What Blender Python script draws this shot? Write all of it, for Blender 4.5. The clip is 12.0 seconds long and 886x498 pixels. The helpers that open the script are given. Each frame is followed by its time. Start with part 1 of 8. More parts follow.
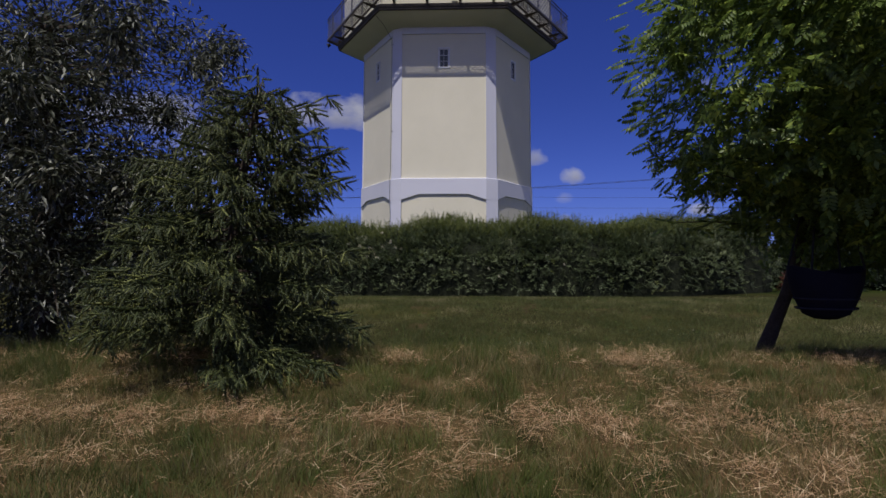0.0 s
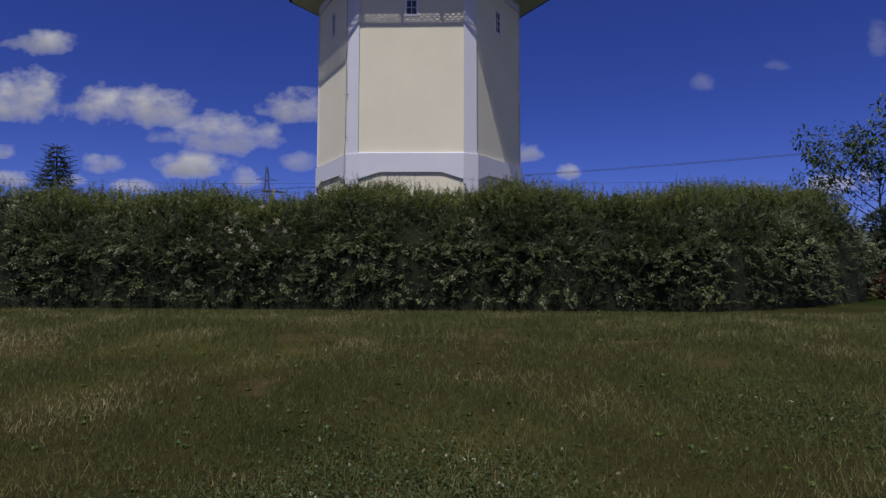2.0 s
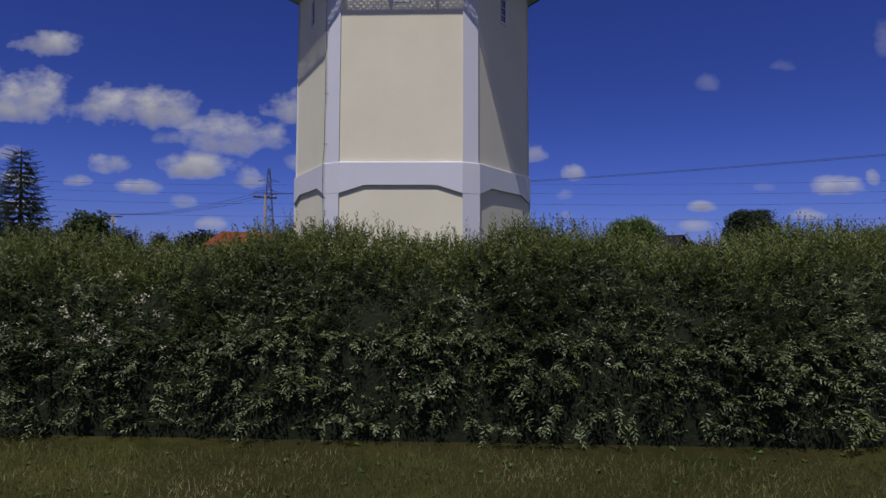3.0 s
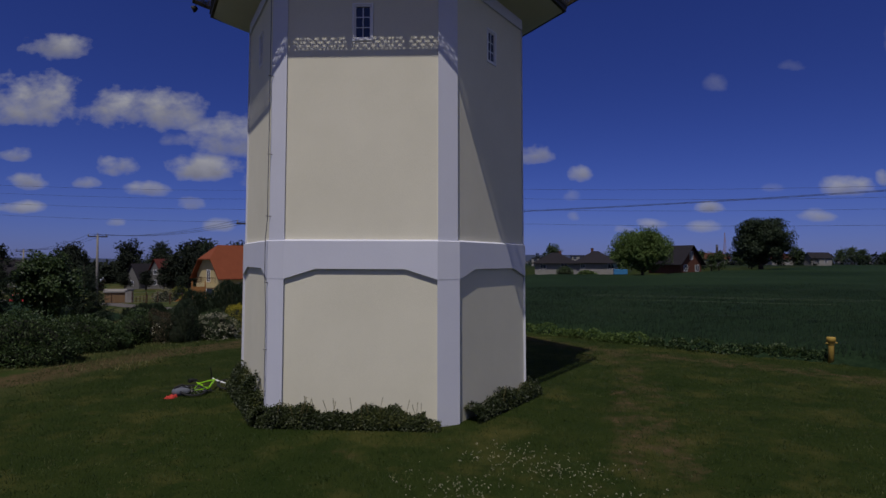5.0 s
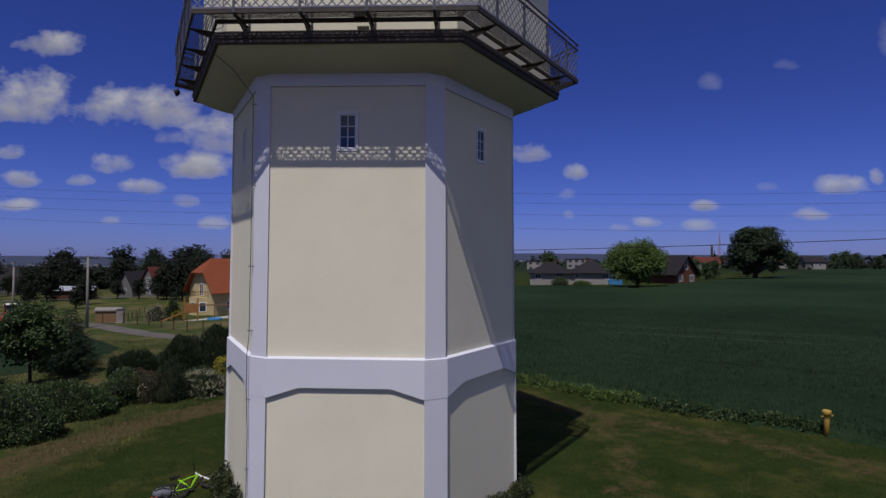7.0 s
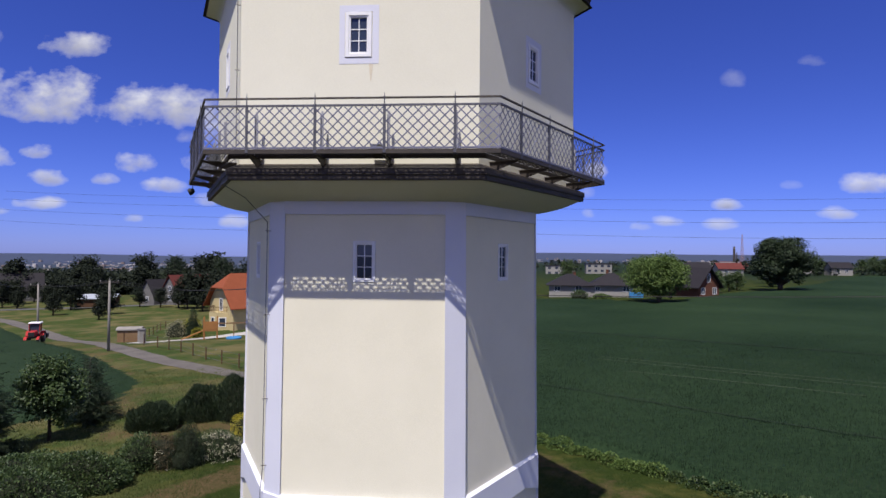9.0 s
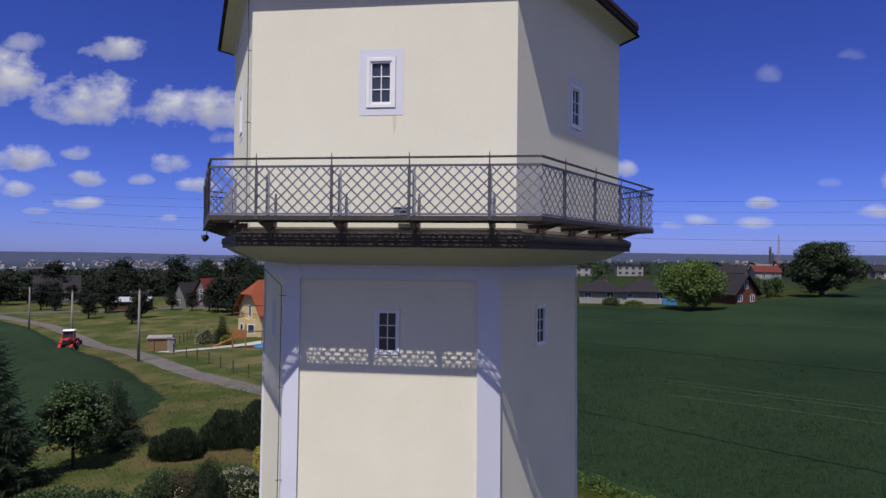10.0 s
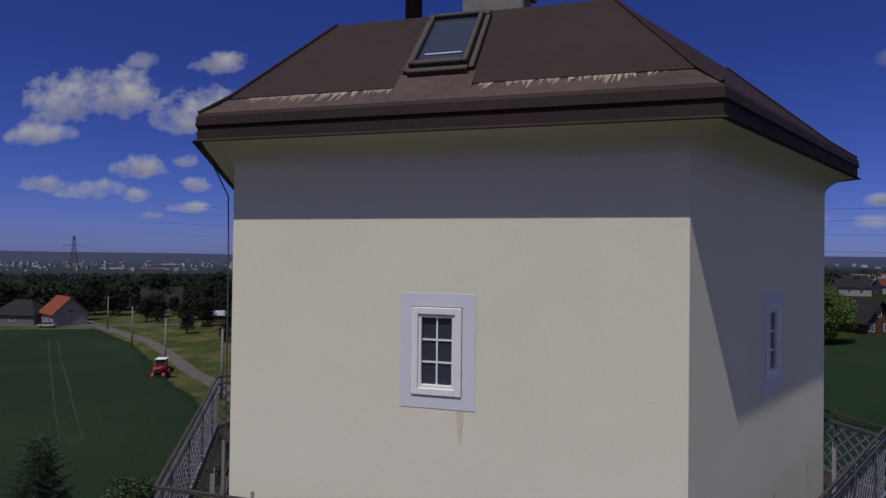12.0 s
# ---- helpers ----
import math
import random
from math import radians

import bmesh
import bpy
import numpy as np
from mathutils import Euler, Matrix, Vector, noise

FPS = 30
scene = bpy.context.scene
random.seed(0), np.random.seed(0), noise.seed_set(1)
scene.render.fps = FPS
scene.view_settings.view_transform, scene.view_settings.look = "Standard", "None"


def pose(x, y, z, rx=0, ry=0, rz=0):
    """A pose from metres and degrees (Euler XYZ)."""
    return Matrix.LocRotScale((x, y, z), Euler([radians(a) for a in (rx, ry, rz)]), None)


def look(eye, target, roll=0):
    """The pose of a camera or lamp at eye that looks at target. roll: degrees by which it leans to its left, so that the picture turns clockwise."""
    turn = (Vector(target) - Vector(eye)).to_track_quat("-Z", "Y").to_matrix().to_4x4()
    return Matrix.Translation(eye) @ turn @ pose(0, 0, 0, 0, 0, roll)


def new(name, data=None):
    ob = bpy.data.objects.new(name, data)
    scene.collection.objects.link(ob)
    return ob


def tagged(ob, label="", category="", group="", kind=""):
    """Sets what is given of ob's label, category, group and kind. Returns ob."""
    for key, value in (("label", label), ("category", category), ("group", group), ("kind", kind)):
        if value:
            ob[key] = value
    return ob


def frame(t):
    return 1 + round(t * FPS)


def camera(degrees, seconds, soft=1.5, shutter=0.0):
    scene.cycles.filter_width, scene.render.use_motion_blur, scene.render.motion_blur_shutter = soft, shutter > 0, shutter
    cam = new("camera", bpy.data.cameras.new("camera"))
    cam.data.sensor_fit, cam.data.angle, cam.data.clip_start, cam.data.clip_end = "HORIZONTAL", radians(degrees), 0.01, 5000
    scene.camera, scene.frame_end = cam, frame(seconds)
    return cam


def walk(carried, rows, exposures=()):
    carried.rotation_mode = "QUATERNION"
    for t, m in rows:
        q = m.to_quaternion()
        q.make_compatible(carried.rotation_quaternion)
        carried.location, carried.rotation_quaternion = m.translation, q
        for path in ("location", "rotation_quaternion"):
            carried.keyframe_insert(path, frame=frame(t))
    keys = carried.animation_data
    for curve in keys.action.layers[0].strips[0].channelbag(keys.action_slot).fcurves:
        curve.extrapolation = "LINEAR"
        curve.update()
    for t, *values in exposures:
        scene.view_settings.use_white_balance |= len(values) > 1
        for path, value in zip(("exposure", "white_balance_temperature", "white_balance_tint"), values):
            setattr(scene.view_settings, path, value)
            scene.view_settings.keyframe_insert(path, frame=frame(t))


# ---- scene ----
cam = camera(73.7, 12.0)
PATH = [
    (0, (0.962, -25.2, 0.717), (0.884, -23.203, 0.763), 0.1),
    (0.5, (1.29, -24.421, 0.677), (1.222, -22.423, 0.72), 0.2),
    (1, (1.603, -23.42, 0.651), (1.542, -21.422, 0.69), 0.2),
    (1.5, (1.799, -21.914, 0.64), (1.738, -19.915, 0.674), 0.3),
    (2, (1.782, -20.295, 0.688), (1.717, -18.296, 0.719), 0.2),
    (2.5, (1.824, -18.687, 1.127), (1.755, -16.688, 1.154), 0.2),
    (3, (1.936, -17.251, 1.493), (1.857, -15.253, 1.526), 0.3),
    (3.5, (2.107, -15.955, 2.007), (2.021, -13.957, 2.039), 0.2),
    (5.5, (2.748, -13.613, 4.494), (2.645, -11.616, 4.532), 0.3),
    (6, (2.798, -13.56, 5.145), (2.701, -11.563, 5.179), 0.3),
    (6.5, (2.815, -13.521, 5.91), (2.722, -11.523, 5.944), 0.3),
    (7, (2.802, -13.443, 6.612), (2.715, -11.445, 6.643), 0.3),
    (9, (2.711, -12.913, 9.647), (2.563, -10.919, 9.673), 0.5),
    (9.5, (2.633, -12.389, 10.242), (2.438, -10.398, 10.268), 0.7),
    (10, (2.518, -11.56, 11.059), (2.276, -9.574, 11.081), 0.6),
    (10.5, (2.394, -10.652, 11.998), (2.041, -8.683, 12.021), 0.6),
    (11, (2.209, -9.532, 12.965), (1.749, -7.586, 12.984), 0.6),
    (11.5, (1.997, -8.288, 13.98), (1.493, -6.353, 13.996), 0.4),
    (12, (1.738, -6.899, 15.315), (1.211, -4.97, 15.337), 0.7),
]
# the clip's camera opens up as it rises past the balcony and stops down again below the roof
EXPOSURES = [(0.0, -0.35), (1.5, -0.35), (2.6, -0.34), (3.5, -0.68), (5.5, -0.9), (6.2, -0.75), (7.2, -0.38), (8.8, 0.42), (9.6, 0.33), (10.5, -0.13), (11.0, -0.42), (11.5, -0.58), (12.0, -0.62)]
walk(cam, [(t, look(eye, target, roll)) for t, eye, target, roll in PATH], EXPOSURES)

# ---- world, sun ----
SUN = Vector((-0.255, -1.0, 1.94)).normalized()
world = bpy.data.worlds.new("sky")
scene.world = world
world.use_nodes = True


def build_sky():
    nt = world.node_tree
    nt.nodes.clear()

    def node(kind, **kw):
        n = nt.nodes.new(kind)
        for k, v in kw.items():
            setattr(n, k, v)
        return n

    def put(sock, v):
        if isinstance(v, bpy.types.NodeSocket):
            nt.links.new(v, sock)
        else:
            sock.default_value = v

    def m(op, a, b=0.0, c=None, clamp=False):
        n = node("ShaderNodeMath", operation=op, use_clamp=clamp)
        put(n.inputs[0], a), put(n.inputs[1], b)
        if c is not None:
            put(n.inputs[2], c)
        return n.outputs[0]

    sky = node("ShaderNodeTexSky", sky_type="NISHITA", sun_disc=False)
    sky.sun_elevation, sky.sun_rotation = math.asin(SUN.z), math.atan2(SUN.x, SUN.y)
    sky.air_density, sky.dust_density, sky.ozone_density = 1.0, 0.3, 4.0
    tint = node("ShaderNodeMix", data_type="RGBA", blend_type="MULTIPLY")
    put(tint.inputs[0], 1.0), put(tint.inputs[6], sky.outputs[0]), put(tint.inputs[7], SKY_TINT)
    # clouds: soft heaps, each at its place over the plain (u sideways, v up, both per unit ahead)
    co = node("ShaderNodeTexCoord").outputs["Generated"]
    sep = node("ShaderNodeSeparateXYZ")
    put(sep.inputs[0], co)
    ahead = m("MAXIMUM", sep.outputs[1], 0.05)
    u, v = m("DIVIDE", sep.outputs[0], ahead), m("DIVIDE", sep.outputs[2], ahead)
    plane = node("ShaderNodeCombineXYZ")
    put(plane.inputs[0], u), put(plane.inputs[1], m("MULTIPLY", v, 1.5))

    def fbm(scale, detail, rough):
        n = node("ShaderNodeTexNoise")
        put(n.inputs["Vector"], plane.outputs[0]), put(n.inputs["Scale"], scale)
        put(n.inputs["Detail"], detail), put(n.inputs["Roughness"], rough)
        return n.outputs["Fac"]

    # billows: rounded knobs on a slow drift, frayed finely at the rim
    knob = node("ShaderNodeTexVoronoi", feature="SMOOTH_F1")
    put(knob.inputs["Vector"], plane.outputs[0]), put(knob.inputs["Scale"], 17.0), put(knob.inputs["Smoothness"], 0.7)
    warp = m("ADD", m("MULTIPLY", m("SUBTRACT", fbm(9.0, 3.0, 0.5), 0.5), 2.5),
             m("ADD", m("MULTIPLY", m("SUBTRACT", 0.42, knob.outputs["Distance"]), 0.9), m("MULTIPLY", m("SUBTRACT", fbm(30.0, 6.0, 0.55), 0.5), 2.2)))
    cover, shade = 0.0, 0.0
    for cu, cv, ru, rv, power in CLOUDS:
        du = m("DIVIDE", m("SUBTRACT", u, cu), ru * 1.14)
        dv0 = m("DIVIDE", m("SUBTRACT", v, cv), rv * 1.3)
        # flatter below than above
        dv = m("MULTIPLY", dv0, m("ADD", 1.0, m("MULTIPLY", m("LESS_THAN", dv0, 0.0), 0.7)))
        body = m("SUBTRACT", 1.0, m("ADD", m("MULTIPLY", du, du), m("MULTIPLY", dv, dv)))
        dens = m("MULTIPLY", m("MULTIPLY", m("ADD", m("MULTIPLY", body, 1.15), m("MULTIPLY", warp, 1.0)), 0.72, clamp=True), power)
        cover = m("MAXIMUM", cover, dens)
        low = m("MULTIPLY", dens, m("MULTIPLY_ADD", dv0, -0.95, m("MULTIPLY_ADD", knob.outputs["Distance"], 0.55, 0.22), clamp=True))
        shade = m("MAXIMUM", shade, low)
    front = m("GREATER_THAN", sep.outputs[1], 0.06)
    cover = m("MULTIPLY", cover, front)
    # the same fair-weather heaps go on overhead and all round
    dome = node("ShaderNodeCombineXYZ")
    up = m("ADD", m("MAXIMUM", sep.outputs[2], 0.0), 0.18)
    put(dome.inputs[0], m("DIVIDE", sep.outputs[0], up)), put(dome.inputs[1], m("DIVIDE", sep.outputs[1], up))
    heap = node("ShaderNodeTexNoise")
    put(heap.inputs["Vector"], dome.outputs[0]), put(heap.inputs["Scale"], 1.7), put(heap.inputs["Detail"], 6.0)
    ring = m("SUBTRACT", 1.0, m("MULTIPLY", m("LESS_THAN", v, 0.95), m("MULTIPLY", m("LESS_THAN", m("ABSOLUTE", u), 1.7), front)))
    rest = m("MULTIPLY", m("MULTIPLY", m("SUBTRACT", heap.outputs["Fac"], 0.455), 7.0, clamp=True), ring)
    cover = m("MAXIMUM", cover, m("MULTIPLY", rest, m("GREATER_THAN", sep.outputs[2], 0.0)))
    shade = m("MAXIMUM", shade, m("MULTIPLY", rest, 0.42))
    grain = m("MULTIPLY_ADD", fbm(24.0, 5.0, 0.6), 0.5, 0.72)
    col = node("ShaderNodeMix", data_type="RGBA")
    put(col.inputs[0], m("MULTIPLY", shade, 1.3, clamp=True))
    put(col.inputs[6], CLOUD_LIT), put(col.inputs[7], CLOUD_LOW)
    scaled = node("ShaderNodeVectorMath", operation="SCALE")
    put(scaled.inputs[0], col.outputs[2]), put(scaled.inputs["Scale"], grain)
    # summer haze: the sky pales towards the horizon all round
    low_sky = m("SUBTRACT", 1.0, m("MULTIPLY", m("ABSOLUTE", sep.outputs[2]), 3.2, clamp=True))
    pale = node("ShaderNodeVectorMath", operation="SCALE")
    put(pale.inputs[0], tint.outputs[2]), put(pale.inputs["Scale"], m("MULTIPLY_ADD", m("MULTIPLY", low_sky, low_sky), 0.46, 1.0))
    out = node("ShaderNodeMix", data_type="RGBA")
    put(out.inputs[0], cover), put(out.inputs[6], pale.outputs[0]), put(out.inputs[7], scaled.outputs[0])
    bg, end = node("ShaderNodeBackground"), node("ShaderNodeOutputWorld")
    put(bg.inputs[0], out.outputs[2]), put(bg.inputs[1], SKY_STRENGTH)
    nt.links.new(bg.outputs[0], end.inputs[0])


SKY_STRENGTH = 0.056
SKY_TINT = (0.415, 0.51, 1.45, 1)
CLOUD_LIT, CLOUD_LOW = (10.0, 10.0, 10.9, 1), (4.3, 4.5, 6.6, 1)
CLOUDS_WEST = [
    (-1.186, 0.246, 0.10, 0.025, 0.8),
    (-1.06, 0.315, 0.17, 0.058, 1.0),
    (-0.80, 0.268, 0.10, 0.050, 1.0),
    (-0.914, 0.170, 0.066, 0.027, 0.95),
    (-0.807, 0.179, 0.033, 0.014, 0.9),
    (-0.782, 0.133, 0.035, 0.017, 0.9),
    (-1.173, 0.144, 0.066, 0.021, 0.9),
    (-1.03, 0.124, 0.077, 0.022, 0.9),
    (-0.926, 0.113, 0.035, 0.016, 0.7),
    (-0.80, 0.087, 0.045, 0.011, 0.75),
    (-0.885, 0.074, 0.031, 0.008, 0.6),
    (-0.73, 0.370, 0.065, 0.027, 0.95),
    (-0.914, 0.387, 0.042, 0.017, 0.5),
]
CLOUDS_NORTH_WEST = [
    (-0.587, 0.252, 0.108, 0.042, 1.0),
    (-0.625, 0.158, 0.034, 0.021, 0.9),
    (-0.675, 0.131, 0.026, 0.012, 0.8),
    (-0.568, 0.118, 0.040, 0.013, 0.8),
    (-0.466, 0.154, 0.068, 0.027, 0.95),
    (-0.515, 0.204, 0.032, 0.013, 0.45),
    (-0.404, 0.203, 0.095, 0.038, 0.95),
    (-0.371, 0.133, 0.031, 0.020, 0.85),
    (-0.483, 0.095, 0.025, 0.013, 0.7),
    (-0.625, 0.062, 0.019, 0.008, 0.7),
    (-0.44, 0.056, 0.024, 0.012, 0.6),
    (-0.287, 0.254, 0.065, 0.032, 1.0),
    (-0.277, 0.162, 0.034, 0.018, 0.5),
]
CLOUDS_NORTH = [
    (-0.208, 0.247, 0.056, 0.029, 0.8),
    (0.101, 0.177, 0.033, 0.02, 1.0),
    (0.177, 0.144, 0.022, 0.015, 0.8),
    (0.163, 0.106, 0.015, 0.010, 0.4),
    (0.17, 0.072, 0.013, 0.010, 0.6),
    (0.404, 0.293, 0.019, 0.017, 0.22),
    (0.528, 0.323, 0.027, 0.011, 0.25),
    (0.396, 0.088, 0.027, 0.01, 0.85),
    (0.617, 0.12, 0.046, 0.017, 0.85),
    (0.562, 0.075, 0.029, 0.012, 0.75),
    (0.256, 0.051, 0.019, 0.009, 0.7),
    (0.301, 0.059, 0.028, 0.009, 0.75),
    (0.383, 0.055, 0.029, 0.01, 0.7),
    (0.690, 0.362, 0.018, 0.035, 0.3),
    (0.67, 0.134, 0.012, 0.015, 0.8),
    (0.498, 0.12, 0.018, 0.008, 0.25),
]
CLOUDS = CLOUDS_WEST + CLOUDS_NORTH_WEST + CLOUDS_NORTH
build_sky()
sun = new("sun", bpy.data.lights.new("sun", "SUN"))
sun.data.energy, sun.data.angle, sun.data.color = 4.4, radians(0.53), (1.0, 0.94, 0.885)
sun.matrix_world = look(SUN * 60, (0, 0, 0))

# ---- materials ----
def surface(name, a, b, rough=0.8, coarse=1.5, fine=30.0, bump=0.3, depth=0.01, metal=0.0, vary=0.12, spec=0.3, detail=6.0):
    """A surface that drifts between two colours at a coarse and a fine scale (features per metre), with fine relief."""
    mt = bpy.data.materials.new(name)
    mt.use_nodes = True
    nt = mt.node_tree
    bs = nt.nodes["Principled BSDF"]
    pos = nt.nodes.new("ShaderNodeNewGeometry").outputs["Position"]

    def noise_at(scale, d):
        n = nt.nodes.new("ShaderNodeTexNoise")
        nt.links.new(pos, n.inputs["Vector"])
        n.inputs["Scale"].default_value, n.inputs["Detail"].default_value = scale, d
        n.inputs["Roughness"].default_value = 0.6
        return n.outputs["Fac"]

    big, small = noise_at(coarse, 4.0), noise_at(fine, detail)
    add = nt.nodes.new("ShaderNodeMath")
    add.operation = "ADD"
    nt.links.new(big, add.inputs[0]), nt.links.new(small, add.inputs[1])
    span = nt.nodes.new("ShaderNodeMapRange")
    nt.links.new(add.outputs[0], span.inputs[0])
    span.inputs[1].default_value, span.inputs[2].default_value = 0.7, 1.3
    mix = nt.nodes.new("ShaderNodeMix")
    mix.data_type = "RGBA"
    mix.inputs[6].default_value, mix.inputs[7].default_value = (*a, 1), (*b, 1)
    nt.links.new(span.outputs[0], mix.inputs[0])
    hsv = nt.nodes.new("ShaderNodeHueSaturation")
    rnd = nt.nodes.new("ShaderNodeObjectInfo").outputs["Random"]
    val = nt.nodes.new("ShaderNodeMath")
    val.operation = "MULTIPLY_ADD"
    nt.links.new(rnd, val.inputs[0])
    val.inputs[1].default_value, val.inputs[2].default_value = vary, 1 - vary / 2
    nt.links.new(val.outputs[0], hsv.inputs["Value"])
    nt.links.new(mix.outputs[2], hsv.inputs["Color"])
    nt.links.new(hsv.outputs[0], bs.inputs["Base Color"])
    bs.inputs["Roughness"].default_value, bs.inputs["Metallic"].default_value = rough, metal
    bs.inputs["Specular IOR Level"].default_value = spec
    if bump:
        bp = nt.nodes.new("ShaderNodeBump")
        bp.inputs["Strength"].default_value, bp.inputs["Distance"].default_value = bump, depth
        nt.links.new(small, bp.inputs["Height"])
        nt.links.new(bp.outputs[0], bs.inputs["Normal"])
    return mt


def foliage(name, a, b, c, through_light=0.35, rough=0.55, patch=0.0):
    """Leaves: each leaf its own tone between a and b, a few towards c; light passes through."""
    mt = bpy.data.materials.new(name)
    mt.use_nodes = True
    nt = mt.node_tree
    bs, out = nt.nodes["Principled BSDF"], nt.nodes["Material Output"]
    geo = nt.nodes.new("ShaderNodeNewGeometry")
    ramp = nt.nodes.new("ShaderNodeValToRGB")
    e = ramp.color_ramp.elements
    e[0].color, e[1].color = (*a, 1), (*c, 1)
    mid = e.new(0.7)
    mid.color = (*b, 1)
    if patch:
        n = nt.nodes.new("ShaderNodeTexNoise")
        nt.links.new(geo.outputs["Position"], n.inputs["Vector"])
        n.inputs["Scale"].default_value, n.inputs["Detail"].default_value = patch, 4.0
        mr = nt.nodes.new("ShaderNodeMapRange")
        mr.inputs[1].default_value, mr.inputs[2].default_value = 0.38, 0.64
        nt.links.new(n.outputs["Fac"], mr.inputs[0])
        av = nt.nodes.new("ShaderNodeMix")
        av.inputs[0].default_value = 0.6
        nt.links.new(geo.outputs["Random Per Island"], av.inputs[2])
        nt.links.new(mr.outputs[0], av.inputs[3])
        nt.links.new(av.outputs[0], ramp.inputs[0])
    else:
        nt.links.new(geo.outputs["Random Per Island"], ramp.inputs[0])
    nt.links.new(ramp.outputs[0], bs.inputs["Base Color"])
    bs.inputs["Roughness"].default_value, bs.inputs["Specular IOR Level"].default_value = rough, 0.35
    tr = nt.nodes.new("ShaderNodeBsdfTranslucent")
    nt.links.new(ramp.outputs[0], tr.inputs[0])
    mx = nt.nodes.new("ShaderNodeMixShader")
    mx.inputs[0].default_value = through_light
    nt.links.new(bs.outputs[0], mx.inputs[1]), nt.links.new(tr.outputs[0], mx.inputs[2])
    nt.links.new(mx.outputs[0], out.inputs[0])
    return mt


def glass_dark(name, tint=(0.035, 0.045, 0.07)):
    mt = bpy.data.materials.new(name)
    mt.use_nodes = True
    bs = mt.node_tree.nodes["Principled BSDF"]
    bs.inputs["Base Color"].default_value = (*tint, 1)
    bs.inputs["Roughness"].default_value, bs.inputs["Specular IOR Level"].default_value = 0.04, 0.6
    return mt


PLASTER = surface("cream_plaster", (0.68, 0.648, 0.515), (0.78, 0.742, 0.60), 0.9, 0.5, 60, 0.25, 0.004, vary=0.0)
TANK_PLASTER = surface("pale_yellow_plaster", (0.66, 0.64, 0.525), (0.745, 0.725, 0.605), 0.9, 0.45, 60, 0.25, 0.004, vary=0.0)
BANDS = surface("pale_blue_plaster", (0.60, 0.61, 0.70), (0.66, 0.67, 0.75), 0.9, 0.6, 60, 0.25, 0.004, vary=0.0)
STAIN = surface("weathered_plaster", (0.56, 0.49, 0.37), (0.72, 0.66, 0.52), 0.95, 6, 40, 0.2, 0.003, vary=0.0)
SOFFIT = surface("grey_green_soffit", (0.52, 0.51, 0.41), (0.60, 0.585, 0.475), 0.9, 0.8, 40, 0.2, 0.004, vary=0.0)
BROWN_METAL = surface("brown_sheet_metal", (0.028, 0.0185, 0.018), (0.040, 0.0275, 0.027), 0.65, 0.9, 12, 0.08, 0.004, vary=0.05, spec=0.1)
CHALKY = surface("chalky_brown_metal", (0.052, 0.034, 0.030), (0.098, 0.066, 0.058), 0.65, 1.4, 9, 0.08, 0.004, vary=0.05, spec=0.2)
DARK_METAL = surface("dark_weathered_metal", (0.035, 0.030, 0.028), (0.07, 0.058, 0.050), 0.65, 2, 25, 0.2, 0.004)
STEEL = surface("grey_painted_steel", (0.062, 0.063, 0.080), (0.118, 0.120, 0.142), 0.5, 3, 40, 0.15, 0.002, metal=0.2, vary=0.2)
LATTICE = surface("lavender_grey_railing_paint", (0.105, 0.108, 0.155), (0.20, 0.205, 0.28), 0.55, 3, 40, 0.15, 0.002, vary=0.2)
VENT_GREY = surface("grey_vent_render", (0.13, 0.13, 0.125), (0.21, 0.205, 0.195), 0.9, 3, 40, 0.3, 0.004)
PALE_STEEL = surface("galvanised_steel", (0.28, 0.28, 0.30), (0.38, 0.38, 0.40), 0.5, 3, 40, 0.1, 0.002, metal=0.4)
WHITE_PAINT = surface("white_window_paint", (0.74, 0.74, 0.76), (0.82, 0.82, 0.83), 0.45, 2, 30, 0.05, 0.001, vary=0.04)
GLASS = glass_dark("window_glass")
BLACK = surface("black_rubber", (0.012, 0.012, 0.013), (0.025, 0.025, 0.025), 0.7, 5, 50, 0.1, 0.001)
BARK = surface("grey_brown_bark", (0.035, 0.026, 0.019), (0.085, 0.066, 0.05), 0.95, 8, 60, 0.8, 0.01)


# ---- building helpers ----
def link_mesh(name, verts, faces, material, parent=None, label="", smooth=False):
    me = bpy.data.meshes.new(name)
    me.from_pydata(verts, [], faces)
    me.update()
    me.materials.append(material)
    if smooth:
        me.polygons.foreach_set("use_smooth", [True] * len(me.polygons))
    ob = new(name, me)
    ob.parent = parent
    if label:
        ob["label"] = label
    return ob


def part(name, bm, material, parent=None, label="", smooth=False):
    """Links a bmesh as one mesh object under a thing or a part."""
    bmesh.ops.recalc_face_normals(bm, faces=bm.faces[:])
    me = bpy.data.meshes.new(name)
    bm.to_mesh(me)
    bm.free()
    me.materials.append(material)
    if smooth:
        me.polygons.foreach_set("use_smooth", [True] * len(me.polygons))
    ob = new(name, me)
    ob.parent = parent
    if label:
        ob["label"] = label
    return ob


def thing(name, at=(0, 0, 0), turn=0.0, label="", category="", group="", kind=""):
    ob = new(name)
    ob.empty_display_size = 0.1
    ob.matrix_world = pose(*at, 0, 0, turn)
    return tagged(ob, label, category, group, kind)


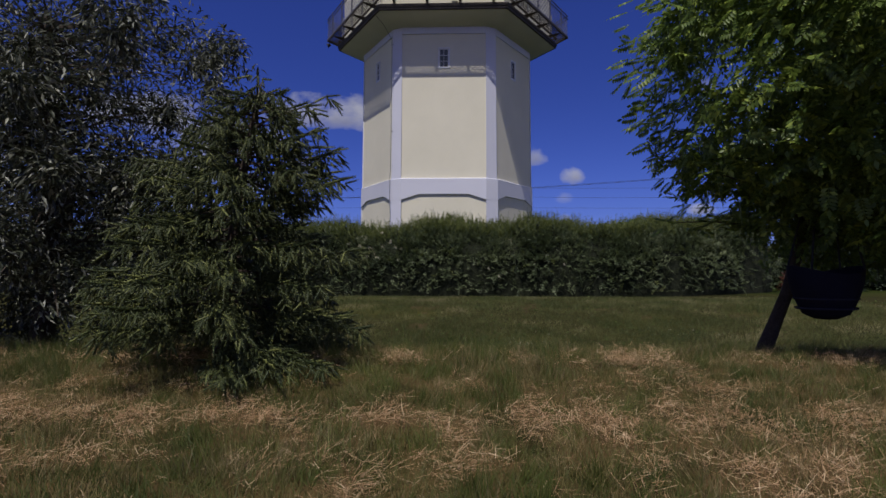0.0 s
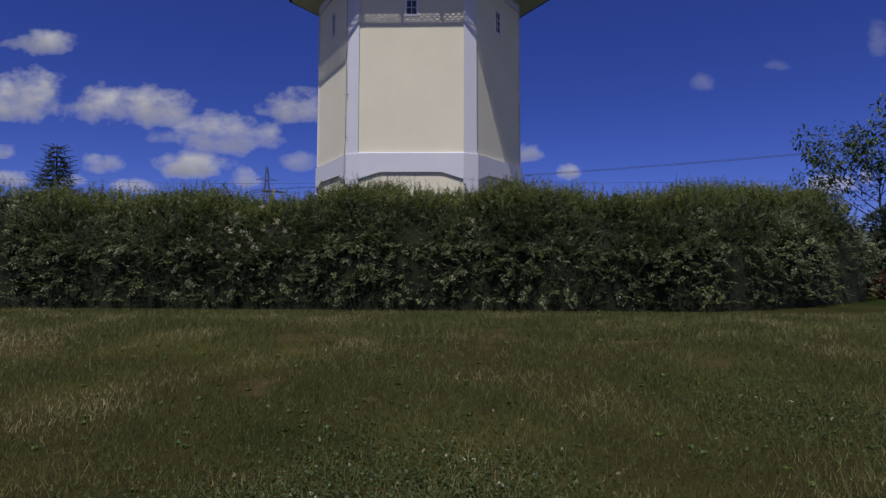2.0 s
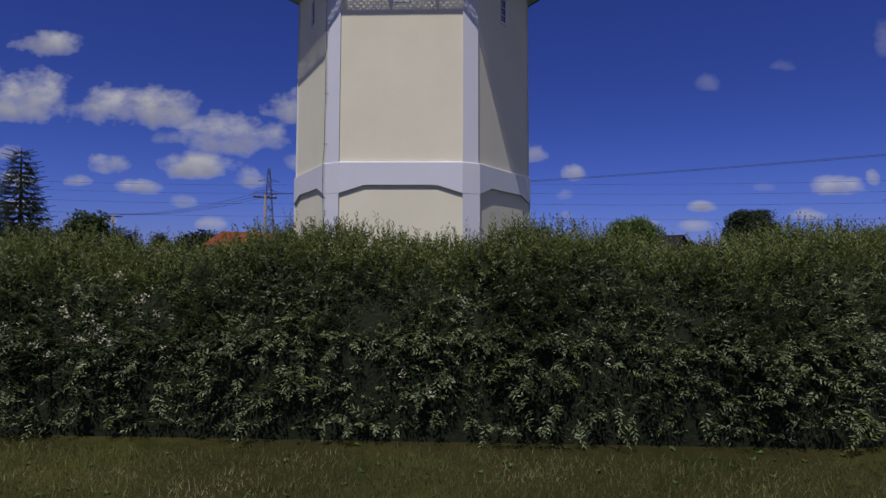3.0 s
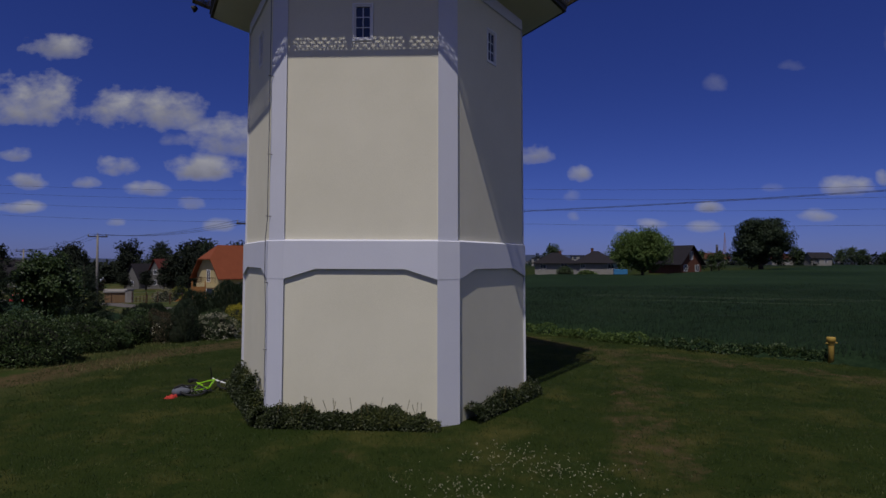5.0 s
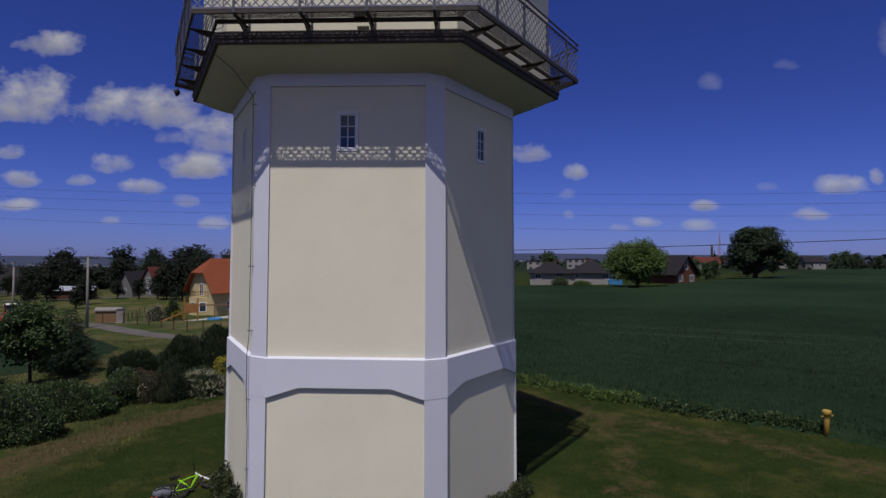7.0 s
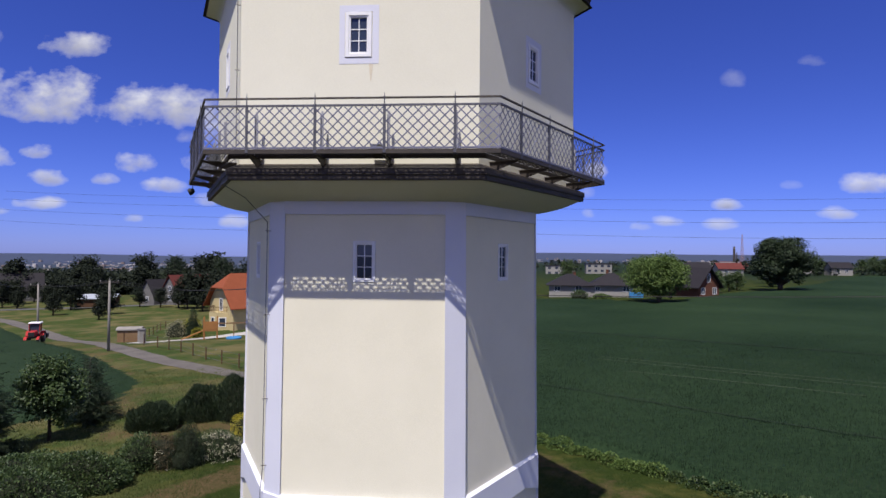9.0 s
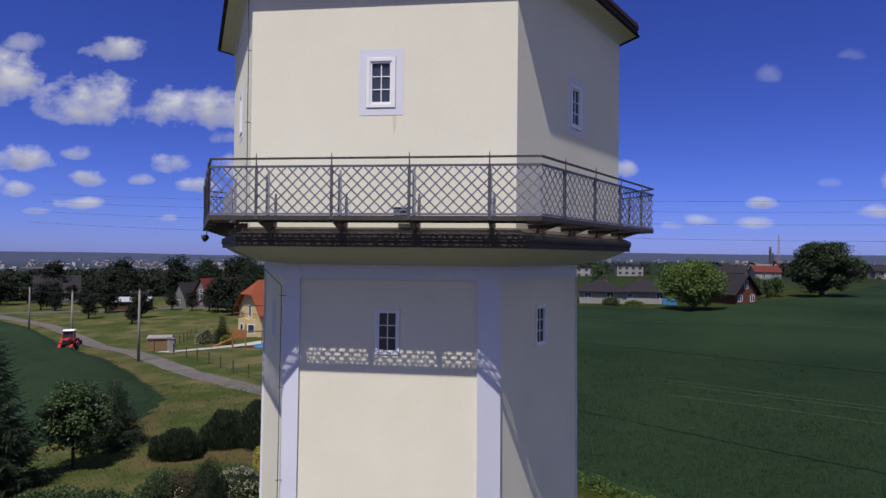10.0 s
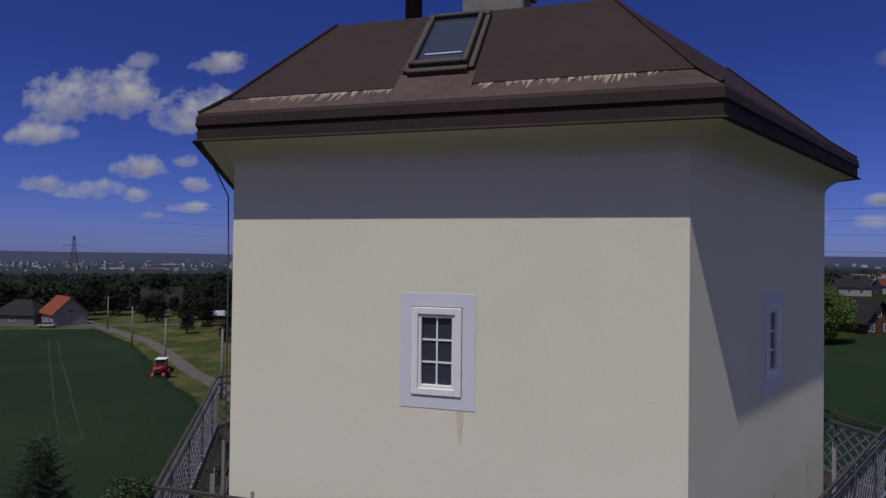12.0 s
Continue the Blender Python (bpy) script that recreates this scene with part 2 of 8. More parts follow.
def box(bm, x0, x1, y0, y1, z0, z1, m=None, bevel=0.0):
    vs = [bm.verts.new(c) for c in ((x0, y0, z0), (x1, y0, z0), (x1, y1, z0), (x0, y1, z0), (x0, y0, z1), (x1, y0, z1), (x1, y1, z1), (x0, y1, z1))]
    fs = [bm.faces.new([vs[i] for i in f]) for f in ((3, 2, 1, 0), (4, 5, 6, 7), (0, 1, 5, 4), (1, 2, 6, 5), (2, 3, 7, 6), (3, 0, 4, 7))]
    if bevel:
        es = list({e for f in fs for e in f.edges})
        r = bmesh.ops.bevel(bm, geom=es, offset=bevel, segments=1, affect="EDGES")
        vs = list({v for f in r["faces"] for v in f.verts} | {v for v in vs if v.is_valid})
    if m is not None:
        bmesh.ops.transform(bm, matrix=m, verts=[v for v in vs if v.is_valid])
    return vs


def tube(bm, pts, radii, sides=8, cap=True):
    """A tapered tube along points."""
    rings = []
    n = len(pts)
    side = None
    for i, p in enumerate(pts):
        p = Vector(p)
        d = (Vector(pts[min(i + 1, n - 1)]) - Vector(pts[max(i - 1, 0)])).normalized()
        if side is None:
            side = d.orthogonal().normalized()
        side = (side - d * side.dot(d)).normalized()
        up = d.cross(side)
        r = radii[i] if hasattr(radii, "__len__") else radii
        rings.append([bm.verts.new(p + r * (math.cos(a) * side + math.sin(a) * up)) for a in (2 * math.pi * k / sides for k in range(sides))])
    for a, b in zip(rings, rings[1:]):
        for k in range(sides):
            bm.faces.new((a[k], a[(k + 1) % sides], b[(k + 1) % sides], b[k]))
    if cap:
        bm.faces.new(rings[0][::-1]), bm.faces.new(rings[-1])


def lathe(bm, profile, at=(0, 0, 0), sides=16, cap=True):
    """A turned body: profile of (radius, height)."""
    o = Vector(at)
    rings = [[bm.verts.new(o + Vector((r * math.cos(a), r * math.sin(a), z))) for a in (2 * math.pi * k / sides for k in range(sides))] for r, z in profile]
    for a, b in zip(rings, rings[1:]):
        for k in range(sides):
            bm.faces.new((a[k], a[(k + 1) % sides], b[(k + 1) % sides], b[k]))
    if cap:
        bm.faces.new(rings[0][::-1]), bm.faces.new(rings[-1])


def scatter(name, template, faces, places, axes, sizes, material, parent=None, label="", widths=None):
    """One mesh of many small pieces: a template (points along x its length, y its width, z its lift) set at places, along axes with a facing."""
    tv = np.asarray(template, float)
    k = len(tv)
    n = len(places)
    d, up = axes
    d = d / np.maximum(np.linalg.norm(d, axis=1, keepdims=True), 1e-9)
    s = np.cross(up, d)
    s /= np.maximum(np.linalg.norm(s, axis=1, keepdims=True), 1e-9)
    w = np.cross(d, s)
    sz = np.asarray(sizes).reshape(-1, 1, 1)
    wd = sz if widths is None else np.asarray(widths).reshape(-1, 1, 1)
    pts = places[:, None, :] + sz * tv[None, :, 0:1] * d[:, None, :] + wd * tv[None, :, 1:2] * s[:, None, :] + sz * tv[None, :, 2:3] * w[:, None, :]
    me = bpy.data.meshes.new(name)
    fa = np.asarray(faces, dtype=np.int64)
    q = fa.shape[1]
    idx = (fa[None] + (np.arange(n) * k)[:, None, None]).reshape(-1)
    me.vertices.add(n * k)
    me.vertices.foreach_set("co", pts.reshape(-1))
    me.loops.add(len(idx))
    me.loops.foreach_set("vertex_index", idx)
    me.polygons.add(n * len(fa))
    me.polygons.foreach_set("loop_start", np.arange(0, len(idx), q))
    me.update(calc_edges=True)
    me.materials.append(material)
    ob = new(name, me)
    ob.parent = parent
    if label:
        ob["label"] = label
    return ob


def smooth_step(x):
    x = np.clip(x, 0, 1)
    return x * x * (3 - 2 * x)


rng = np.random.default_rng(7)
LEAF = [(0, 0, 0), (0.45, 0.5, 0.06), (1, 0, -0.08), (0.45, -0.5, 0.06)]
LEAF_F = [(0, 1, 2), (0, 2, 3)]


# ---- ground ----
C = Vector((0, 3.63, 0))  # the tower's axis


def height(x, y):
    """The lie of the land: level round the tower, a hollow with a track before it, the field rising on one side, the plain sinking on the other."""
    x, y = np.asarray(x, float), np.asarray(y, float)
    r = np.hypot(x, y - 3.6)
    z = np.where(x > 0, 2.0, 4.0) * np.tanh(x / 100) * smooth_step((r - 12) / 30) * smooth_step((y + 10) / 25)
    z = z - 1.8 * smooth_step((y - 54) / 26) * smooth_step((-x - 2) / 25)
    hollow = -0.43 * np.exp(-((y + 17.4) / 2.5) ** 2) - 0.13 * smooth_step((-y - 20.8) / 3)
    bank = 0.10 * np.exp(-((y + 20.8) / 0.8) ** 2)
    z = z + (hollow + bank) * smooth_step((-y - 10) / 3)
    far = np.hypot(x, y)
    z = z - 26 * smooth_step((far - 260) / 1400) * smooth_step((60 - x) / 160 + 0.3) - 8 * smooth_step((far - 420) / 1600)
    return z + 60 * smooth_step((far - 3300) / 1300) * (0.72 + 0.12 * np.sin(x / 900 + 0.6) + 0.05 * np.sin(x / 310))


def ground_at(x, y):
    return float(height(x, y))


def sheet(name, xs, ys, material, lift=0.0, keep=None, label="", rough_z=0.0):
    X, Y = np.meshgrid(xs, ys)
    Z = height(X, Y) + lift
    if rough_z:
        Z = Z + rough_z * rng.standard_normal(Z.shape)
    nx, ny = len(xs), len(ys)
    v = np.stack([X, Y, Z], -1).reshape(-1, 3)
    i = np.arange(nx * ny).reshape(ny, nx)
    f = np.stack([i[:-1, :-1], i[:-1, 1:], i[1:, 1:], i[1:, :-1]], -1).reshape(-1, 4)
    if keep is not None:
        c = v[f].mean(1)
        f = f[keep(c[:, 0], c[:, 1])]
    ob = link_mesh(name, v.tolist(), f.tolist(), material, None, "", True)
    return tagged(ob, label, "ground", "", "structure")


def spread(near, far, n, bend):
    t = np.linspace(-1, 1, n)
    return np.sign(t) * (near * np.abs(t) + (far - near) * np.abs(t) ** bend)


def strip(name, line, widths, material, lift, label, category="road", step=1.0):
    """A ribbon of ground along a line of points."""
    pts = []
    for (ax, ay), (bx, by), wa, wb in zip(line, line[1:], widths, widths[1:]):
        n = max(2, int(math.hypot(bx - ax, by - ay) / step))
        pts += [(ax + (bx - ax) * k / n, ay + (by - ay) * k / n, wa + (wb - wa) * k / n) for k in range(n)]
    pts.append((*line[-1], widths[-1]))
    p = np.array(pts)
    for _ in range(4):
        p[1:-1] = (p[:-2] + 2 * p[1:-1] + p[2:]) / 4
    d = np.gradient(p[:, :2], axis=0)
    d /= np.linalg.norm(d, axis=1, keepdims=True)
    nrm = np.stack([-d[:, 1], d[:, 0]], 1)
    cols = np.linspace(-0.5, 0.5, 7)
    v, f = [], []
    for i in range(len(p)):
        for j, c in enumerate(cols):
            wob = 0.10 * (noise.noise((p[i, 0] * 0.5, p[i, 1] * 0.5, c * 4)) if abs(c) > 0.4 else 0)
            x, y = p[i, :2] + nrm[i] * (c + wob) * p[i, 2]
            v.append((x, y, ground_at(x, y) + lift + (0.02 if abs(c) < 0.1 else 0.0) * (abs(c) < 0.4)))
    k = len(cols)
    for i in range(len(p) - 1):
        for j in range(k - 1):
            f.append((i * k + j, i * k + j + 1, (i + 1) * k + j + 1, (i + 1) * k + j))
    ob = link_mesh(name, v, f, material, None, "", True)
    return tagged(ob, label, category, "", "structure")


def lawn_material():
    """Mown meadow: green and straw patches, finer tufts."""
    mt = surface("meadow_ground", (0.013, 0.026, 0.005), (0.032, 0.043, 0.010), 0.95, 0.6, 22, 0.9, 0.04, vary=0.0, spec=0.04)
    nt = mt.node_tree
    bs = nt.nodes["Principled BSDF"]
    old = bs.inputs["Base Color"].links[0].from_socket
    pos = nt.nodes.new("ShaderNodeNewGeometry").outputs["Position"]

    def band(scale, lo, hi, d=5.0):
        n = nt.nodes.new("ShaderNodeTexNoise")
        nt.links.new(pos, n.inputs["Vector"])
        n.inputs["Scale"].default_value, n.inputs["Detail"].default_value, n.inputs["Roughness"].default_value = scale, d, 0.65
        r = nt.nodes.new("ShaderNodeMapRange")
        r.inputs[1].default_value, r.inputs[2].default_value = lo, hi
        nt.links.new(n.outputs["Fac"], r.inputs[0])
        return r.outputs[0]

    def over(base, fac, colour):
        x = nt.nodes.new("ShaderNodeMix")
        x.data_type = "RGBA"
        nt.links.new(fac, x.inputs[0]), nt.links.new(base, x.inputs[6])
        x.inputs[7].default_value = (*colour, 1)
        return x.outputs[2]

    # the meadow before the hedge is drier than the lawn round the tower
    sep = nt.nodes.new("ShaderNodeSeparateXYZ")
    nt.links.new(pos, sep.inputs[0])
    dry = nt.nodes.new("ShaderNodeMapRange")
    dry.inputs[1].default_value, dry.inputs[2].default_value = -10.0, -12.5
    nt.links.new(sep.outputs[1], dry.inputs[0])
    base = nt.nodes.new("ShaderNodeMix")
    base.data_type = "RGBA"
    nt.links.new(dry.outputs[0], base.inputs[0]), nt.links.new(old, base.inputs[6])
    base.inputs[7].default_value = (0.036, 0.034, 0.013, 1)
    # rough meadow on the west side
    rough_side = nt.nodes.new("ShaderNodeMapRange")
    rough_side.inputs[1].default_value, rough_side.inputs[2].default_value, rough_side.inputs[4].default_value = -9.0, -16.0, 0.85
    nt.links.new(sep.outputs[0], rough_side.inputs[0])
    west_of = nt.nodes.new("ShaderNodeMix")
    west_of.data_type = "RGBA"
    nt.links.new(rough_side.outputs[0], west_of.inputs[0]), nt.links.new(base.outputs[2], west_of.inputs[6])
    west_of.inputs[7].default_value = (0.042, 0.064, 0.018, 1)
    tan = nt.nodes.new("ShaderNodeMath")
    tan.operation = "MULTIPLY"
    nt.links.new(rough_side.outputs[0], tan.inputs[0]), nt.links.new(band(0.16, 0.44, 0.62, 8.0), tan.inputs[1])
    hay = nt.nodes.new("ShaderNodeMapRange")
    hay.inputs[1].default_value, hay.inputs[2].default_value, hay.inputs[4].default_value = -17.6, -20.6, 0.6
    nt.links.new(sep.outputs[1], hay.inputs[0])
    drift = nt.nodes.new("ShaderNodeMath")
    drift.operation = "MULTIPLY"
    nt.links.new(hay.outputs[0], drift.inputs[0]), nt.links.new(band(3.0, 0.36, 0.55), drift.inputs[1])
    c = over(west_of.outputs[2], band(0.45, 0.50, 0.70), (0.066, 0.064, 0.018))
    c = over(c, band(1.3, 0.55, 0.75, 8.0), (0.012, 0.022, 0.005))
    c = over(c, band(3.1, 0.64, 0.78), (0.11, 0.085, 0.040))
    c = over(c, drift.outputs[0], (0.17, 0.105, 0.05))
    c = over(c, tan.outputs[0], (0.125, 0.105, 0.048))
    # trodden ground: bare reddish soil and dry stalks, ragged at the edges
    worn = nt.nodes.new("ShaderNodeAttribute")
    worn.attribute_name = "wear"
    ragged = nt.nodes.new("ShaderNodeMath")
    ragged.operation = "MULTIPLY_ADD"
    nt.links.new(band(1.7, 0.30, 0.70, 8.0), ragged.inputs[0])
    ragged.inputs[1].default_value = 1.3
    nt.links.new(worn.outputs["Fac"], ragged.inputs[2])
    edge = nt.nodes.new("ShaderNodeMapRange")
    edge.inputs[1].default_value, edge.inputs[2].default_value, edge.inputs[4].default_value = 1.25, 2.0, 0.8
    nt.links.new(ragged.outputs[0], edge.inputs[0])
    c = over(c, edge.outputs[0], (0.078, 0.058, 0.028))
    soil = nt.nodes.new("ShaderNodeMath")
    soil.operation = "MULTIPLY"
    nt.links.new(edge.outputs[0], soil.inputs[0]), nt.links.new(band(5.0, 0.5, 0.66, 6.0), soil.inputs[1])
    c = over(c, soil.outputs[0], (0.125, 0.078, 0.048))
    # far woods and meadows beyond the houses
    dist = nt.nodes.new("ShaderNodeVectorMath")
    dist.operation = "LENGTH"
    nt.links.new(pos, dist.inputs[0])
    r = nt.nodes.new("ShaderNodeMapRange")
    r.inputs[1].default_value, r.inputs[2].default_value = 190, 330
    nt.links.new(dist.outputs["Value"], r.inputs[0])
    x = nt.nodes.new("ShaderNodeMix")
    x.data_type = "RGBA"
    nt.links.new(r.outputs[0], x.inputs[0]), nt.links.new(c, x.inputs[6])
    woods = over(old, band(0.012, 0.34, 0.48), (0.014, 0.024, 0.013))
    nt.links.new(woods, x.inputs[7])
    # aerial haze put into the base colour: bluer with distance
    haze_range = nt.nodes.new("ShaderNodeMapRange")
    haze_range.inputs[1].default_value, haze_range.inputs[2].default_value = 700, 3800
    nt.links.new(dist.outputs["Value"], haze_range.inputs[0])
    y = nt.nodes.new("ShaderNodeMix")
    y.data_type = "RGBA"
    nt.links.new(haze_range.outputs[0], y.inputs[0]), nt.links.new(x.outputs[2], y.inputs[6])
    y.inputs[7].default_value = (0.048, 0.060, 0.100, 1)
    nt.links.new(y.outputs[2], bs.inputs["Base Color"])
    return mt


MEADOW = lawn_material()
WHEAT = surface("green_wheat", (0.0075, 0.0175, 0.0085), (0.025, 0.045, 0.021), 0.9, 0.035, 4, 1.0, 0.12, vary=0.0, spec=0.03)
WHEAT_PALE = surface("pale_green_wheat", (0.012, 0.025, 0.0125), (0.027, 0.045, 0.023), 0.9, 0.05, 4, 1.0, 0.12, vary=0.0, spec=0.03)
GRAVEL = surface("reddish_gravel_soil", (0.085, 0.055, 0.038), (0.17, 0.12, 0.09), 0.95, 1.2, 45, 1.0, 0.02, vary=0.0)
DUST = surface("dusty_track", (0.075, 0.067, 0.060), (0.14, 0.126, 0.112), 0.95, 0.5, 14, 0.6, 0.02, vary=0.0)

xs = np.unique(np.round(np.concatenate([np.arange(-30, 40, 1.0), np.arange(-4, 7, 0.25), spread(300, 4900, 121, 2.6), np.arange(-120, 180, 4)]), 2))
ys = np.unique(np.round(np.concatenate([np.arange(-34, -24, 1.0), np.arange(-24, -16.5, 0.5), np.arange(-16.5, -13, 0.25), np.arange(-13, -12, 0.5), np.arange(-12, 30, 1.0), np.arange(30, 260, 4), 260 + 4640 * np.linspace(0, 1, 90) ** 1.9, -34 - 4800 * np.linspace(0, 1, 40) ** 2.2]), 2))
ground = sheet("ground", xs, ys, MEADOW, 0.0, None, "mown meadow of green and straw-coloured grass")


# where the turf is worn: lines of the plan with their half width and strength
WEAR = [([(-1, 22.3), (4.5, 16.5), (8.0, 12.0), (11.6, 9.6), (13.9, 7.9), (15.7, 5.9), (19, 1)], 1.0, 1.0), ([(7.6, 12), (8.2, 8), (7.7, 4.5), (6.6, 0.5), (6.2, -2.5)], 0.9, 0.85), ([(-21, 23), (-25.5, 31), (-31, 38.5), (-42, 51.5), (-57, 63.5)], 1.8, 1.2), ([(-17.5, 18), (-13, 19.6), (-9.5, 19)], 1.2, 1.4),
        ([(-15, 0.6), (-11.8, 4.0), (-10.7, 8.4), (-9.2, 11.0), (-7.4, 13.6), (-6.0, 18)], 1.0, 1.7), ([(-26, 29), (-23, 31.2), (-19, 32.5), (-15, 31)], 2.2, 1.0), ([(2.5, -3), (0.5, -2.2), (-3, -2.6)], 0.4, 0.6),
        ([(-4, -19.75), (0, -19.65), (7, -19.7)], 0.45, 0.9), ([(0.1, -14.4), (0.3, -14.9)], 0.2, 1.15), ([(2.15, -13.95), (2.08, -14.9)], 0.18, 1.0), ([(3.4, -14.45), (3.6, -14.5)], 0.2, 1.1), ([(0.35, -14.2), (0.85, -14.6)], 0.2, 0.85),
        ([(0.16, -15.9), (0.2, -15.8)], 0.2, 1.05), ([(3.8, -15.3), (4.0, -15.2)], 0.2, 0.9), ([(5.6, -15), (6, -14.8)], 0.3, 0.9), ([(-2.6, -14.8), (-2.2, -15.1)], 0.3, 0.9)]


def wear_at(x, y):
    w = np.zeros(np.shape(x))
    for line, half, power in WEAR:
        for (x0, y0), (x1, y1) in zip(line, line[1:]):
            t = np.clip(((x - x0) * (x1 - x0) + (y - y0) * (y1 - y0)) / ((x1 - x0) ** 2 + (y1 - y0) ** 2), 0, 1)
            d = np.hypot(x - x0 - t * (x1 - x0), y - y0 - t * (y1 - y0))
            w = np.maximum(w, power * smooth_step(1.5 - d / half))
    return w


co = np.array([v.co[:] for v in ground.data.vertices])
layer = ground.data.attributes.new("wear", "FLOAT", "POINT")
layer.data.foreach_set("value", wear_at(co[:, 0], co[:, 1]).astype(np.float32))


def inside(poly):
    """A test for points inside a polygon of the plan."""
    p = np.array(poly, float)

    def test(x, y):
        hit = np.zeros(np.shape(x), bool)
        for (x0, y0), (x1, y1) in zip(p, np.roll(p, -1, 0)):
            cross = (y0 > y) != (y1 > y)
            with np.errstate(divide="ignore", invalid="ignore"):
                hit ^= cross & (x < (x1 - x0) * (y - y0) / (y1 - y0 + 1e-12) + x0)
        return hit
    return test


FIELD_EAST = [(3.5, 19.6), (5.8, 18.6), (9.3, 16.8), (11.7, 14.0), (13.7, 11.7), (16.2, 9.9), (17.6, 8.2), (24, 1), (60, -20), (420, -40), (420, 300), (178, 282), (120, 200), (78, 148),
              (61, 136), (49, 121), (40, 108), (35, 104), (28, 116), (16, 119), (2, 122), (-4, 60), (-1, 30)]
FIELD_WEST = [(-24.2, 24.7), (-25.0, 30), (-26.5, 34), (-31, 38.5), (-38, 45.5), (-46, 53), (-51.5, 56.8), (-64, 69), (-78, 82.5), (-98, 99.5), (-126, 118), (-152, 108), (-190, 100), (-190, -30), (-40, -10), (-27.5, 8), (-26.3, 20)]
in_east, in_west = inside(FIELD_EAST), inside(FIELD_WEST)


def edge_distance(poly, x, y):
    """How far inside the polygon each point lies (negative outside)."""
    p = np.array(poly, float)
    d = np.full(np.shape(x), 1e9)
    for (x0, y0), (x1, y1) in zip(p, np.roll(p, -1, 0)):
        t = np.clip(((x - x0) * (x1 - x0) + (y - y0) * (y1 - y0)) / ((x1 - x0) ** 2 + (y1 - y0) ** 2), 0, 1)
        d = np.minimum(d, np.hypot(x - x0 - t * (x1 - x0), y - y0 - t * (y1 - y0)))
    return np.where(inside(poly)(x, y), d, -d)


def crop_sheet(name, poly, xs, ys, label, material=WHEAT):
    """Standing crop: a raised sheet that rounds down into the ground at its edges."""
    X, Y = np.meshgrid(xs, ys)
    d = edge_distance(poly, X, Y)
    Z = height(X, Y) - 0.06 + 0.48 * smooth_step((d + 0.5) / 0.9) + 0.03 * rng.standard_normal(X.shape)
    nx, ny = len(xs), len(ys)
    v = np.stack([X, Y, Z], -1).reshape(-1, 3)
    i = np.arange(nx * ny).reshape(ny, nx)
    f = np.stack([i[:-1, :-1], i[:-1, 1:], i[1:, 1:], i[1:, :-1]], -1).reshape(-1, 4)
    f = f[(d.reshape(-1)[f] > -0.9).any(1)]
    return tagged(link_mesh(name, v.tolist(), f.tolist(), material, None, "", True), label, "field", "", "structure")


fx, fy = np.concatenate([np.arange(-6, 40, 0.5), np.arange(40, 424, 5)]), np.concatenate([np.arange(-44, 0, 2), np.arange(0, 26, 0.5), np.arange(26, 60, 1), np.arange(60, 306, 3)])
crop_sheet("wheat_field_east", FIELD_EAST, fx, fy, "dense green wheat field with faint tramlines")
crop_sheet("wheat_field_west", FIELD_WEST, np.arange(-192, -20, 0.9), np.arange(-32, 122, 0.9), "dense green wheat field with tractor tracks", WHEAT_PALE)
strip("road", [(-1, 22.5), (-8, 28), (-17, 35.6), (-30, 45), (-41.5, 55), (-56, 68.5), (-68, 79.8), (-82, 92), (-98, 105), (-130, 124), (-175, 150)], [1.5, 1.7, 2.0, 2.2, 2.4, 2.6, 2.6, 2.6, 2.8, 3.4, 3.6], DUST, 0.03, "grey dusty lane between fields and gardens")
strip("cross_road", [(-190, 118), (-140, 122), (-105, 140), (-60, 165), (0, 190)], [5, 5, 5, 5, 5], surface("asphalt", (0.06, 0.06, 0.062), (0.09, 0.09, 0.09), 0.9, 0.5, 20, 0.3, 0.01), 0.05, "grey asphalt road below the houses", "road", 4.0)
strip("driveway", [(-42.5, 60), (-41, 66), (-40.5, 73), (-38, 80), (-34, 84)], [3.2, 3, 3, 3.4, 5], surface("pale_paving", (0.30, 0.28, 0.26), (0.40, 0.38, 0.36), 0.9, 0.8, 16, 0.3, 0.01), 0.035, "pale paved garden driveway", "driveway")
strip("gravel_track", [(-26, -19.2), (-10, -18.9), (-1.0, -18.98), (0.8, -19.15)], [0.8, 0.75, 0.5, 0.06], GRAVEL, 0.022, "strip of grey gravel in the grass", "track", 0.4)
strip("gravel_track", [(2.6, -18.95), (3.2, -18.9), (7, -18.9), (14, -19.0), (30, -19.0)], [0.12, 0.5, 0.7, 0.9, 0.9], GRAVEL, 0.022, "strip of grey gravel in the grass", "track", 0.4)
TRAMLINE = surface("flattened_wheat", (0.013, 0.020, 0.010), (0.034, 0.040, 0.020), 0.95, 0.4, 9, 0.6, 0.03, vary=0.0)
TRAMLINE_DARK = surface("dark_wheat_gap", (0.005, 0.011, 0.006), (0.010, 0.019, 0.010), 0.95, 0.4, 9, 0.6, 0.03, vary=0.0)
PALE_LINE = surface("pale_wheat_line", (0.030, 0.045, 0.028), (0.055, 0.072, 0.045), 0.95, 0.4, 9, 0.6, 0.03, vary=0.0)
for line in ([(-43, 33.5), (-51.3, 40.4), (-73.7, 59.5), (-119, 98.5)], [(-41.3, 34.2), (-52.3, 43.5), (-71.6, 59.9), (-117, 99)]):
    strip("tramline", line, [0.22, 0.25, 0.3, 0.32], TRAMLINE, 0.49, "line of wheat flattened by tractor wheels", "tramline")
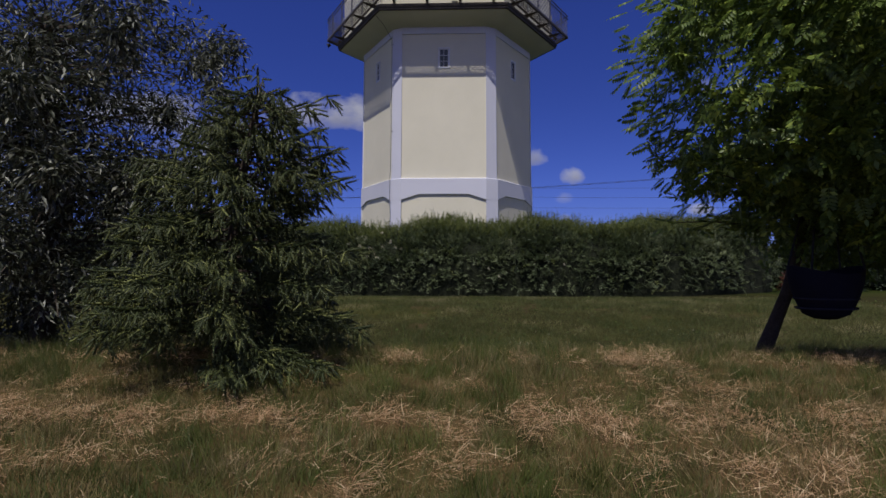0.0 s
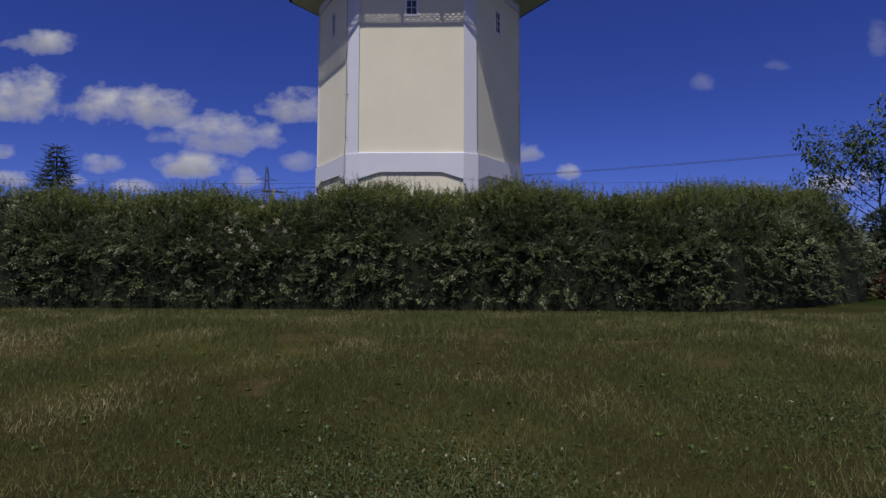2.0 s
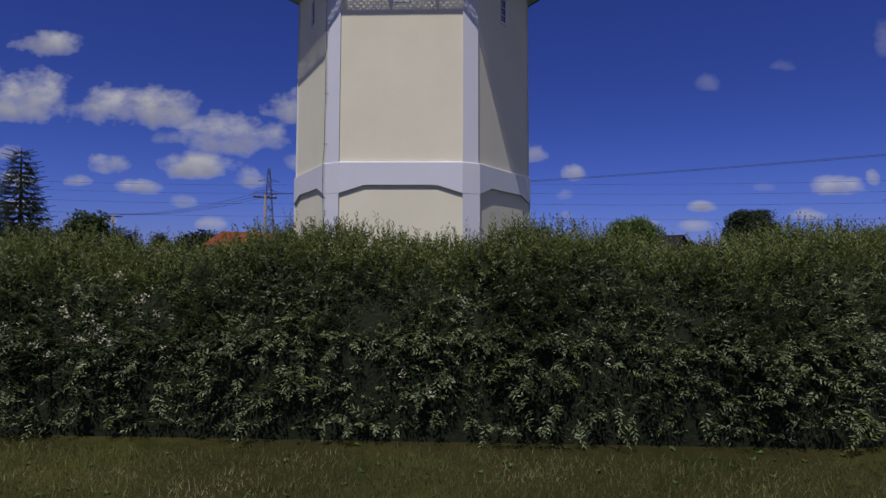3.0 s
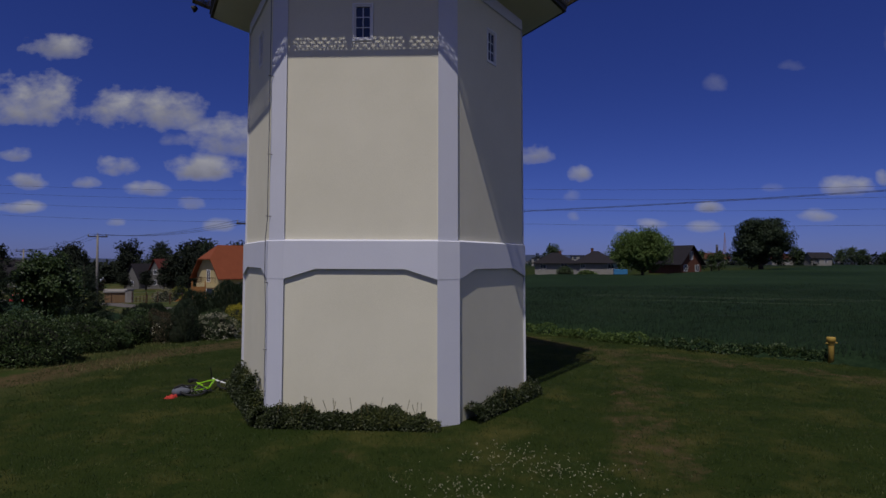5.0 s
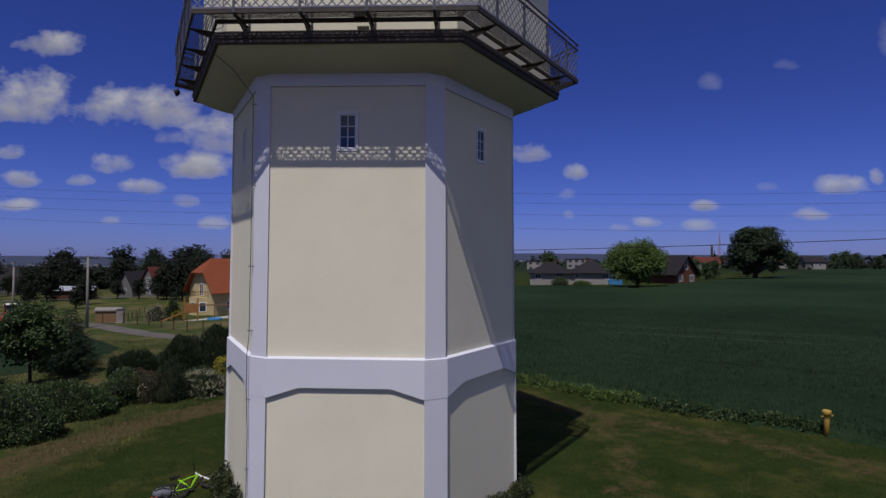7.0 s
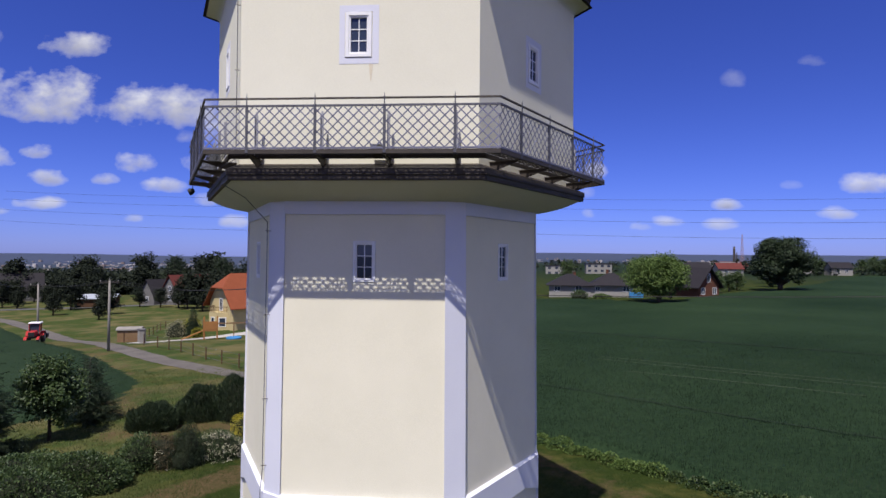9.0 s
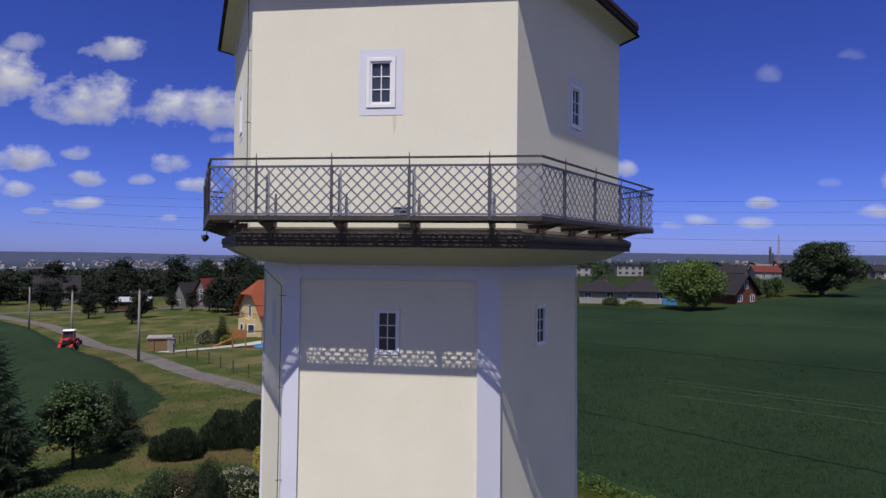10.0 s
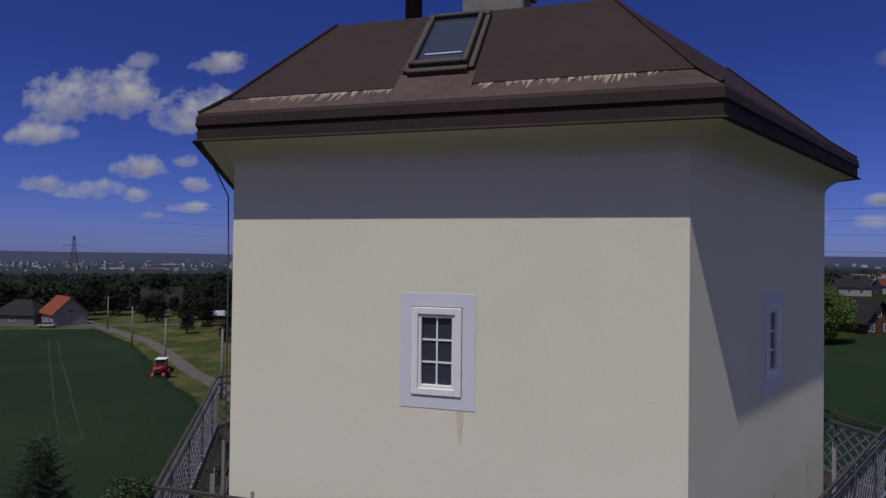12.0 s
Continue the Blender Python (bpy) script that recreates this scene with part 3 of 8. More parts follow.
for line in ([(12.9, 41.6), (19.2, 37.6), (24.5, 34), (32, 29.5)], [(12.6, 40.4), (18.8, 36.2), (24.3, 32.8), (30, 29)], [(13.9, 34.9), (18.4, 32.5), (22.5, 30), (27, 27)]):
    strip("tramline", line, [0.02, 0.05, 0.05, 0.02], PALE_LINE, 0.50, "thin pale seed line across the wheat", "tramline")
strip("tramline", [(4.5, 31.6), (6.9, 30), (11.6, 26.6), (15.8, 23.3), (24, 17.5)], [0.08, 0.13, 0.13, 0.13, 0.1], TRAMLINE_DARK, 0.50, "dark gap between rows of the wheat", "tramline")
strip("tramline", [(8, 64), (10.3, 62.2), (21.8, 53.8), (33.1, 46.3), (44, 39)], [0.1, 0.26, 0.3, 0.3, 0.1], TRAMLINE_DARK, 0.49, "line of wheat flattened by tractor wheels", "tramline", 2.0)


# ---- water tower ----
FACE = [Vector((math.sin(radians(60 * k)), -math.cos(radians(60 * k)), 0)) for k in range(6)]  # 0 front, 1 right, 5 left
SIDE = [Vector((n.y * -1, n.x, 0)) for n in FACE]
S3 = math.sqrt(3)


def ring(ap, z, half=None):
    """Corners of the plan at apothem ap: sharp hexagon, or with the corners cut off so that each face is 2 half wide."""
    out = []
    for n, s in zip(FACE, SIDE):
        h = ap / S3 if half is None else half
        if half is None:
            out.append(C + n * ap + s * h + Vector((0, 0, z)))
        else:
            out += [C + n * ap - s * h + Vector((0, 0, z)), C + n * ap + s * h + Vector((0, 0, z))]
    return out


def rings(bm, levels, cap_low=False, cap_high=False):
    made = [[bm.verts.new(p) for p in ring(*lv)] for lv in levels]
    for a, b in zip(made, made[1:]):
        n = len(a)
        for k in range(n):
            bm.faces.new((a[k], a[(k + 1) % n], b[(k + 1) % n], b[k]))
    if cap_low:
        bm.faces.new(made[0][::-1])
    if cap_high:
        bm.faces.new(made[-1])


def lean(z):
    """The shaft's apothem: it narrows a little upwards."""
    return 3.63 + (10.56 - z) * 0.009


def wall_point(k, ap, s, z):
    return C + FACE[k] * ap + SIDE[k] * s + Vector((0, 0, z))


def panel(bm, k, ap_of, out, lo, hi, z0, z1, hole=None, deep=0.35):
    """A wall slab on face k, from lo to hi across and z0 to z1 up, with an opening that goes through it."""
    us, zs = [lo, hi], [z0, z1]
    if hole:
        us, zs = [lo, hole[0], hole[1], hi], [z0, hole[2], hole[3], z1]
    grid = {}
    for d, off in ((0, out), (1, out - deep)):
        for i, u in enumerate(us):
            for j, z in enumerate(zs):
                grid[d, i, j] = bm.verts.new(wall_point(k, ap_of(z) + off, u, z))
    for d in (0, 1):
        for i in range(len(us) - 1):
            for j in range(len(zs) - 1):
                if hole and i == 1 and j == 1:
                    continue
                bm.faces.new([grid[d, i, j], grid[d, i + 1, j], grid[d, i + 1, j + 1], grid[d, i, j + 1]])
    a, b = len(us) - 1, len(zs) - 1
    loops = [[(0, 0), (a, 0), (a, b), (0, b)]]
    if hole:
        loops.append([(1, 1), (2, 1), (2, 2), (1, 2)])
    for lp in loops:
        for (i, j), (p, q) in zip(lp, lp[1:] + lp[:1]):
            if lp is loops[0] and hole:
                line = [(x, y) for x in range(min(i, p), max(i, p) + 1) for y in range(min(j, q), max(j, q) + 1)]
            else:
                line = [(i, j), (p, q)]
            for (x0, y0), (x1, y1) in zip(line, line[1:]):
                bm.faces.new([grid[0, x0, y0], grid[0, x1, y1], grid[1, x1, y1], grid[1, x0, y0]])


def window(parent, k, ap, z0, z1, half, out, white_border):
    """A small casement with six panes, set in its opening on face k."""
    win = new("window")
    win.parent = parent
    m = Matrix.Translation(C + FACE[k] * (ap + out)) @ Matrix([[SIDE[k].x, FACE[k].x, 0, 0], [SIDE[k].y, FACE[k].y, 0, 0], [0, 0, 1, 0], [0, 0, 0, 1]])
    if white_border:
        bm = bmesh.new()
        for a in ((-half - 0.13, -half - 0.012, z0 - 0.14, z1 + 0.15), (half + 0.012, half + 0.15, z0 - 0.14, z1 + 0.15), (-half - 0.012, half + 0.012, z1 + 0.012, z1 + 0.15), (-half - 0.012, half + 0.012, z0 - 0.14, z0 - 0.012)):
            box(bm, a[0], a[1], -0.02, 0.005, a[2], a[3], m)
        part("surround", bm, BANDS, win, "pale blue painted border")
    bm = bmesh.new()
    w = 0.075 if white_border else 0.05
    for a in ((-half, -half + w, z0, z1), (half - w, half, z0, z1), (-half + w, half - w, z0, z0 + w), (-half + w, half - w, z1 - w, z1)):
        box(bm, a[0], a[1], -0.09, 0.022, a[2], a[3], m, 0.006)
    w2 = w + 0.035
    for a in ((-half + w, -half + w2, z0 + w, z1 - w), (half - w2, half - w, z0 + w, z1 - w), (-half + w2, half - w2, z0 + w, z0 + w2), (-half + w2, half - w2, z1 - w2, z1 - w)):
        box(bm, a[0], a[1], -0.085, 0.004, a[2], a[3], m, 0.004)
    part("window_frame", bm, WHITE_PAINT, win, "white painted frame")
    a0, a1, b0, b1 = -half + w2, half - w2, z0 + w2, z1 - w2
    g = 0.009
    for r in range(2):
        u = 0.0
        if r == 0:
            bm = bmesh.new()
            box(bm, u - g, u + g, -0.06, -0.02, b0, b1, m)
            part("glazing_bar", bm, WHITE_PAINT, win)
        bm = bmesh.new()
        z = b0 + (b1 - b0) * (r + 1) / 3
        box(bm, a0, -g, -0.058, -0.022, z - g, z + g, m)
        box(bm, g, a1, -0.058, -0.022, z - g, z + g, m)
        part("glazing_bar", bm, WHITE_PAINT, win)
    for i in range(2):
        for j in range(3):
            bm = bmesh.new()
            x0, x1 = ((a0, -g), (g, a1))[i]
            box(bm, x0, x1, -0.045, -0.037, b0 + (b1 - b0) * j / 3 + g * (j > 0), b0 + (b1 - b0) * (j + 1) / 3 - g * (j < 2), m)
            part("pane", bm, GLASS, win)
    return win


tower = thing("water_tower", (0, 0, 0), 0, "tall six-sided cream water tower with pale blue bands on the lawn", "tower")
HALF = 1.80
BELT_LO, BELT_HI, PANEL_TOP, SHAFT_TOP = 3.645, 4.33, 10.57, 10.95
SEEN = (0, 1, 5)


def build_tower():
    # corner pilasters, the full height of the shaft
    for k in range(6):
        bm = bmesh.new()
        # below the belt the strips stand prouder than above it
        rows = []
        for z, proud in ((-0.3, 0.043), (2.0, 0.043), (BELT_HI - 0.06, 0.043), (BELT_HI - 0.055, 0.0), (6.5, 0.0), (SHAFT_TOP, 0.0)):
            ap = lean(z) + proud
            half = HALF - (0.012 if proud else 0.0) + (10.56 - z) * 0.004
            a = C + FACE[k] * ap + SIDE[k] * half
            b = C + FACE[(k + 1) % 6] * ap - SIDE[(k + 1) % 6] * half
            ia, ib = a - FACE[k] * 0.5, b - FACE[(k + 1) % 6] * 0.5
            rows.append([bm.verts.new(p + Vector((0, 0, z))) for p in (a, b, ib, ia)])
        for p, q in zip(rows, rows[1:]):
            for i in range(4):
                bm.faces.new((p[i], p[(i + 1) % 4], q[(i + 1) % 4], q[i]))
        bm.faces.new(rows[0][::-1]), bm.faces.new(rows[-1])
        part("corner_pilaster", bm, BANDS, tower, "pale blue corner strip")
    rec = -0.05
    for k in range(6):
        hole = (-0.257, 0.257, 9.065, 9.985) if k in SEEN else None
        bm = bmesh.new()
        panel(bm, k, lean, rec, -HALF - 0.02, HALF + 0.02, BELT_HI - 0.1, PANEL_TOP, hole)
        part("upper_wall_panel", bm, PLASTER, tower, "smooth cream plaster panel")
        bm = bmesh.new()
        panel(bm, k, lean, rec + 0.025, -HALF - 0.05, HALF + 0.05, -0.3, BELT_LO + 0.2, None)
        part("lower_wall_panel", bm, PLASTER, tower, "smooth cream plaster panel")
        # frieze over the panel
        bm = bmesh.new()
        panel(bm, k, lean, 0.0, -HALF, HALF, PANEL_TOP, SHAFT_TOP, None)
        part("frieze", bm, BANDS, tower)
        # belt with the flat arch below
        bm = bmesh.new()
        zl, zs = BELT_LO, BELT_LO - 0.24
        prof = [(-HALF - 0.018, zs), (-1.06, zl), (1.06, zl), (HALF + 0.018, zs)]
        out, inn = 0.048, -0.10
        top0, top1 = BELT_HI - 0.03, BELT_HI + 0.03
        f_lo = [bm.verts.new(wall_point(k, lean(z) + out, u, z)) for u, z in prof]
        f_hi = [bm.verts.new(wall_point(k, lean(top0) + out, u, top0)) for u, z in prof]
        t_hi = [bm.verts.new(wall_point(k, lean(top1) + inn, u, top1)) for u, z in prof]
        b_lo = [bm.verts.new(wall_point(k, lean(z) + inn, u, z)) for u, z in prof]
        for i in range(3):
            bm.faces.new((f_lo[i], f_lo[i + 1], f_hi[i + 1], f_hi[i]))
            bm.faces.new((f_hi[i], f_hi[i + 1], t_hi[i + 1], t_hi[i]))
            bm.faces.new((b_lo[i], b_lo[i + 1], f_lo[i + 1], f_lo[i]))
            bm.faces.new((t_hi[i], t_hi[i + 1], b_lo[i + 1], b_lo[i]))
        for i in (0, 3):
            bm.faces.new((f_lo[i], f_hi[i], t_hi[i], b_lo[i]))
        part("belt", bm, BANDS, tower, "pale blue belt with a flat arch")
        # the belt round the corner
        bm = bmesh.new()
        rows = []
        for off, z in ((0.048, zs), (0.048, top0), (-0.10, top1), (-0.10, zs)):
            half = HALF + 0.018
            a = wall_point(k, lean(z) + off, half, z)
            b = wall_point((k + 1) % 6, lean(z) + off, -half, z)
            rows.append((bm.verts.new(a), bm.verts.new(b)))
        for p, q in zip(rows, rows[1:] + rows[:1]):
            bm.faces.new((p[0], p[1], q[1], q[0]))
        for i in (0, 1):
            bm.faces.new([r[i] for r in rows])
        part("belt_corner", bm, BANDS, tower)
        if k in SEEN:
            window(tower, k, lean(9.5), 9.07, 9.98, 0.252, rec, False)
    # flaring cove below the balcony
    bm = bmesh.new()
    lv = []
    for i in range(9):
        t = i / 8
        ap = lean(10.9) + 0.96 * t ** 1.0 + 0.06 * math.sin(math.pi * t)
        z = 10.86 + 0.36 * (0.45 * t + 0.55 * t ** 2.2)
        lv.append((ap, z, (HALF + 0.0) * (1 - t) + t * (ap / S3 - 0.02)))
    lv.append((4.60, 11.27, 4.6 / S3 - 0.02))
    rings(bm, lv)
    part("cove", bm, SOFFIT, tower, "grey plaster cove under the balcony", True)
    bm = bmesh.new()
    rings(bm, [(4.55, 11.20), (4.64, 11.20), (4.645, 11.30), (4.67, 11.32), (4.665, 11.44), (4.60, 11.47), (4.33, 11.60)])
    part("cornice_capping", bm, DARK_METAL, tower, "dark sheet metal capping with folded seams")
    # tank storey
    U = 4.39
    for k in range(6):
        hole = (-0.285, 0.285, 13.803, 14.758) if k in SEEN else None
        bm = bmesh.new()
        panel(bm, k, lambda z: U, 0.0, -U / S3 + 0.0, U / S3 - 0.0, 11.3, 16.75, hole, 0.3)
        part("tank_wall", bm, TANK_PLASTER, tower, "cream plaster wall with faint stains")
        if k in SEEN:
            window(tower, k, U, 13.808, 14.753, 0.28, 0.0, True)
    # stains under and beside the windows
    bm = bmesh.new()
    rows = [(0.225, 13.66), (0.31, 13.66), (0.295, 13.5), (0.27, 13.28), (0.255, 13.32), (0.235, 13.5)]
    bm.faces.new([bm.verts.new(wall_point(0, U + 0.004, u, z)) for u, z in rows])
    part("stain", bm, STAIN, tower, "brown streak below the window")
    # eaves and roof
    bm = bmesh.new()
    rings(bm, [(4.394 + 0.376 * (1 - math.cos(math.pi * i / 16)) ** 0.9, 16.36 + 0.225 * math.sin(math.pi * i / 16)) for i in range(9)])
    part("eaves_cove", bm, TANK_PLASTER, tower, "curved plaster cove under the eaves", True)
    bm = bmesh.new()
    rings(bm, [(4.72, 16.59), (4.80, 16.57), (4.835, 16.575), (4.78, 16.61), (4.775, 16.74), (4.80, 16.76), (4.79, 16.86), (4.765, 16.905)])
    part("fascia", bm, BROWN_METAL, tower, "brown folded metal fascia")
    bm = bmesh.new()
    rings(bm, [(4.77, 16.90), (4.44, 17.14)])
    part("roof_skirt", bm, CHALKY, tower, "brown metal skirt with chalky streaks")
    bm = bmesh.new()
    rings(bm, [(4.46, 17.14), (4.44, 17.165), (3.15, 18.44), (2.9, 18.47)], False, True)
    part("roof", bm, BROWN_METAL, tower, "brown hipped metal roof")
    for k in range(6):
        bm = bmesh.new()
        d = (FACE[k] + FACE[(k + 1) % 6]).normalized()
        pts = [C + d * (ap * 2 / S3) + Vector((0, 0, z)) for ap, z in ((4.765, 16.91), (4.44, 17.175), (3.15, 18.45))]
        tube(bm, pts, 0.022, 6)
        part("hip_seam", bm, BROWN_METAL, tower)
    # chalk streaks along the break of the roof
    r = random.Random(3)
    for k in (0, 1):
        n = Vector((0, 0, 1)) * (4.77 - 4.44) + FACE[k] * (17.14 - 16.90)
        n.normalize()

        def on_skirt(u, t):
            ap, z = 4.44 + (4.77 - 4.44) * t, 17.14 - 0.24 * t
            return C + FACE[k] * ap + SIDE[k] * u + Vector((0, 0, z)) + n * 0.004
        u = -2.3
        while u < 2.35:
            w = r.uniform(0.015, 0.055)
            if not (-0.55 < u < 0.45 and k == 0):
                ln = 0.10 + r.uniform(0.10, 0.62) * (0.35 + 0.65 * abs(math.sin(u * 2.2 + 1))) + (0.35 if r.random() < 0.04 else 0.0)
                a = r.uniform(-0.05, 0.03)
                bm = bmesh.new()
                bm.faces.new([bm.verts.new(on_skirt(*p)) for p in ((u, 0.02), (u + w, 0.02), (u + w * 0.55 + a, ln), (u + w * 0.35 + a, ln))])
                part("chalk_run", bm, CHALK, tower, "whitish run of washed-out plaster")
            u += w * r.uniform(0.7, 1.3) + (r.uniform(0.0, 0.12) if r.random() < 0.2 else 0.0)


CHALK = surface("chalk_run", (0.16, 0.125, 0.105), (0.42, 0.35, 0.30), 0.8, 5, 40, 0.1, 0.002, vary=0.0)
build_tower()


def build_skylight():
    sl = thing("roof_window", (0, 0, 0), 0, "metal-framed roof window with a white blind bar in brown roof", "roof window")
    slope = Vector((0, 1.29, 1.275)).normalized()
    nrm = Vector((0, -1.275, 1.29)).normalized()
    o = C + FACE[0] * 4.26 + Vector((-0.05, 0, 17.343))
    m = Matrix.Translation(o) @ Matrix([[1, slope.x, nrm.x, 0], [0, slope.y, nrm.y, 0], [0, slope.z, nrm.z, 0], [0, 0, 0, 1]])
    hw, ln = 0.335, 1.30
    bm = bmesh.new()
    for a in ((-hw, -hw + 0.055, 0, ln), (hw - 0.055, hw, 0, ln), (-hw + 0.055, hw - 0.055, 0, 0.07), (-hw + 0.055, hw - 0.055, ln - 0.06, ln)):
        box(bm, a[0], a[1], a[2], a[3], 0.0, 0.13, m, 0.012)
    part("window_frame", bm, DARK_METAL, sl, "dark grey metal frame")
    bm = bmesh.new()
    box(bm, -hw - 0.07, -hw - 0.01, -0.03, ln + 0.05, 0.0, 0.06, m, 0.008)
    box(bm, hw + 0.01, hw + 0.07, -0.03, ln + 0.05, 0.0, 0.06, m, 0.008)
    box(bm, -hw - 0.01, hw + 0.01, -0.09, -0.01, 0.0, 0.075, m, 0.008)
    box(bm, -hw - 0.07, hw + 0.07, ln + 0.01, ln + 0.12, 0.0, 0.08, m, 0.008)
    part("flashing", bm, DARK_METAL, sl, "dark metal flashing")
    bm = bmesh.new()
    box(bm, -hw + 0.055, hw - 0.055, 0.07, ln - 0.06, 0.06, 0.075, m)
    part("pane", bm, GLASS, sl)
    bm = bmesh.new()
    box(bm, -hw + 0.13, hw - 0.11, 0.27, 0.285, 0.08, 0.09, m)
    part("blind_bar", bm, WHITE_PAINT, sl, "thin white bar")
    bm = bmesh.new()
    box(bm, -hw - 0.1, hw + 0.1, -0.55, -0.02, 0.0, 0.012, m)
    part("apron", bm, CHALKY, sl, "sheet metal apron below the window")
    pipe = thing("flue_pipe", C + Vector((-1.0, -2.3, 18.46)), 0, "dark round metal flue on the tower roof", "flue")
    bm = bmesh.new()
    lathe(bm, [(0.125, -0.1), (0.125, 0.9), (0.135, 0.9), (0.135, 1.0)], sides=18)
    part("pipe", bm, DARK_METAL, pipe, "", True)
    bm = bmesh.new()
    lathe(bm, [(0.22, 1.1), (0.23, 1.13), (0.05, 1.28)], sides=18)
    for a in range(3):
        box(bm, 0.14, 0.155, -0.012, 0.012, 0.98, 1.12, pose(0, 0, 0, 0, 0, 120 * a))
    part("cap", bm, DARK_METAL, pipe)
    blk = thing("vent_housing", C + Vector((0.25, -2.3, 18.49)), 0, "grey rendered vent block with a metal lid on the roof", "vent")
    bm = bmesh.new()
    box(bm, -0.42, 0.42, -0.4, 0.4, -0.1, 0.55, None, 0.02)
    part("body", bm, VENT_GREY, blk)
    bm = bmesh.new()
    box(bm, -0.5, 0.5, -0.48, 0.48, 0.55, 0.63, None, 0.015)
    part("lid", bm, PALE_STEEL, blk)


build_skylight()


# ---- balcony ----
def build_balcony():
    bal = thing("balcony", (0, 0, 0), 0, "grey steel balcony with diamond lattice railing round the tower", "balcony")
    R, IN, ZF, ZL, ZT = 5.14, 4.42, 11.735, 12.60, 12.755
    hs = R / S3
    posts = (-2.0775, -0.6925, 0.6925, 2.0775)

    def flat(k):
        n, s = FACE[k], SIDE[k]
        return Matrix.Translation(C) @ Matrix([[s.x, n.x, 0, 0], [s.y, n.y, 0, 0], [0, 0, 1, 0], [0, 0, 0, 1]])

    def lattice(w, h):
        bm = bmesh.new()
        p = 0.208
        for sgn in (1, -1):
            c = -h - w
            while c < w + h:
                # bar along (1, sgn): x - sgn*z = c
                pts = []
                for x, z in ((max(0, c) if sgn > 0 else max(0, c - h), None), (min(w, c + h) if sgn > 0 else min(w, c), None)):
                    pts.append((x, (x - c) if sgn > 0 else (c - x)))
                (x0, z0), (x1, z1) = pts
                if x1 - x0 > 0.02:
                    t = Vector((-(z1 - z0), 0, x1 - x0)).normalized() * 0.0128
                    y = 0.004 * sgn
                    a, b = Vector((x0, 0, z0)), Vector((x1, 0, z1))
                    vs = [bm.verts.new(q + Vector((0, yy, 0))) for yy in (y - 0.003, y + 0.003) for q in (a - t, b - t, b + t, a + t)]
                    for f in ((0, 1, 2, 3), (7, 6, 5, 4), (0, 4, 5, 1), (1, 5, 6, 2), (2, 6, 7, 3), (3, 7, 4, 0)):
                        bm.faces.new([vs[i] for i in f])
                c += p
        bmesh.ops.recalc_face_normals(bm, faces=bm.faces[:])
        me = bpy.data.meshes.new("lattice_panel")
        bm.to_mesh(me)
        bm.free()
        me.materials.append(LATTICE)
        return me

    def solid(name, make, material=LATTICE):
        bm = bmesh.new()
        make(bm)
        bmesh.ops.recalc_face_normals(bm, faces=bm.faces[:])
        me = bpy.data.meshes.new(name)
        bm.to_mesh(me)
        bm.free()
        me.materials.append(material)
        return me

    def add(name, me, m):
        ob = new(name, me)
        ob.parent = bal
        ob.matrix_basis = m
        return ob

    wide, slim = lattice(1.355, ZL - ZF - 0.06), lattice(hs - 2.0775 - 0.03, ZL - ZF - 0.06)
    post = solid("post", lambda bm: (box(bm, -0.028, 0.028, -0.006, 0.0, ZF - 0.06, ZL + 0.02), box(bm, -0.006, 0.006, -0.05, -0.006, ZF - 0.06, ZL + 0.02),
                                     tube(bm, [(0, 0, ZL), (0, 0, ZT + 0.02), (0, 0, ZT + 0.10)], [0.012, 0.012, 0.002], 6)), STEEL)
    inner = solid("inner_post", lambda bm: (box(bm, -0.03, 0.03, -0.004, 0.004, ZF - 0.02, ZL - 0.06), box(bm, -0.03, -0.022, 0.004, 0.05, ZF - 0.02, ZL - 0.06),
                                            box(bm, -0.02, 0.02, -0.004, 0.004, ZL - 0.06, ZL + 0.02)), PALE_STEEL)

    def gusset(bm):
        a = [(0, IN - 0.05, ZF - 0.09), (0, R - 0.03, ZF - 0.09), (0, IN - 0.05, ZF - 0.32)]
        vs = [bm.verts.new(Vector(p) + Vector((x, 0, 0))) for x in (-0.006, 0.006) for p in a]
        bm.faces.new((vs[0], vs[1], vs[2])), bm.faces.new((vs[5], vs[4], vs[3]))
        for i in range(3):
            bm.faces.new((vs[i], vs[(i + 1) % 3], vs[3 + (i + 1) % 3], vs[3 + i]))
        box(bm, -0.04, 0.04, IN - 0.04, R - 0.02, ZF - 0.09, ZF - 0.075)

    bracket = solid("bracket", gusset, DARK_METAL)

    bars = [(nm, solid(nm, lambda bm: box(bm, -hs, hs, R - 2 * r - 0.006, R - 0.006, z - r, z + r), mt)) for nm, z, r, mt in (("top_rail", ZT, 0.017, DARK_METAL), ("middle_rail", ZL + 0.012, 0.019, STEEL), ("bottom_rail", ZF + 0.035, 0.018, LATTICE))]

    def beam(bm):
        box(bm, -hs, hs, R - 0.06, R - 0.008, ZF - 0.075, ZF + 0.008)
        hi = (IN + 0.2) / S3
        box(bm, -hi, hi, IN + 0.17, IN + 0.22, ZF - 0.09, ZF)

    edge = solid("edge_beam", beam, DARK_METAL)

    def grate(bm):
        y, row = IN + 0.255, 0
        step = 0.045
        while y < R - 0.07:
            half = y / S3 - 0.01
            box(bm, -half, half, y, y + 0.018, ZF - 0.008, ZF)
            x = -half + (0.095 if row % 2 else 0.01)
            while x < half - 0.05:
                box(bm, x, x + 0.024, y + 0.018, y + step, ZF - 0.008, ZF - 0.001)
                x += 0.17
            y += step
            row += 1

    grating = solid("floor_grating", grate, DARK_METAL)
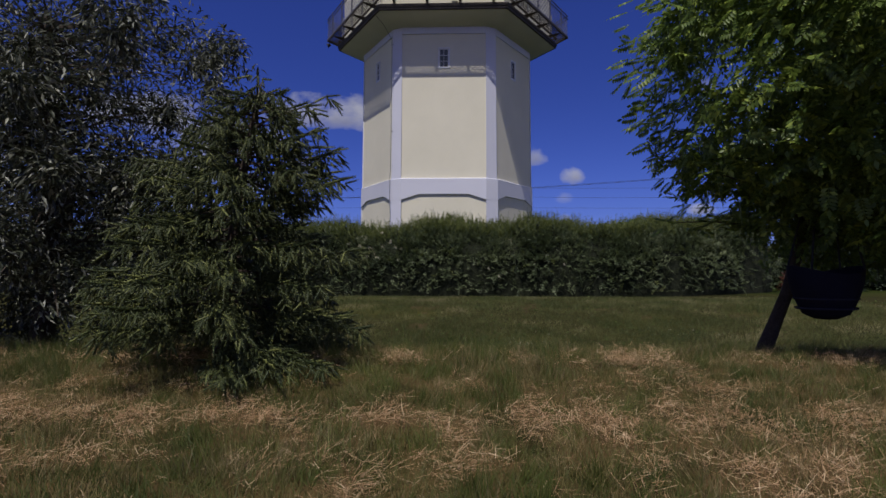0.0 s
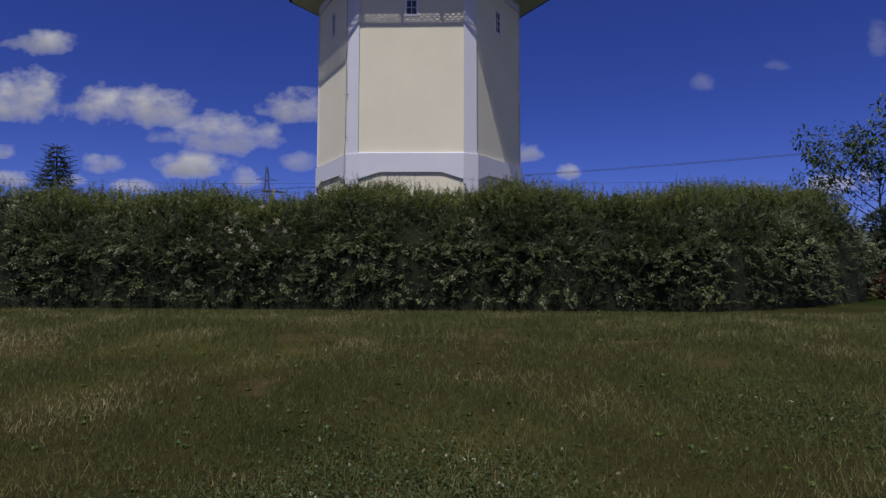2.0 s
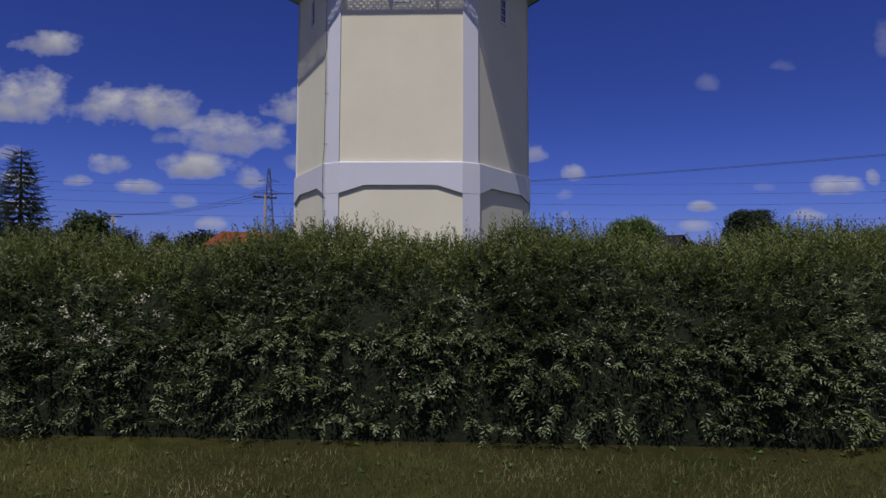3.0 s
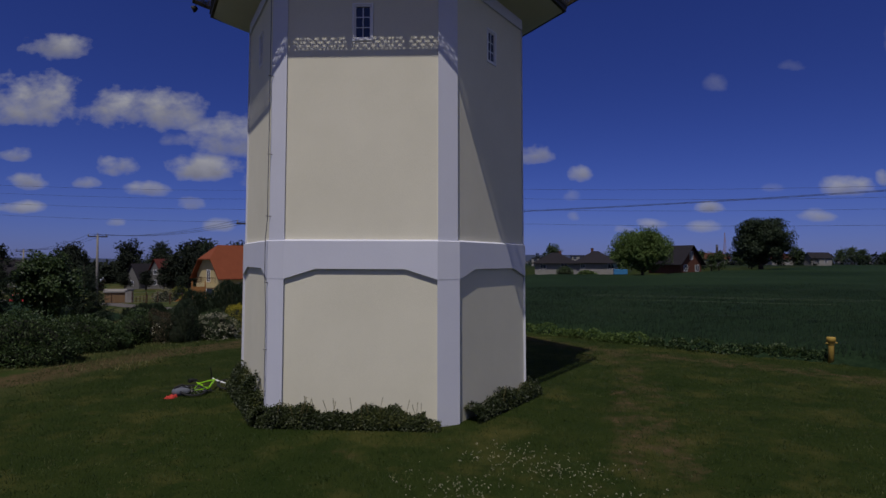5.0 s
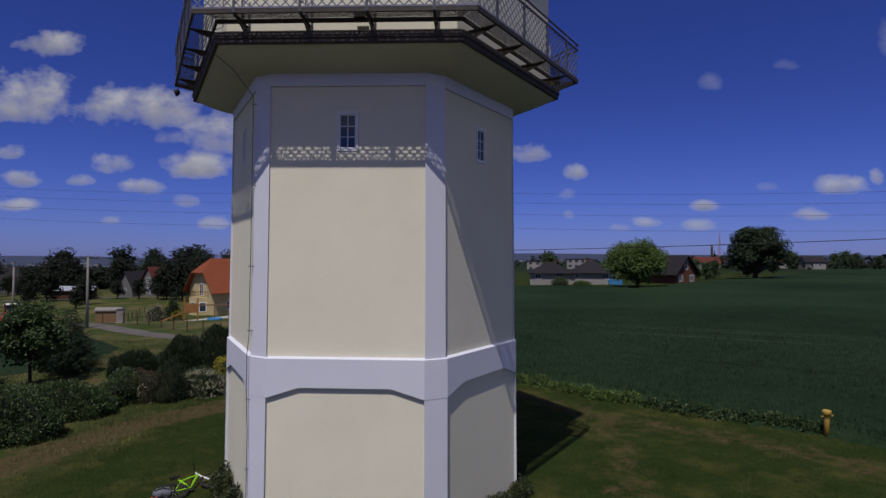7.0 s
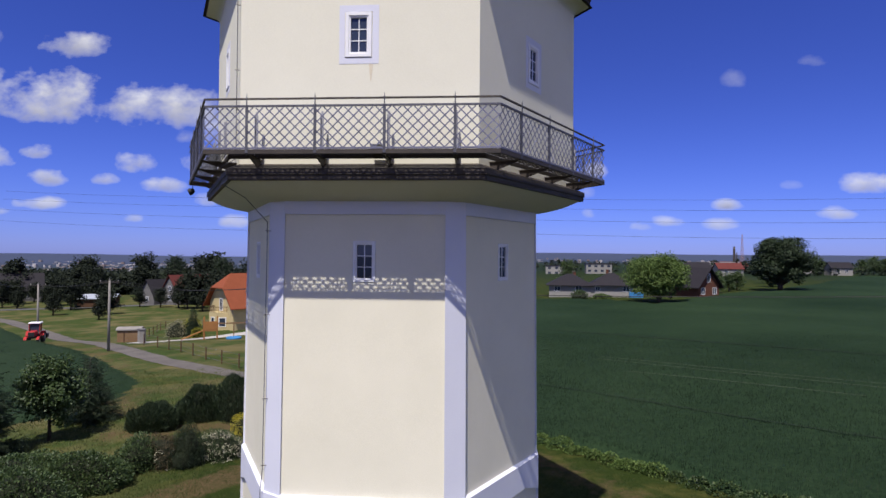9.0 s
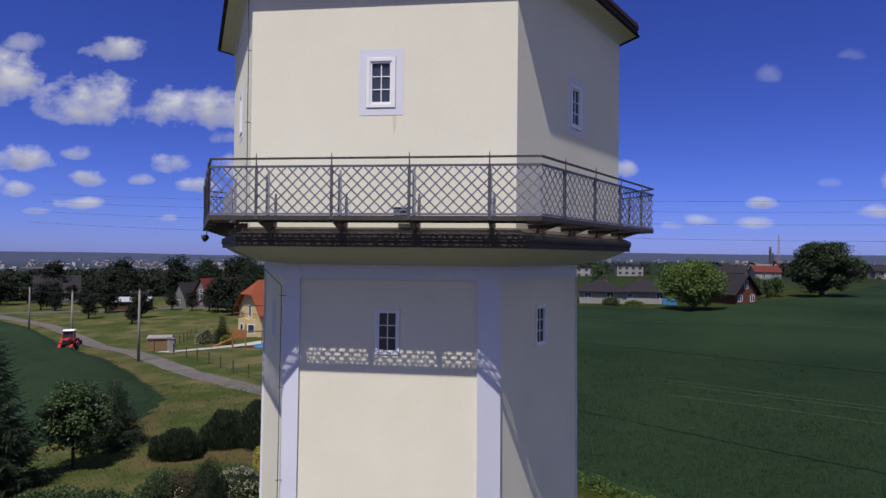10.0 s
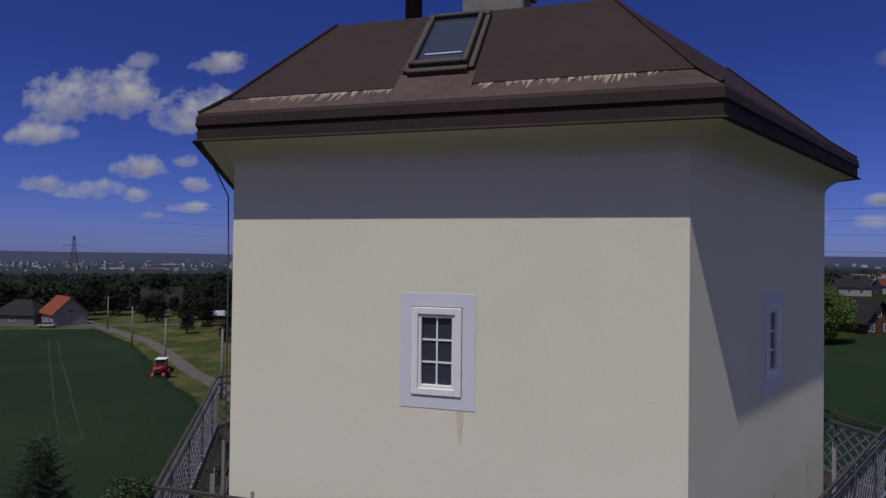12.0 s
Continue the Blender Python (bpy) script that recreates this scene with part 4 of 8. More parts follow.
    for k in range(6):
        m = flat(k)
        for i, x in enumerate(posts):
            add("post", post, m @ Matrix.Translation((x, R, 0)))
            add("inner_post", inner, m @ Matrix.Translation((x, IN + 0.19, 0)))
            add("bracket", bracket, m @ Matrix.Translation((x, 0, 0)))
            if i < 3:
                add("lattice_panel", wide, m @ Matrix.Translation((x + 0.015, R - 0.03, ZF + 0.045)))
        add("lattice_panel", slim, m @ Matrix.Translation((posts[3] + 0.015, R - 0.03, ZF + 0.045)))
        add("lattice_panel", slim, m @ Matrix.Translation((-hs + 0.015, R - 0.03, ZF + 0.045)))
        for nm, me in bars:
            add(nm, me, m)
        add("edge_beam", edge, m)
        add("floor_grating", grating, m)
    # loose things on and under the balcony
    bx = thing("junction_box", wall_point(0, 4.62, 0.45, ZF), 0, "small weathered grey box on the balcony floor", "box")
    bm = bmesh.new()
    box(bm, -0.12, 0.12, -0.08, 0.08, 0, 0.17, None, 0.01)
    part("body", bm, VENT_GREY, bx)
    bm = bmesh.new()
    box(bm, -0.13, 0.13, -0.09, 0.09, 0.17, 0.19, None, 0.005)
    part("lid", bm, VENT_GREY, bx)
    at = C + (FACE[5] + FACE[4]).normalized() * (R * 2 / S3 - 0.12) + Vector((0, 0, ZF - 0.09))
    sp = thing("floodlight", at, -70, "small dark round floodlight hanging under the balcony corner", "floodlight")
    bm = bmesh.new()
    tube(bm, [(0, 0, 0.01), (0, 0, -0.12)], 0.012, 6)
    box(bm, -0.09, 0.09, -0.01, 0.01, -0.14, -0.12)
    part("arm", bm, DARK_METAL, sp)
    bm = bmesh.new()
    tube(bm, [(0, -0.10, -0.20), (0, -0.03, -0.17), (0, 0.05, -0.14)], [0.10, 0.095, 0.04], 12)
    part("head", bm, BLACK, sp)
    bm = bmesh.new()
    tube(bm, [(0, -0.104, -0.202), (0, -0.108, -0.204)], [0.085, 0.085], 12)
    part("lens", bm, GLASS, sp)


build_balcony()


def build_conductor():
    """Lightning conductor down the edge of the tower, on short clips."""
    lc = thing("lightning_conductor", (0, 0, 0), 0, "thin dark lightning conductor wire clipped to the tower corner", "wire")
    bm = bmesh.new()
    pts = [wall_point(5, 4.80, 2.70, 16.7), wall_point(5, 4.62, 2.66, 16.35), wall_point(5, 4.46, 2.45, 16.0)]
    pts += [wall_point(5, 4.45, 2.42, z) for z in (15.2, 14.2, 13.2, 12.0, 11.7)]
    pts += [wall_point(5, 4.75, 2.40, 11.5), wall_point(5, 4.72, 2.38, 11.15), wall_point(5, 4.2, 2.1, 10.9), wall_point(5, lean(10.5) + 0.06, 1.86, 10.4)]
    pts += [wall_point(5, lean(z) + 0.055, 1.87 + 0.012 * math.sin(z * 2.1), z) for z in (9.6, 8.6, 7.6, 6.6, 5.6, 4.8)]
    pts += [wall_point(5, lean(4.4) + 0.10, 1.90, 4.35), wall_point(5, lean(3.6) + 0.10, 1.90, 3.5)] + [wall_point(5, lean(z) + 0.06, 1.90, z) for z in (2.6, 1.6, 0.6, 0.0)]
    tube(bm, pts, 0.009, 5)
    part("wire", bm, STEEL, lc)
    for z in (15.0, 13.6, 10.2, 8.3, 6.4, 4.9, 3.3, 1.7, 0.7):
        bm = bmesh.new()
        ap = 4.39 if z > 11 else lean(z)
        a, b = wall_point(5, ap - 0.03, 2.42 if z > 11 else 1.87, z), wall_point(5, ap + 0.10, 2.42 if z > 11 else 1.87, z)
        tube(bm, [a, b], 0.008, 5)
        part("clip", bm, DARK_METAL, lc)


build_conductor()


# ---- plants ----
HEDGE_LEAF = foliage("hedge_leaf", (0.076, 0.108, 0.048), (0.170, 0.210, 0.104), (0.36, 0.40, 0.235), 0.22, 0.34, 0.9)
# darker copy of the hedge leaf, with the inner shade in its colour
HEDGE_SHADE = foliage("hedge_leaf_shade_tone", (0.020, 0.030, 0.014), (0.036, 0.050, 0.022), (0.060, 0.078, 0.036), 0.2, 0.5)
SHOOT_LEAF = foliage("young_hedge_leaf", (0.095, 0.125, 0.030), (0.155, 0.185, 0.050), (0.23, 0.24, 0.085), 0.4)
BLOSSOM = foliage("cream_blossom", (0.42, 0.39, 0.26), (0.54, 0.51, 0.38), (0.68, 0.65, 0.52), 0.3)
# core colour that holds the shade inside hedge, shrubs and creeper
SHADE_CORE = surface("shade_dark_core", (0.009, 0.012, 0.006), (0.020, 0.025, 0.012), 1.0, 3, 20, 0.8, 0.03, vary=0.0)
DRY_GRASS = foliage("dry_grass_blade", (0.085, 0.105, 0.028), (0.20, 0.175, 0.065), (0.54, 0.40, 0.21), 0.35, 0.6, 1.6)
GRASS = foliage("grass_blade", (0.062, 0.092, 0.026), (0.170, 0.178, 0.064), (0.46, 0.40, 0.225), 0.35, 0.6, 1.0)
TUSSOCK = foliage("green_tussock_blade", (0.052, 0.078, 0.018), (0.115, 0.145, 0.034), (0.30, 0.29, 0.10), 0.35, 0.5, 1.0)
LAWN_BLADE = foliage("lawn_blade", (0.028, 0.052, 0.012), (0.060, 0.088, 0.020), (0.15, 0.16, 0.058), 0.3, 0.6, 0.8)
ROUGH_BLADE = foliage("rough_meadow_blade", (0.060, 0.085, 0.022), (0.125, 0.140, 0.042), (0.32, 0.26, 0.12), 0.3, 0.6, 0.25)
STRAW = foliage("straw", (0.30, 0.18, 0.09), (0.50, 0.33, 0.18), (0.72, 0.56, 0.35), 0.2, 0.7)
WHEAT_BLADE = foliage("wheat_blade", (0.006, 0.016, 0.008), (0.020, 0.038, 0.018), (0.075, 0.105, 0.055), 0.3, 0.6, 0.12)


def unit(v):
    return v / np.maximum(np.linalg.norm(v, axis=1, keepdims=True), 1e-9)


def wob(p, s, seed=0.0):
    """Smooth uneven field, cheap."""
    x, y, z = p[:, 0] * s + seed, p[:, 1] * s + seed * 1.7, p[:, 2] * s - seed
    return (np.sin(x * 1.3 + 1.7 * np.sin(y * 0.9)) + np.sin(y * 1.7 + 1.3 * np.sin(z * 1.1)) + np.sin(z * 1.9 + 1.1 * np.sin(x * 1.2))) / 3


def hedge_front(x):
    return -12.55 + 1.9 * smooth_step((x - 4.8) / 4.2) + 0.5 * smooth_step((-x - 5) / 6)


def hedge_shape(x, a, shrink=0.0):
    """Point and outward normal of the hedge: x along it, a from 0 (foot of the front) over the top to 1 (foot of the back)."""
    top, deep = 1.62 + 0.06 * np.sin(x * 0.9) + 0.04 * np.sin(x * 2.3 + 1) + 0.12 * smooth_step((x - 3) / 3) - shrink, 1.38
    th = math.pi * a
    c, s = np.cos(th), np.sin(th)
    y = -np.sign(c) * np.abs(c) ** 0.55 * (deep - shrink)
    z = np.abs(s) ** 0.62 * top
    ny, nz = -np.sign(c) * np.abs(c) ** 1.3, np.abs(s) ** 1.6 * 0.9 + 0.08
    end = np.sqrt(np.clip(1 - np.clip((x - 7.6) / 1.25, 0, 1) ** 2, 0, 1)) * np.sqrt(np.clip(1 - np.clip((-12.8 - x) / 1.2, 0, 1) ** 2, 0, 1))
    yy = hedge_front(x) + deep + y * (0.4 + 0.6 * end)
    p = np.stack([x, yy, z * (0.25 + 0.75 * end)], 1)
    n = unit(np.stack([np.where(x > 7.6, (x - 7.6) * 0.8, 0) - np.where(x < -12.8, (-12.8 - x) * 0.8, 0), ny, nz], 1))
    return p, n


def build_hedge():
    h = thing("hedge", (0, 0, 0), 0, "long dense clipped privet hedge with small dark green leaves", "hedge")
    # leafy sprays, denser where the flight comes near
    n = 27000
    x = np.where(rng.random(n) < 0.62, rng.uniform(-4.5, 7.5, n), rng.uniform(-14, 8.85, n))
    a = np.clip(np.where(rng.random(n) < 0.45, rng.uniform(0.10, 0.50, n), rng.beta(1.0, 1.6, n)), 0.006, 0.99)
    p, nr = hedge_shape(x, a)
    bulge = wob(p, 2.2) * 0.11 + wob(p, 5.5, 3.0) * 0.09
    p = p + nr * (bulge * 1.2 - 0.13 * rng.random(n))[:, None]
    p[:, 2] += height(p[:, 0], p[:, 1])
    keep = p[:, 2] > 0.09 + 0.06 * np.sin(p[:, 0] * 4.3) + height(p[:, 0], p[:, 1])
    p, nr, n = p[keep], nr[keep], int(keep.sum())
    stem = unit(nr * 0.75 + rng.normal(0, 0.45, (n, 3)) + np.array([0, 0, 0.30]) - np.array([0, 0, 0.35]) * (nr[:, 2:3] < 0.3))
    side = unit(np.cross(stem, rng.normal(0, 1, (n, 3)) * 0.4 + np.array([0, 0, 1.0])))
    flat_ = np.cross(side, stem)
    ln = rng.uniform(0.10, 0.21, n)
    k = 11
    t = np.tile(np.linspace(0.0, 1.0, k), n)
    S_, D_, F_ = (np.repeat(q, k, 0) for q in (stem, side, flat_))
    hand = np.tile(np.where(np.arange(k) % 2, 1.0, -1.0) * (np.arange(k) < k - 1), n)
    q = np.repeat(p, k, 0) - S_ * 0.05 + S_ * (np.repeat(ln, k) * t)[:, None]
    d = unit(S_ * (0.55 + 0.5 * t)[:, None] + D_ * hand[:, None] + rng.normal(0, 0.22, (n * k, 3)))
    up = unit(F_ + rng.normal(0, 0.35, (n * k, 3)))
    sz = rng.uniform(0.040, 0.068, n * k) * (1.08 - 0.4 * t)
    # the top is this year's growth, paler than the sides; the paleness also paints sunlight
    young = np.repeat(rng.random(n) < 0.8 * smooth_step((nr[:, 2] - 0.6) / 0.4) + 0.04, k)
    # set-back sprays get the dark leaf copy: shade between sprays by colour
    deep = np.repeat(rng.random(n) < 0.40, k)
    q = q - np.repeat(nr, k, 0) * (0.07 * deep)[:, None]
    lit = ~young & ~deep
    scatter("foliage", LEAF, LEAF_F, q[lit], (d[lit], up[lit]), sz[lit], HEDGE_LEAF, h, "", sz[lit] * 0.31)
    scatter("shade_toned_foliage", LEAF, LEAF_F, q[deep], (d[deep], up[deep]), sz[deep], HEDGE_SHADE, h, "set-back leaves darkened as if in shade", sz[deep] * 0.40)
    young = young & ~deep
    scatter("top_foliage", LEAF, LEAF_F, q[young], (d[young], up[young]), sz[young], SHOOT_LEAF, h, "yellow-green young leaves, paled for light from above", sz[young] * 0.33)
    # dark sheet inside the hedge; its colour stands in for shade between leaves
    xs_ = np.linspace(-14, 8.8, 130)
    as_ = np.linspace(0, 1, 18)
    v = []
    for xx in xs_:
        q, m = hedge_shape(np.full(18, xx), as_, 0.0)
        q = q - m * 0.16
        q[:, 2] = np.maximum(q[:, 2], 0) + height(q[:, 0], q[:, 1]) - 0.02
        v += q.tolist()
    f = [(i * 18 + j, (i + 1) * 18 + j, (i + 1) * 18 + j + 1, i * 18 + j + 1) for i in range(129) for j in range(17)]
    link_mesh("inside", v, f, SHADE_CORE, h, "dark core coloured as inner shade")
    # young shoots standing up out of the top
    m = 2600
    sx = np.where(rng.random(m) < 0.6, rng.uniform(-4, 7.6, m), rng.uniform(-13.5, 8.2, m))
    base, _ = hedge_shape(sx, rng.uniform(0.3, 0.72, m))
    base = base + wob(base, 2.2)[:, None] * np.array([0, 0, 0.12])
    base[:, 2] += height(base[:, 0], base[:, 1]) - 0.05
    lean_ = unit(rng.normal(0, 0.22, (m, 3)) + np.array([0, 0, 1.0]))
    ln = rng.uniform(0.10, 0.30, m)
    k = 13
    t = np.tile(np.linspace(0.15, 1.0, k), m)
    pp = np.repeat(base, k, 0) + np.repeat(lean_ * ln[:, None], k, 0) * t[:, None]
    ang = np.tile(np.arange(k) * 2.4, m) + np.repeat(rng.uniform(0, 6, m), k)
    out = np.stack([np.cos(ang), np.sin(ang), 0.9 + 0.5 * t], 1)
    sz = rng.uniform(0.03, 0.055, m * k) * (1.1 - 0.35 * t)
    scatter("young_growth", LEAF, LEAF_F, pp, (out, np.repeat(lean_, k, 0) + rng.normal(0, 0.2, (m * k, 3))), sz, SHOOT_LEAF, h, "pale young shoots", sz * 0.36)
    # a spray of cream blossom
    c = np.concatenate([rng.normal((-1.12, 0, 0.86), (0.25, 0.02, 0.20), (14, 3)), rng.normal((-0.6, 0, 1.1), (0.2, 0.02, 0.12), (7, 3)), rng.uniform((-9, 0, 0.4), (7, 0, 1.3), (8, 3))])
    c[:, 1] = hedge_front(c[:, 0]) - 0.10 + 0.1 * rng.random(len(c))
    k = 16
    pp = np.repeat(c, k, 0) + rng.normal(0, 0.017, (len(c) * k, 3))
    scatter("blossom", LEAF, LEAF_F, pp, (rng.normal(0, 1, pp.shape), rng.normal(0, 1, pp.shape)), rng.uniform(0.012, 0.024, len(pp)), BLOSSOM, h, "small cream flower heads")


def bush(name, at, size, n, leaf, material, label, category="bush", lift=0.5, narrow=0.5, group="", core=True, lumps=2.4, upright=0.2, crown=None, extra=None):
    """A shrub: uneven mound of leaves over a core darkened to stand for inner shade."""
    x0, y0 = at
    b = thing(name, (x0, y0, ground_at(x0, y0)), 0, label, category, group)
    u = rng.normal(0, 1, (n, 3))
    u = unit(u)
    u[:, 2] = np.abs(u[:, 2]) * 1.0 - 0.18 * rng.random(n)
    u = unit(u)
    r = 1 + 0.20 * wob(u, lumps, x0) + 0.10 * wob(u, lumps * 2.7, y0) - 0.22 * rng.random(n) ** 2
    s = np.array(size)
    p = u * r[:, None] * s
    p[:, 2] = p[:, 2] + s[2] * 0.10
    p[:, 2] = np.maximum(p[:, 2], 0.03 * s[2] * rng.random(n))
    nr = unit(u / s)
    d = unit(nr * 0.8 + rng.normal(0, 0.5, (n, 3)) + np.array([0, 0, upright]))
    up = unit(nr * lift + np.array([0, 0, 0.8]) + rng.normal(0, 0.35, (n, 3)))
    sz = rng.uniform(0.7, 1.3, n) * leaf
    scatter("foliage", LEAF, LEAF_F, p, (d, up), sz, material, b, "", sz * narrow)
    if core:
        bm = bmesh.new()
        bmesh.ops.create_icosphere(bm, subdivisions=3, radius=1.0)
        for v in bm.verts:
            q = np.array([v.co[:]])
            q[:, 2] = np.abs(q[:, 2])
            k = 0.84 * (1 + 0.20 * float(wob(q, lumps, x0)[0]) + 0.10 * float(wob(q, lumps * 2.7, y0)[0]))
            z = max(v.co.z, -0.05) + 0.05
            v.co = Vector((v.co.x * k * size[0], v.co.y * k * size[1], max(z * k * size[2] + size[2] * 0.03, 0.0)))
        part("inside", bm, SHADE_CORE, b, "dark core coloured as inner shade", True)
    if extra:
        m, mat2, sz2, what = extra
        u2 = unit(rng.normal(0, 1, (m, 3)))
        u2[:, 2] = np.abs(u2[:, 2])
        c = u2 * s * (1.02 + 0.20 * wob(u2, lumps, x0)[:, None])
        k = 10
        pp = np.repeat(c, k, 0) + rng.normal(0, sz2 * 0.9, (m * k, 3))
        scatter("blossom", LEAF, LEAF_F, pp, (rng.normal(0, 1, pp.shape), rng.normal(0, 1, pp.shape)), rng.uniform(0.6, 1.2, m * k) * sz2, mat2, b, what)
    return b


def limbs(at, top, radius, spread_, count, r, droop=0.0, first=0.3):
    """Trunk line and limb lines of a tree: lists of points with radii."""
    trunk = [(0, 0, -0.1)]
    for i in range(1, 8):
        t = i / 7
        trunk.append((r.uniform(-1, 1) * 0.04 * top * t, r.uniform(-1, 1) * 0.04 * top * t, top * t))
    rad = [radius * (1 - 0.85 * i / 7) for i in range(8)]
    out = []
    for k in range(count):
        t = first + (0.97 - first) * (k + r.random()) / count
        i = min(int(t * 7), 6)
        f = t * 7 - i
        a, b = Vector(trunk[i]), Vector(trunk[i + 1])
        s = a.lerp(b, f)
        ang = k * 2.4 + r.uniform(-0.4, 0.4)
        ln = spread_ * (1 - 0.62 * ((t - first) / (1 - first)) ** 1.4) * r.uniform(0.8, 1.1)
        d = Vector((math.cos(ang), math.sin(ang), 0.45 + 0.5 * t - droop))
        pts = [s + d.normalized() * ln * q + Vector((0, 0, (0.10 - 0.25 * droop) * ln * q * q)) for q in (0, 0.35, 0.7, 1.0)]
        out.append((pts, [rad[i] * 0.5, rad[i] * 0.36, rad[i] * 0.22, rad[i] * 0.08]))
    return trunk, rad, out


def leafy_tree(name, at, top, radius, spread_, count, leaves, leaf, material, label, seed, category="tree", first=0.3, narrow=0.55, clump=0.5, group="", droop=0.0):
    r = random.Random(seed)
    x0, y0 = at
    tr = thing(name, (x0, y0, ground_at(x0, y0)), 0, label, category, group)
    trunk, rad, lim = limbs(at, top, radius, spread_, count, r, droop, first)
    bm = bmesh.new()
    tube(bm, trunk, rad, 9)
    part("trunk", bm, BARK, tr, "", True)
    for pts, rr in lim:
        bm = bmesh.new()
        tube(bm, pts, rr, 5)
        part("limb", bm, BARK, tr, "", True)
    # leaf clumps along the outer limbs
    cs, w = [], []
    for pts, rr in lim:
        for q in (0.45, 0.7, 0.9, 1.05):
            i = min(int(q * 3), 2)
            c = Vector(pts[i]).lerp(Vector(pts[i + 1]), q * 3 - i)
            cs.append(c + Vector((r.gauss(0, 0.12), r.gauss(0, 0.12), r.gauss(0.05, 0.10))) * spread_)
            w.append(clump * r.uniform(0.6, 1.15))
    cs.append(Vector((trunk[-1])))
    w.append(clump * 0.8)
    cs, w = np.array([c[:] for c in cs]), np.array(w)
    k = rng.integers(0, len(cs), leaves)
    u = unit(rng.normal(0, 1, (leaves, 3)))
    rad_ = w[k] * (0.55 + 0.5 * rng.random(leaves) ** 0.6) * (1 + 0.3 * wob(u, 2.0, seed))
    p = cs[k] + u * rad_[:, None] * np.array([1.0, 1.0, 0.72])
    p[:, 2] = np.maximum(p[:, 2], 0.06 * top)
    d = unit(u * 0.7 + rng.normal(0, 0.5, (leaves, 3)) + np.array([0, 0, -0.25]))
    up = unit(u * 0.5 + np.array([0, 0, 0.9]) + rng.normal(0, 0.3, (leaves, 3)))
    sz = rng.uniform(0.65, 1.25, leaves) * leaf
    scatter("crown", LEAF, LEAF_F, p, (d, up), sz, material, tr, "", sz * narrow)
    return tr


TWIG_V, TWIG_F = [], []
for _i in range(12):
    _t = _i / 11
    for _a in range(3):
        _g = 2.1 * _a + 0.8 * _i
        _r = 0.16 * (1 - 0.45 * _t)
        _c, _s = math.cos(_g), math.sin(_g)
        _b = len(TWIG_V)
        TWIG_V += [(_t * 0.9, -0.02 * _s, 0.02 * _c), (_t * 0.9 + 0.06, 0.02 * _s, -0.02 * _c), (_t * 0.9 + 0.14, _r * _c, _r * _s)]
        TWIG_F.append((_b, _b + 1, _b + 2))


def conifer(name, at, top, spread_, whorls, material, label, seed, twig=0.14, per=10, category="tree", hang=0.55, gaps=0.0, tip_up=0.25, first=0.05, taper=0.8):
    """A spruce: whorls of boughs with hanging needle twigs."""
    r = random.Random(seed)
    x0, y0 = at
    tr = thing(name, (x0, y0, ground_at(x0, y0)), 0, label, category)
    bm = bmesh.new()
    tube(bm, [(0, 0, -0.1), (0, 0, 0.5 * top), (0, 0, top)], [0.022 * top + 0.01, 0.014 * top, 0.003 * top], 8)
    part("trunk", bm, BARK, tr, "", True)
    P, D, U, S = [], [], [], []
    for w in range(whorls):
        t = first + (0.97 - first) * (w / (whorls - 1)) ** 0.95
        n = max(4, int(round(8 - 3 * t)))
        a0 = r.uniform(0, 6.3)
        for k in range(n):
            if r.random() < gaps:
                continue
            ang = a0 + 2 * math.pi * k / n + r.uniform(-0.25, 0.25)
            ln = spread_ * (1 - t) ** taper * r.uniform(0.72, 1.12) + 0.05 * spread_
            d = Vector((math.cos(ang), math.sin(ang), 0))
            z = top * t
            pts = [Vector((0, 0, z)) + d * ln * q + Vector((0, 0, ln * (0.10 * q - hang * 0.55 * q * q + tip_up * q ** 3.2))) for q in (0, 0.25, 0.5, 0.75, 1)]
            bm = bmesh.new()
            tube(bm, pts, [0.012 * top * (1 - t) * 0.6 + 0.003, 0.007, 0.005, 0.004, 0.002], 4)
            part("bough", bm, BARK, tr)
            m = max(3, int(per * ln / spread_ * 1.6))
            side = Vector((-d.y, d.x, 0))
            for j in range(m):
                q = 0.18 + 0.82 * (j + r.random()) / m
                i = min(int(q * 4), 3)
                c = pts[i].lerp(pts[i + 1], q * 4 - i)
                for sgn in (-1, 1):
                    P.append((c + side * sgn * 0.02)[:])
                    dd = d * 0.55 + side * sgn * r.uniform(0.35, 0.95) + Vector((0, 0, -r.uniform(0.15, 1.1) * hang * 1.4))
                    D.append(dd[:])
                    U.append((0, 0, 1))
                    S.append(twig * r.uniform(0.75, 1.35) * (0.65 + 0.5 * (1 - t)))
            P.append(pts[-1][:]), D.append((pts[-1] - pts[-2])[:]), U.append((0, 0, 1)), S.append(twig * 1.1)
    P, D, U, S = map(np.array, (P, D, U, S))
    scatter("needles", TWIG_V, TWIG_F, P, (D, U + rng.normal(0, 0.2, U.shape)), S, material, tr)
    return tr


SPRUCE = foliage("spruce_needles", (0.026, 0.038, 0.014), (0.062, 0.080, 0.028), (0.22, 0.24, 0.075), 0.15, 0.5)
DARK_NEEDLES = foliage("dark_needles", (0.018, 0.034, 0.016), (0.032, 0.052, 0.024), (0.055, 0.075, 0.035), 0.15, 0.6)
ROWAN = foliage("rowan_leaf", (0.070, 0.115, 0.024), (0.150, 0.220, 0.044), (0.36, 0.45, 0.085), 0.42, 0.40)
SILVER = foliage("silver_willow_leaf", (0.026, 0.032, 0.018), (0.060, 0.068, 0.042), (0.36, 0.37, 0.30), 0.2, 0.36)
